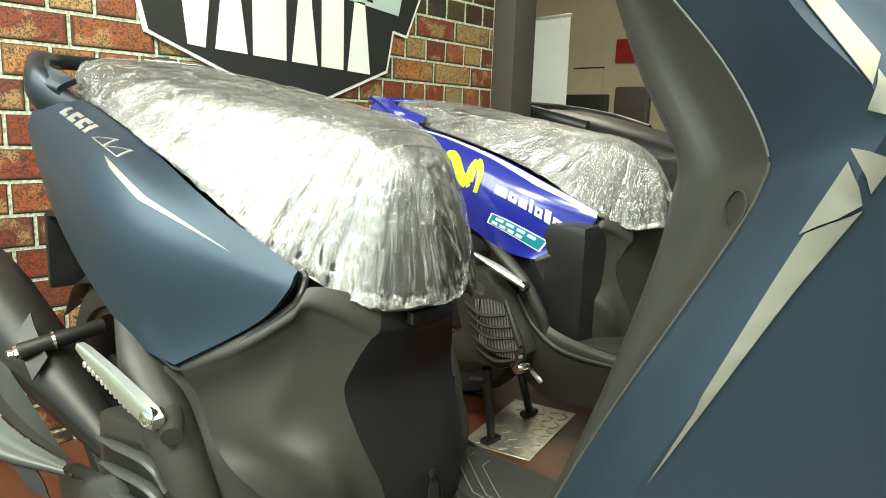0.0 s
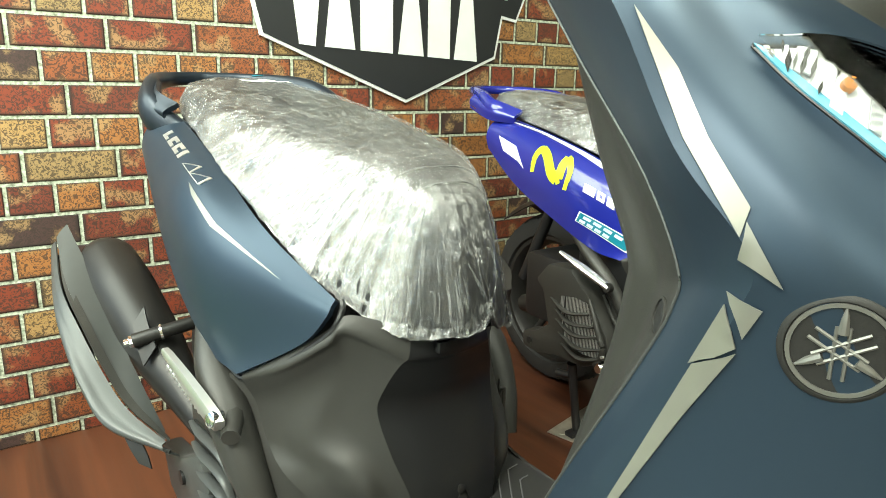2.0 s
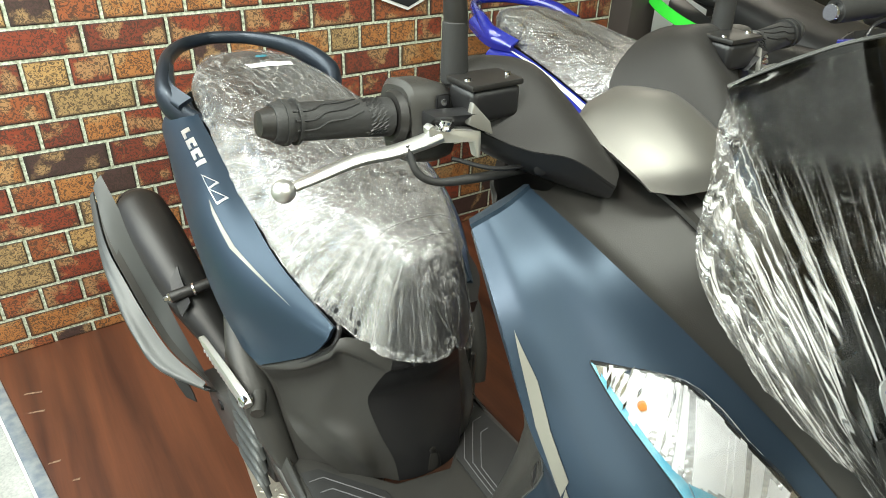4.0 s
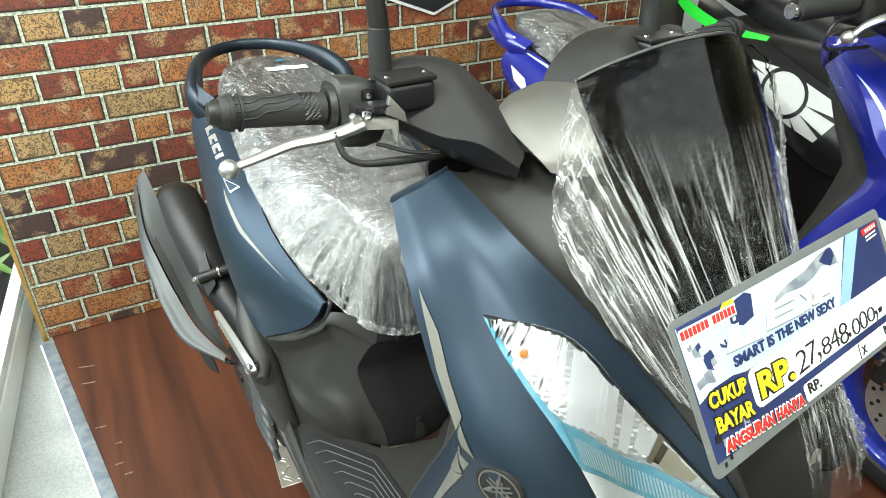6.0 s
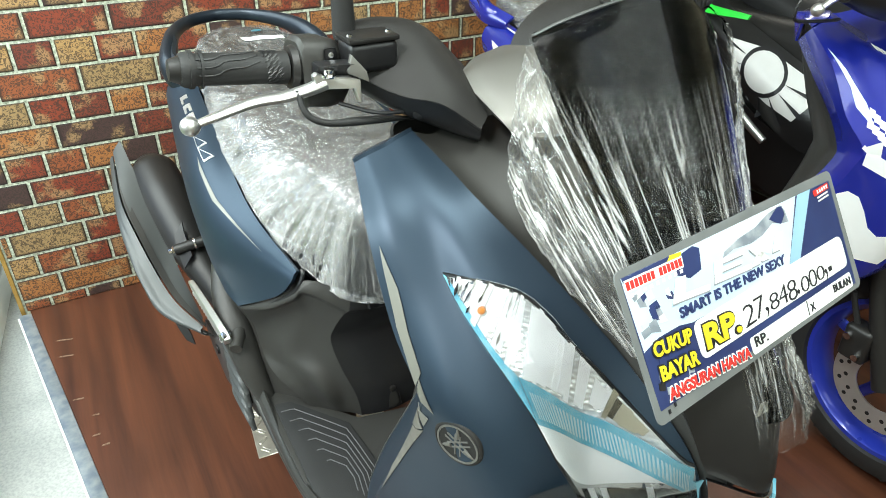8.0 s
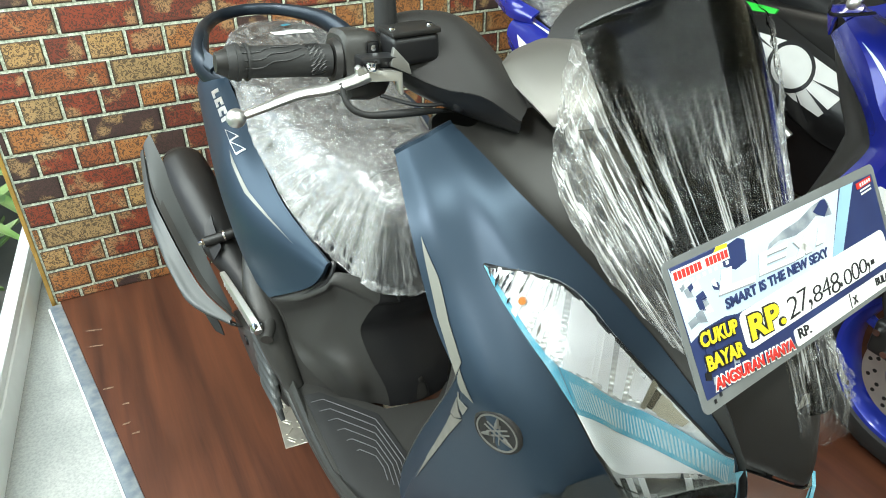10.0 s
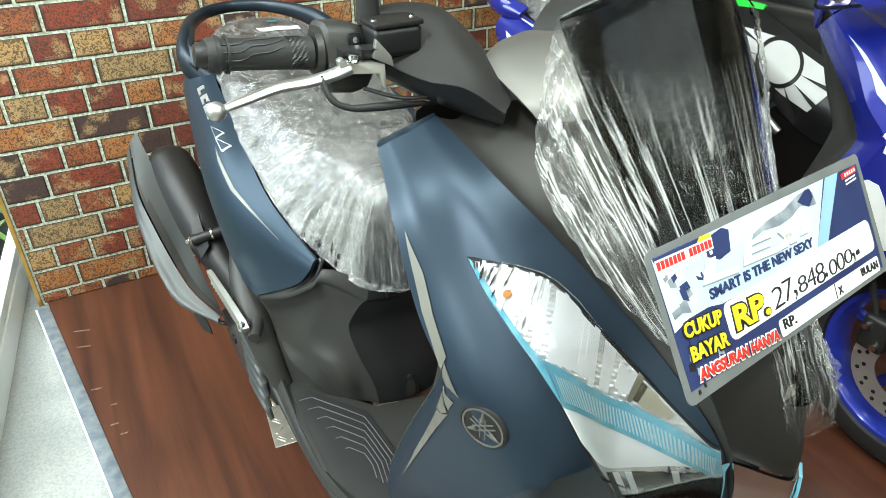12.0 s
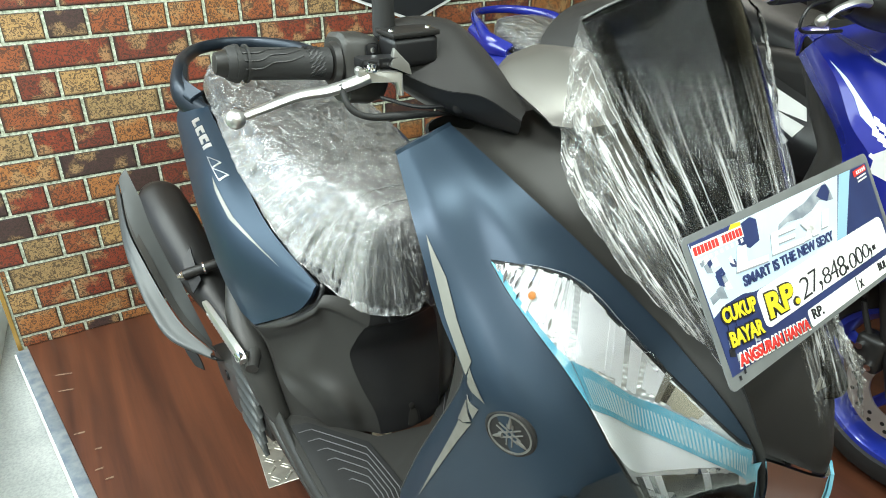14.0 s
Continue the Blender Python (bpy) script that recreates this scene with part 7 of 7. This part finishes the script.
    part("body_lower", sheet(net([[(2.11, 1.0, .66), (2.11, .80, .56), (2.13, .60, .50)], [(2.15, 1.0, .45), (2.14, .80, .36), (2.14, .60, .32)]], 8, 10), .005), M_BLACK, t)
    disc_wheel(t, gx, 1.06, .265, .265, .10, M_MUFF, 5)
    disc_wheel(t, gx, -.10, .265, .265, .09, M_MUFF, 5)
    # a larger machine than its neighbours, well behind them: its wide body, and the running gear below it
    grow = Matrix.Translation((.34, -.42, 1.29)) @ Matrix.Scale(1.2, 4) @ Matrix.Translation((-.34, .42, -1.29))
    for ob in t.children_recursive:
        low = ob.parent != t or ob.name.split(".")[0] in ("wheel", "floorboard", "front_shield", "handlebar", "engine_case")
        ob.data.transform(Matrix.Translation((.42, .22, 0)) if low else grow)


green_scooter()


# ---- back room ----
def banner_stand():
    t = thing("banner_stand", (3.4, 2.25, -.05), "blank white pull-up banner seen from behind", "banner")
    part("banner", sheet(net([[(3.36, 2.46, .02), (3.44, 2.04, .02)], [(3.36, 2.46, .7), (3.44, 2.04, .7)], [(3.36, 2.45, 1.385), (3.44, 2.045, 1.415)]], 6, 6), .003), M_BANNER, t)
    part("pole", tube([(3.39, 2.36, .02), (3.385, 2.36, 1.395)], .012, 10), M_WHITE, t)
    part("base", box(3.33, 1.99, -.052, 3.47, 2.5, .02, .01), M_ALU, t)
    part("top_bar", tube([(3.36, 2.46, 1.39), (3.44, 2.035, 1.42)], .010, 8), M_ALU, t)


banner_stand()


def back_desk():
    t = thing("desk", (5.6, 3.0, -.05), "dark desk in the back room", "desk")
    part("desktop", box(5.3, 2.5, .70, 6.1, 3.7, .74, .006), M_COL, t)
    part("front_panel", box(5.34, 2.55, -.052, 5.38, 3.65, .70, .004), M_BLACK, t)
    for y in (2.55, 3.6):
        part("side_panel", box(5.4, y, -.052, 6.05, y + .04, .70, .004), M_BLACK, t)
    m = thing("monitor", (5.5, 3.2, .74), "black computer monitor seen from behind", "monitor")
    part("housing", box(5.48, 2.95, .82, 5.53, 3.50, 1.13, .01), M_BLACK, m)
    part("foot", box(5.42, 3.12, .7405, 5.62, 3.34, .755, .004), M_BLACK, m)
    part("neck", box(5.50, 3.19, .755, 5.53, 3.27, .85, .004), M_BLACK, m)
    c = thing("office_chair", (6.3, 3.25, -.05), "dark high-backed office chair", "chair")
    part("backrest", box(6.30, 2.98, .75, 6.38, 3.34, 1.25, .03, 3), M_COL, c)
    part("seat", box(6.30, 2.95, .42, 6.75, 3.38, .50, .03, 3), M_COL, c)
    part("column", lathe([(0, .03), (.47, .03)], (6.5, 3.16, -.05), (0, 0, 1), 12), M_MUFF, c)
    part("base", lathe([(0, .25), (.03, .25), (.05, .04)], (6.5, 3.16, -.052), (0, 0, 1), 20), M_BLACK, c)
    v = thing("valance", (7.45, 3.4, 1.4), "red fabric valance on the back wall", "valance")
    part("cloth", sheet(net([[(7.47, 2.6, 1.86), (7.44, 3.3, 1.87), (7.47, 4.0, 1.86)], [(7.47, 2.6, 1.60), (7.43, 3.3, 1.60), (7.47, 4.0, 1.60)]], 6, 20), .01), M_RED, v)
    f = thing("picture_frame", (7.49, 4.35, 1.3), "thin dark picture frame on the back wall", "frame")
    part("frame_bar", box(7.46, 4.15, 1.2, 7.4999, 4.55, 1.215), M_COL, f)
    part("frame_bar", box(7.46, 4.15, 1.55, 7.4999, 4.55, 1.565), M_COL, f)
    part("picture", box(7.48, 4.16, 1.216, 7.4998, 4.54, 1.549), M_WALL, f)


back_desk()


def ceiling_tube():
    t = thing("ceiling_light", (1.0, .75, 2.93), "white fluorescent ceiling fitting", "ceiling light")
    part("housing", box(.36, .60, 2.90, 1.64, .90, 2.999, .01), M_FRAME, t)


ceiling_tube()


# ---- bricks of the partition ----
COURSE, Z0 = 0.0769, 0.112


def brick_mesh(name, w, h):
    bm = bmesh.new()
    d, b = .0022, .0025
    v = []
    for k, (i, y) in enumerate(((0, 0), (0, -d * .5), (b, -d))):
        v.append([bm.verts.new((px, y, pz)) for px, pz in ((i, i), (w - i, i), (w - i, h - i), (i, h - i))])
    for a, c in ((0, 1), (1, 2)):
        for q in range(4):
            bm.faces.new((v[a][q], v[a][(q + 1) % 4], v[c][(q + 1) % 4], v[c][q]))
    bm.faces.new(v[2])
    bmesh.ops.recalc_face_normals(bm, faces=bm.faces)
    me = bpy.data.meshes.new(name)
    bm.to_mesh(me)
    bm.free()
    me.materials.append(M_BRICK)
    return me


LONG, HEAD, MJ = .2045, .10225, .0085
SHARED = {}
count = 0
upper = bmesh.new()
for i in range(-2, 36):
    z = Z0 + i * COURSE
    L_ = LONG if i % 2 else HEAD
    ph = (.290 if i % 4 == 1 else .387) if i % 2 else .344
    x = ph - math.ceil((ph - .064) / L_) * L_
    while x < 2.355:
        x0, x1 = max(x, .064) + MJ / 2, min(x + L_, 2.358) - MJ / 2
        zz = max(z + MJ / 2, .001)
        if x1 - x0 > .012 and z + COURSE - MJ / 2 - zz > .01:
            key = (round(x1 - x0, 4), round(z + COURSE - MJ / 2 - zz, 4))
            if count < 300 and z < 1.36:
                if key not in SHARED:
                    SHARED[key] = brick_mesh("brick", *key)
                ob = new("brick", SHARED[key])
                ob.location = (x0, WALL_Y - .0003, zz)
                ob.parent = wall
                count += 1
            else:
                vs = [upper.verts.new((px, py, pz)) for py, g_ in ((WALL_Y - .0003, 0), (WALL_Y - .0025, .0025)) for px, pz in ((x0 + g_, zz + g_), (x1 - g_, zz + g_), (x1 - g_, zz + key[1] - g_), (x0 + g_, zz + key[1] - g_))]
                upper.faces.new(vs[4:])
                for q in range(4):
                    upper.faces.new((vs[q], vs[(q + 1) % 4], vs[4 + (q + 1) % 4], vs[4 + q]))
        x += L_
bmesh.ops.recalc_face_normals(upper, faces=upper.faces)
tagged(part("upper_bricks", upper, M_BRICK, wall, smooth=False), "upper courses of printed brick", kind="stuff")
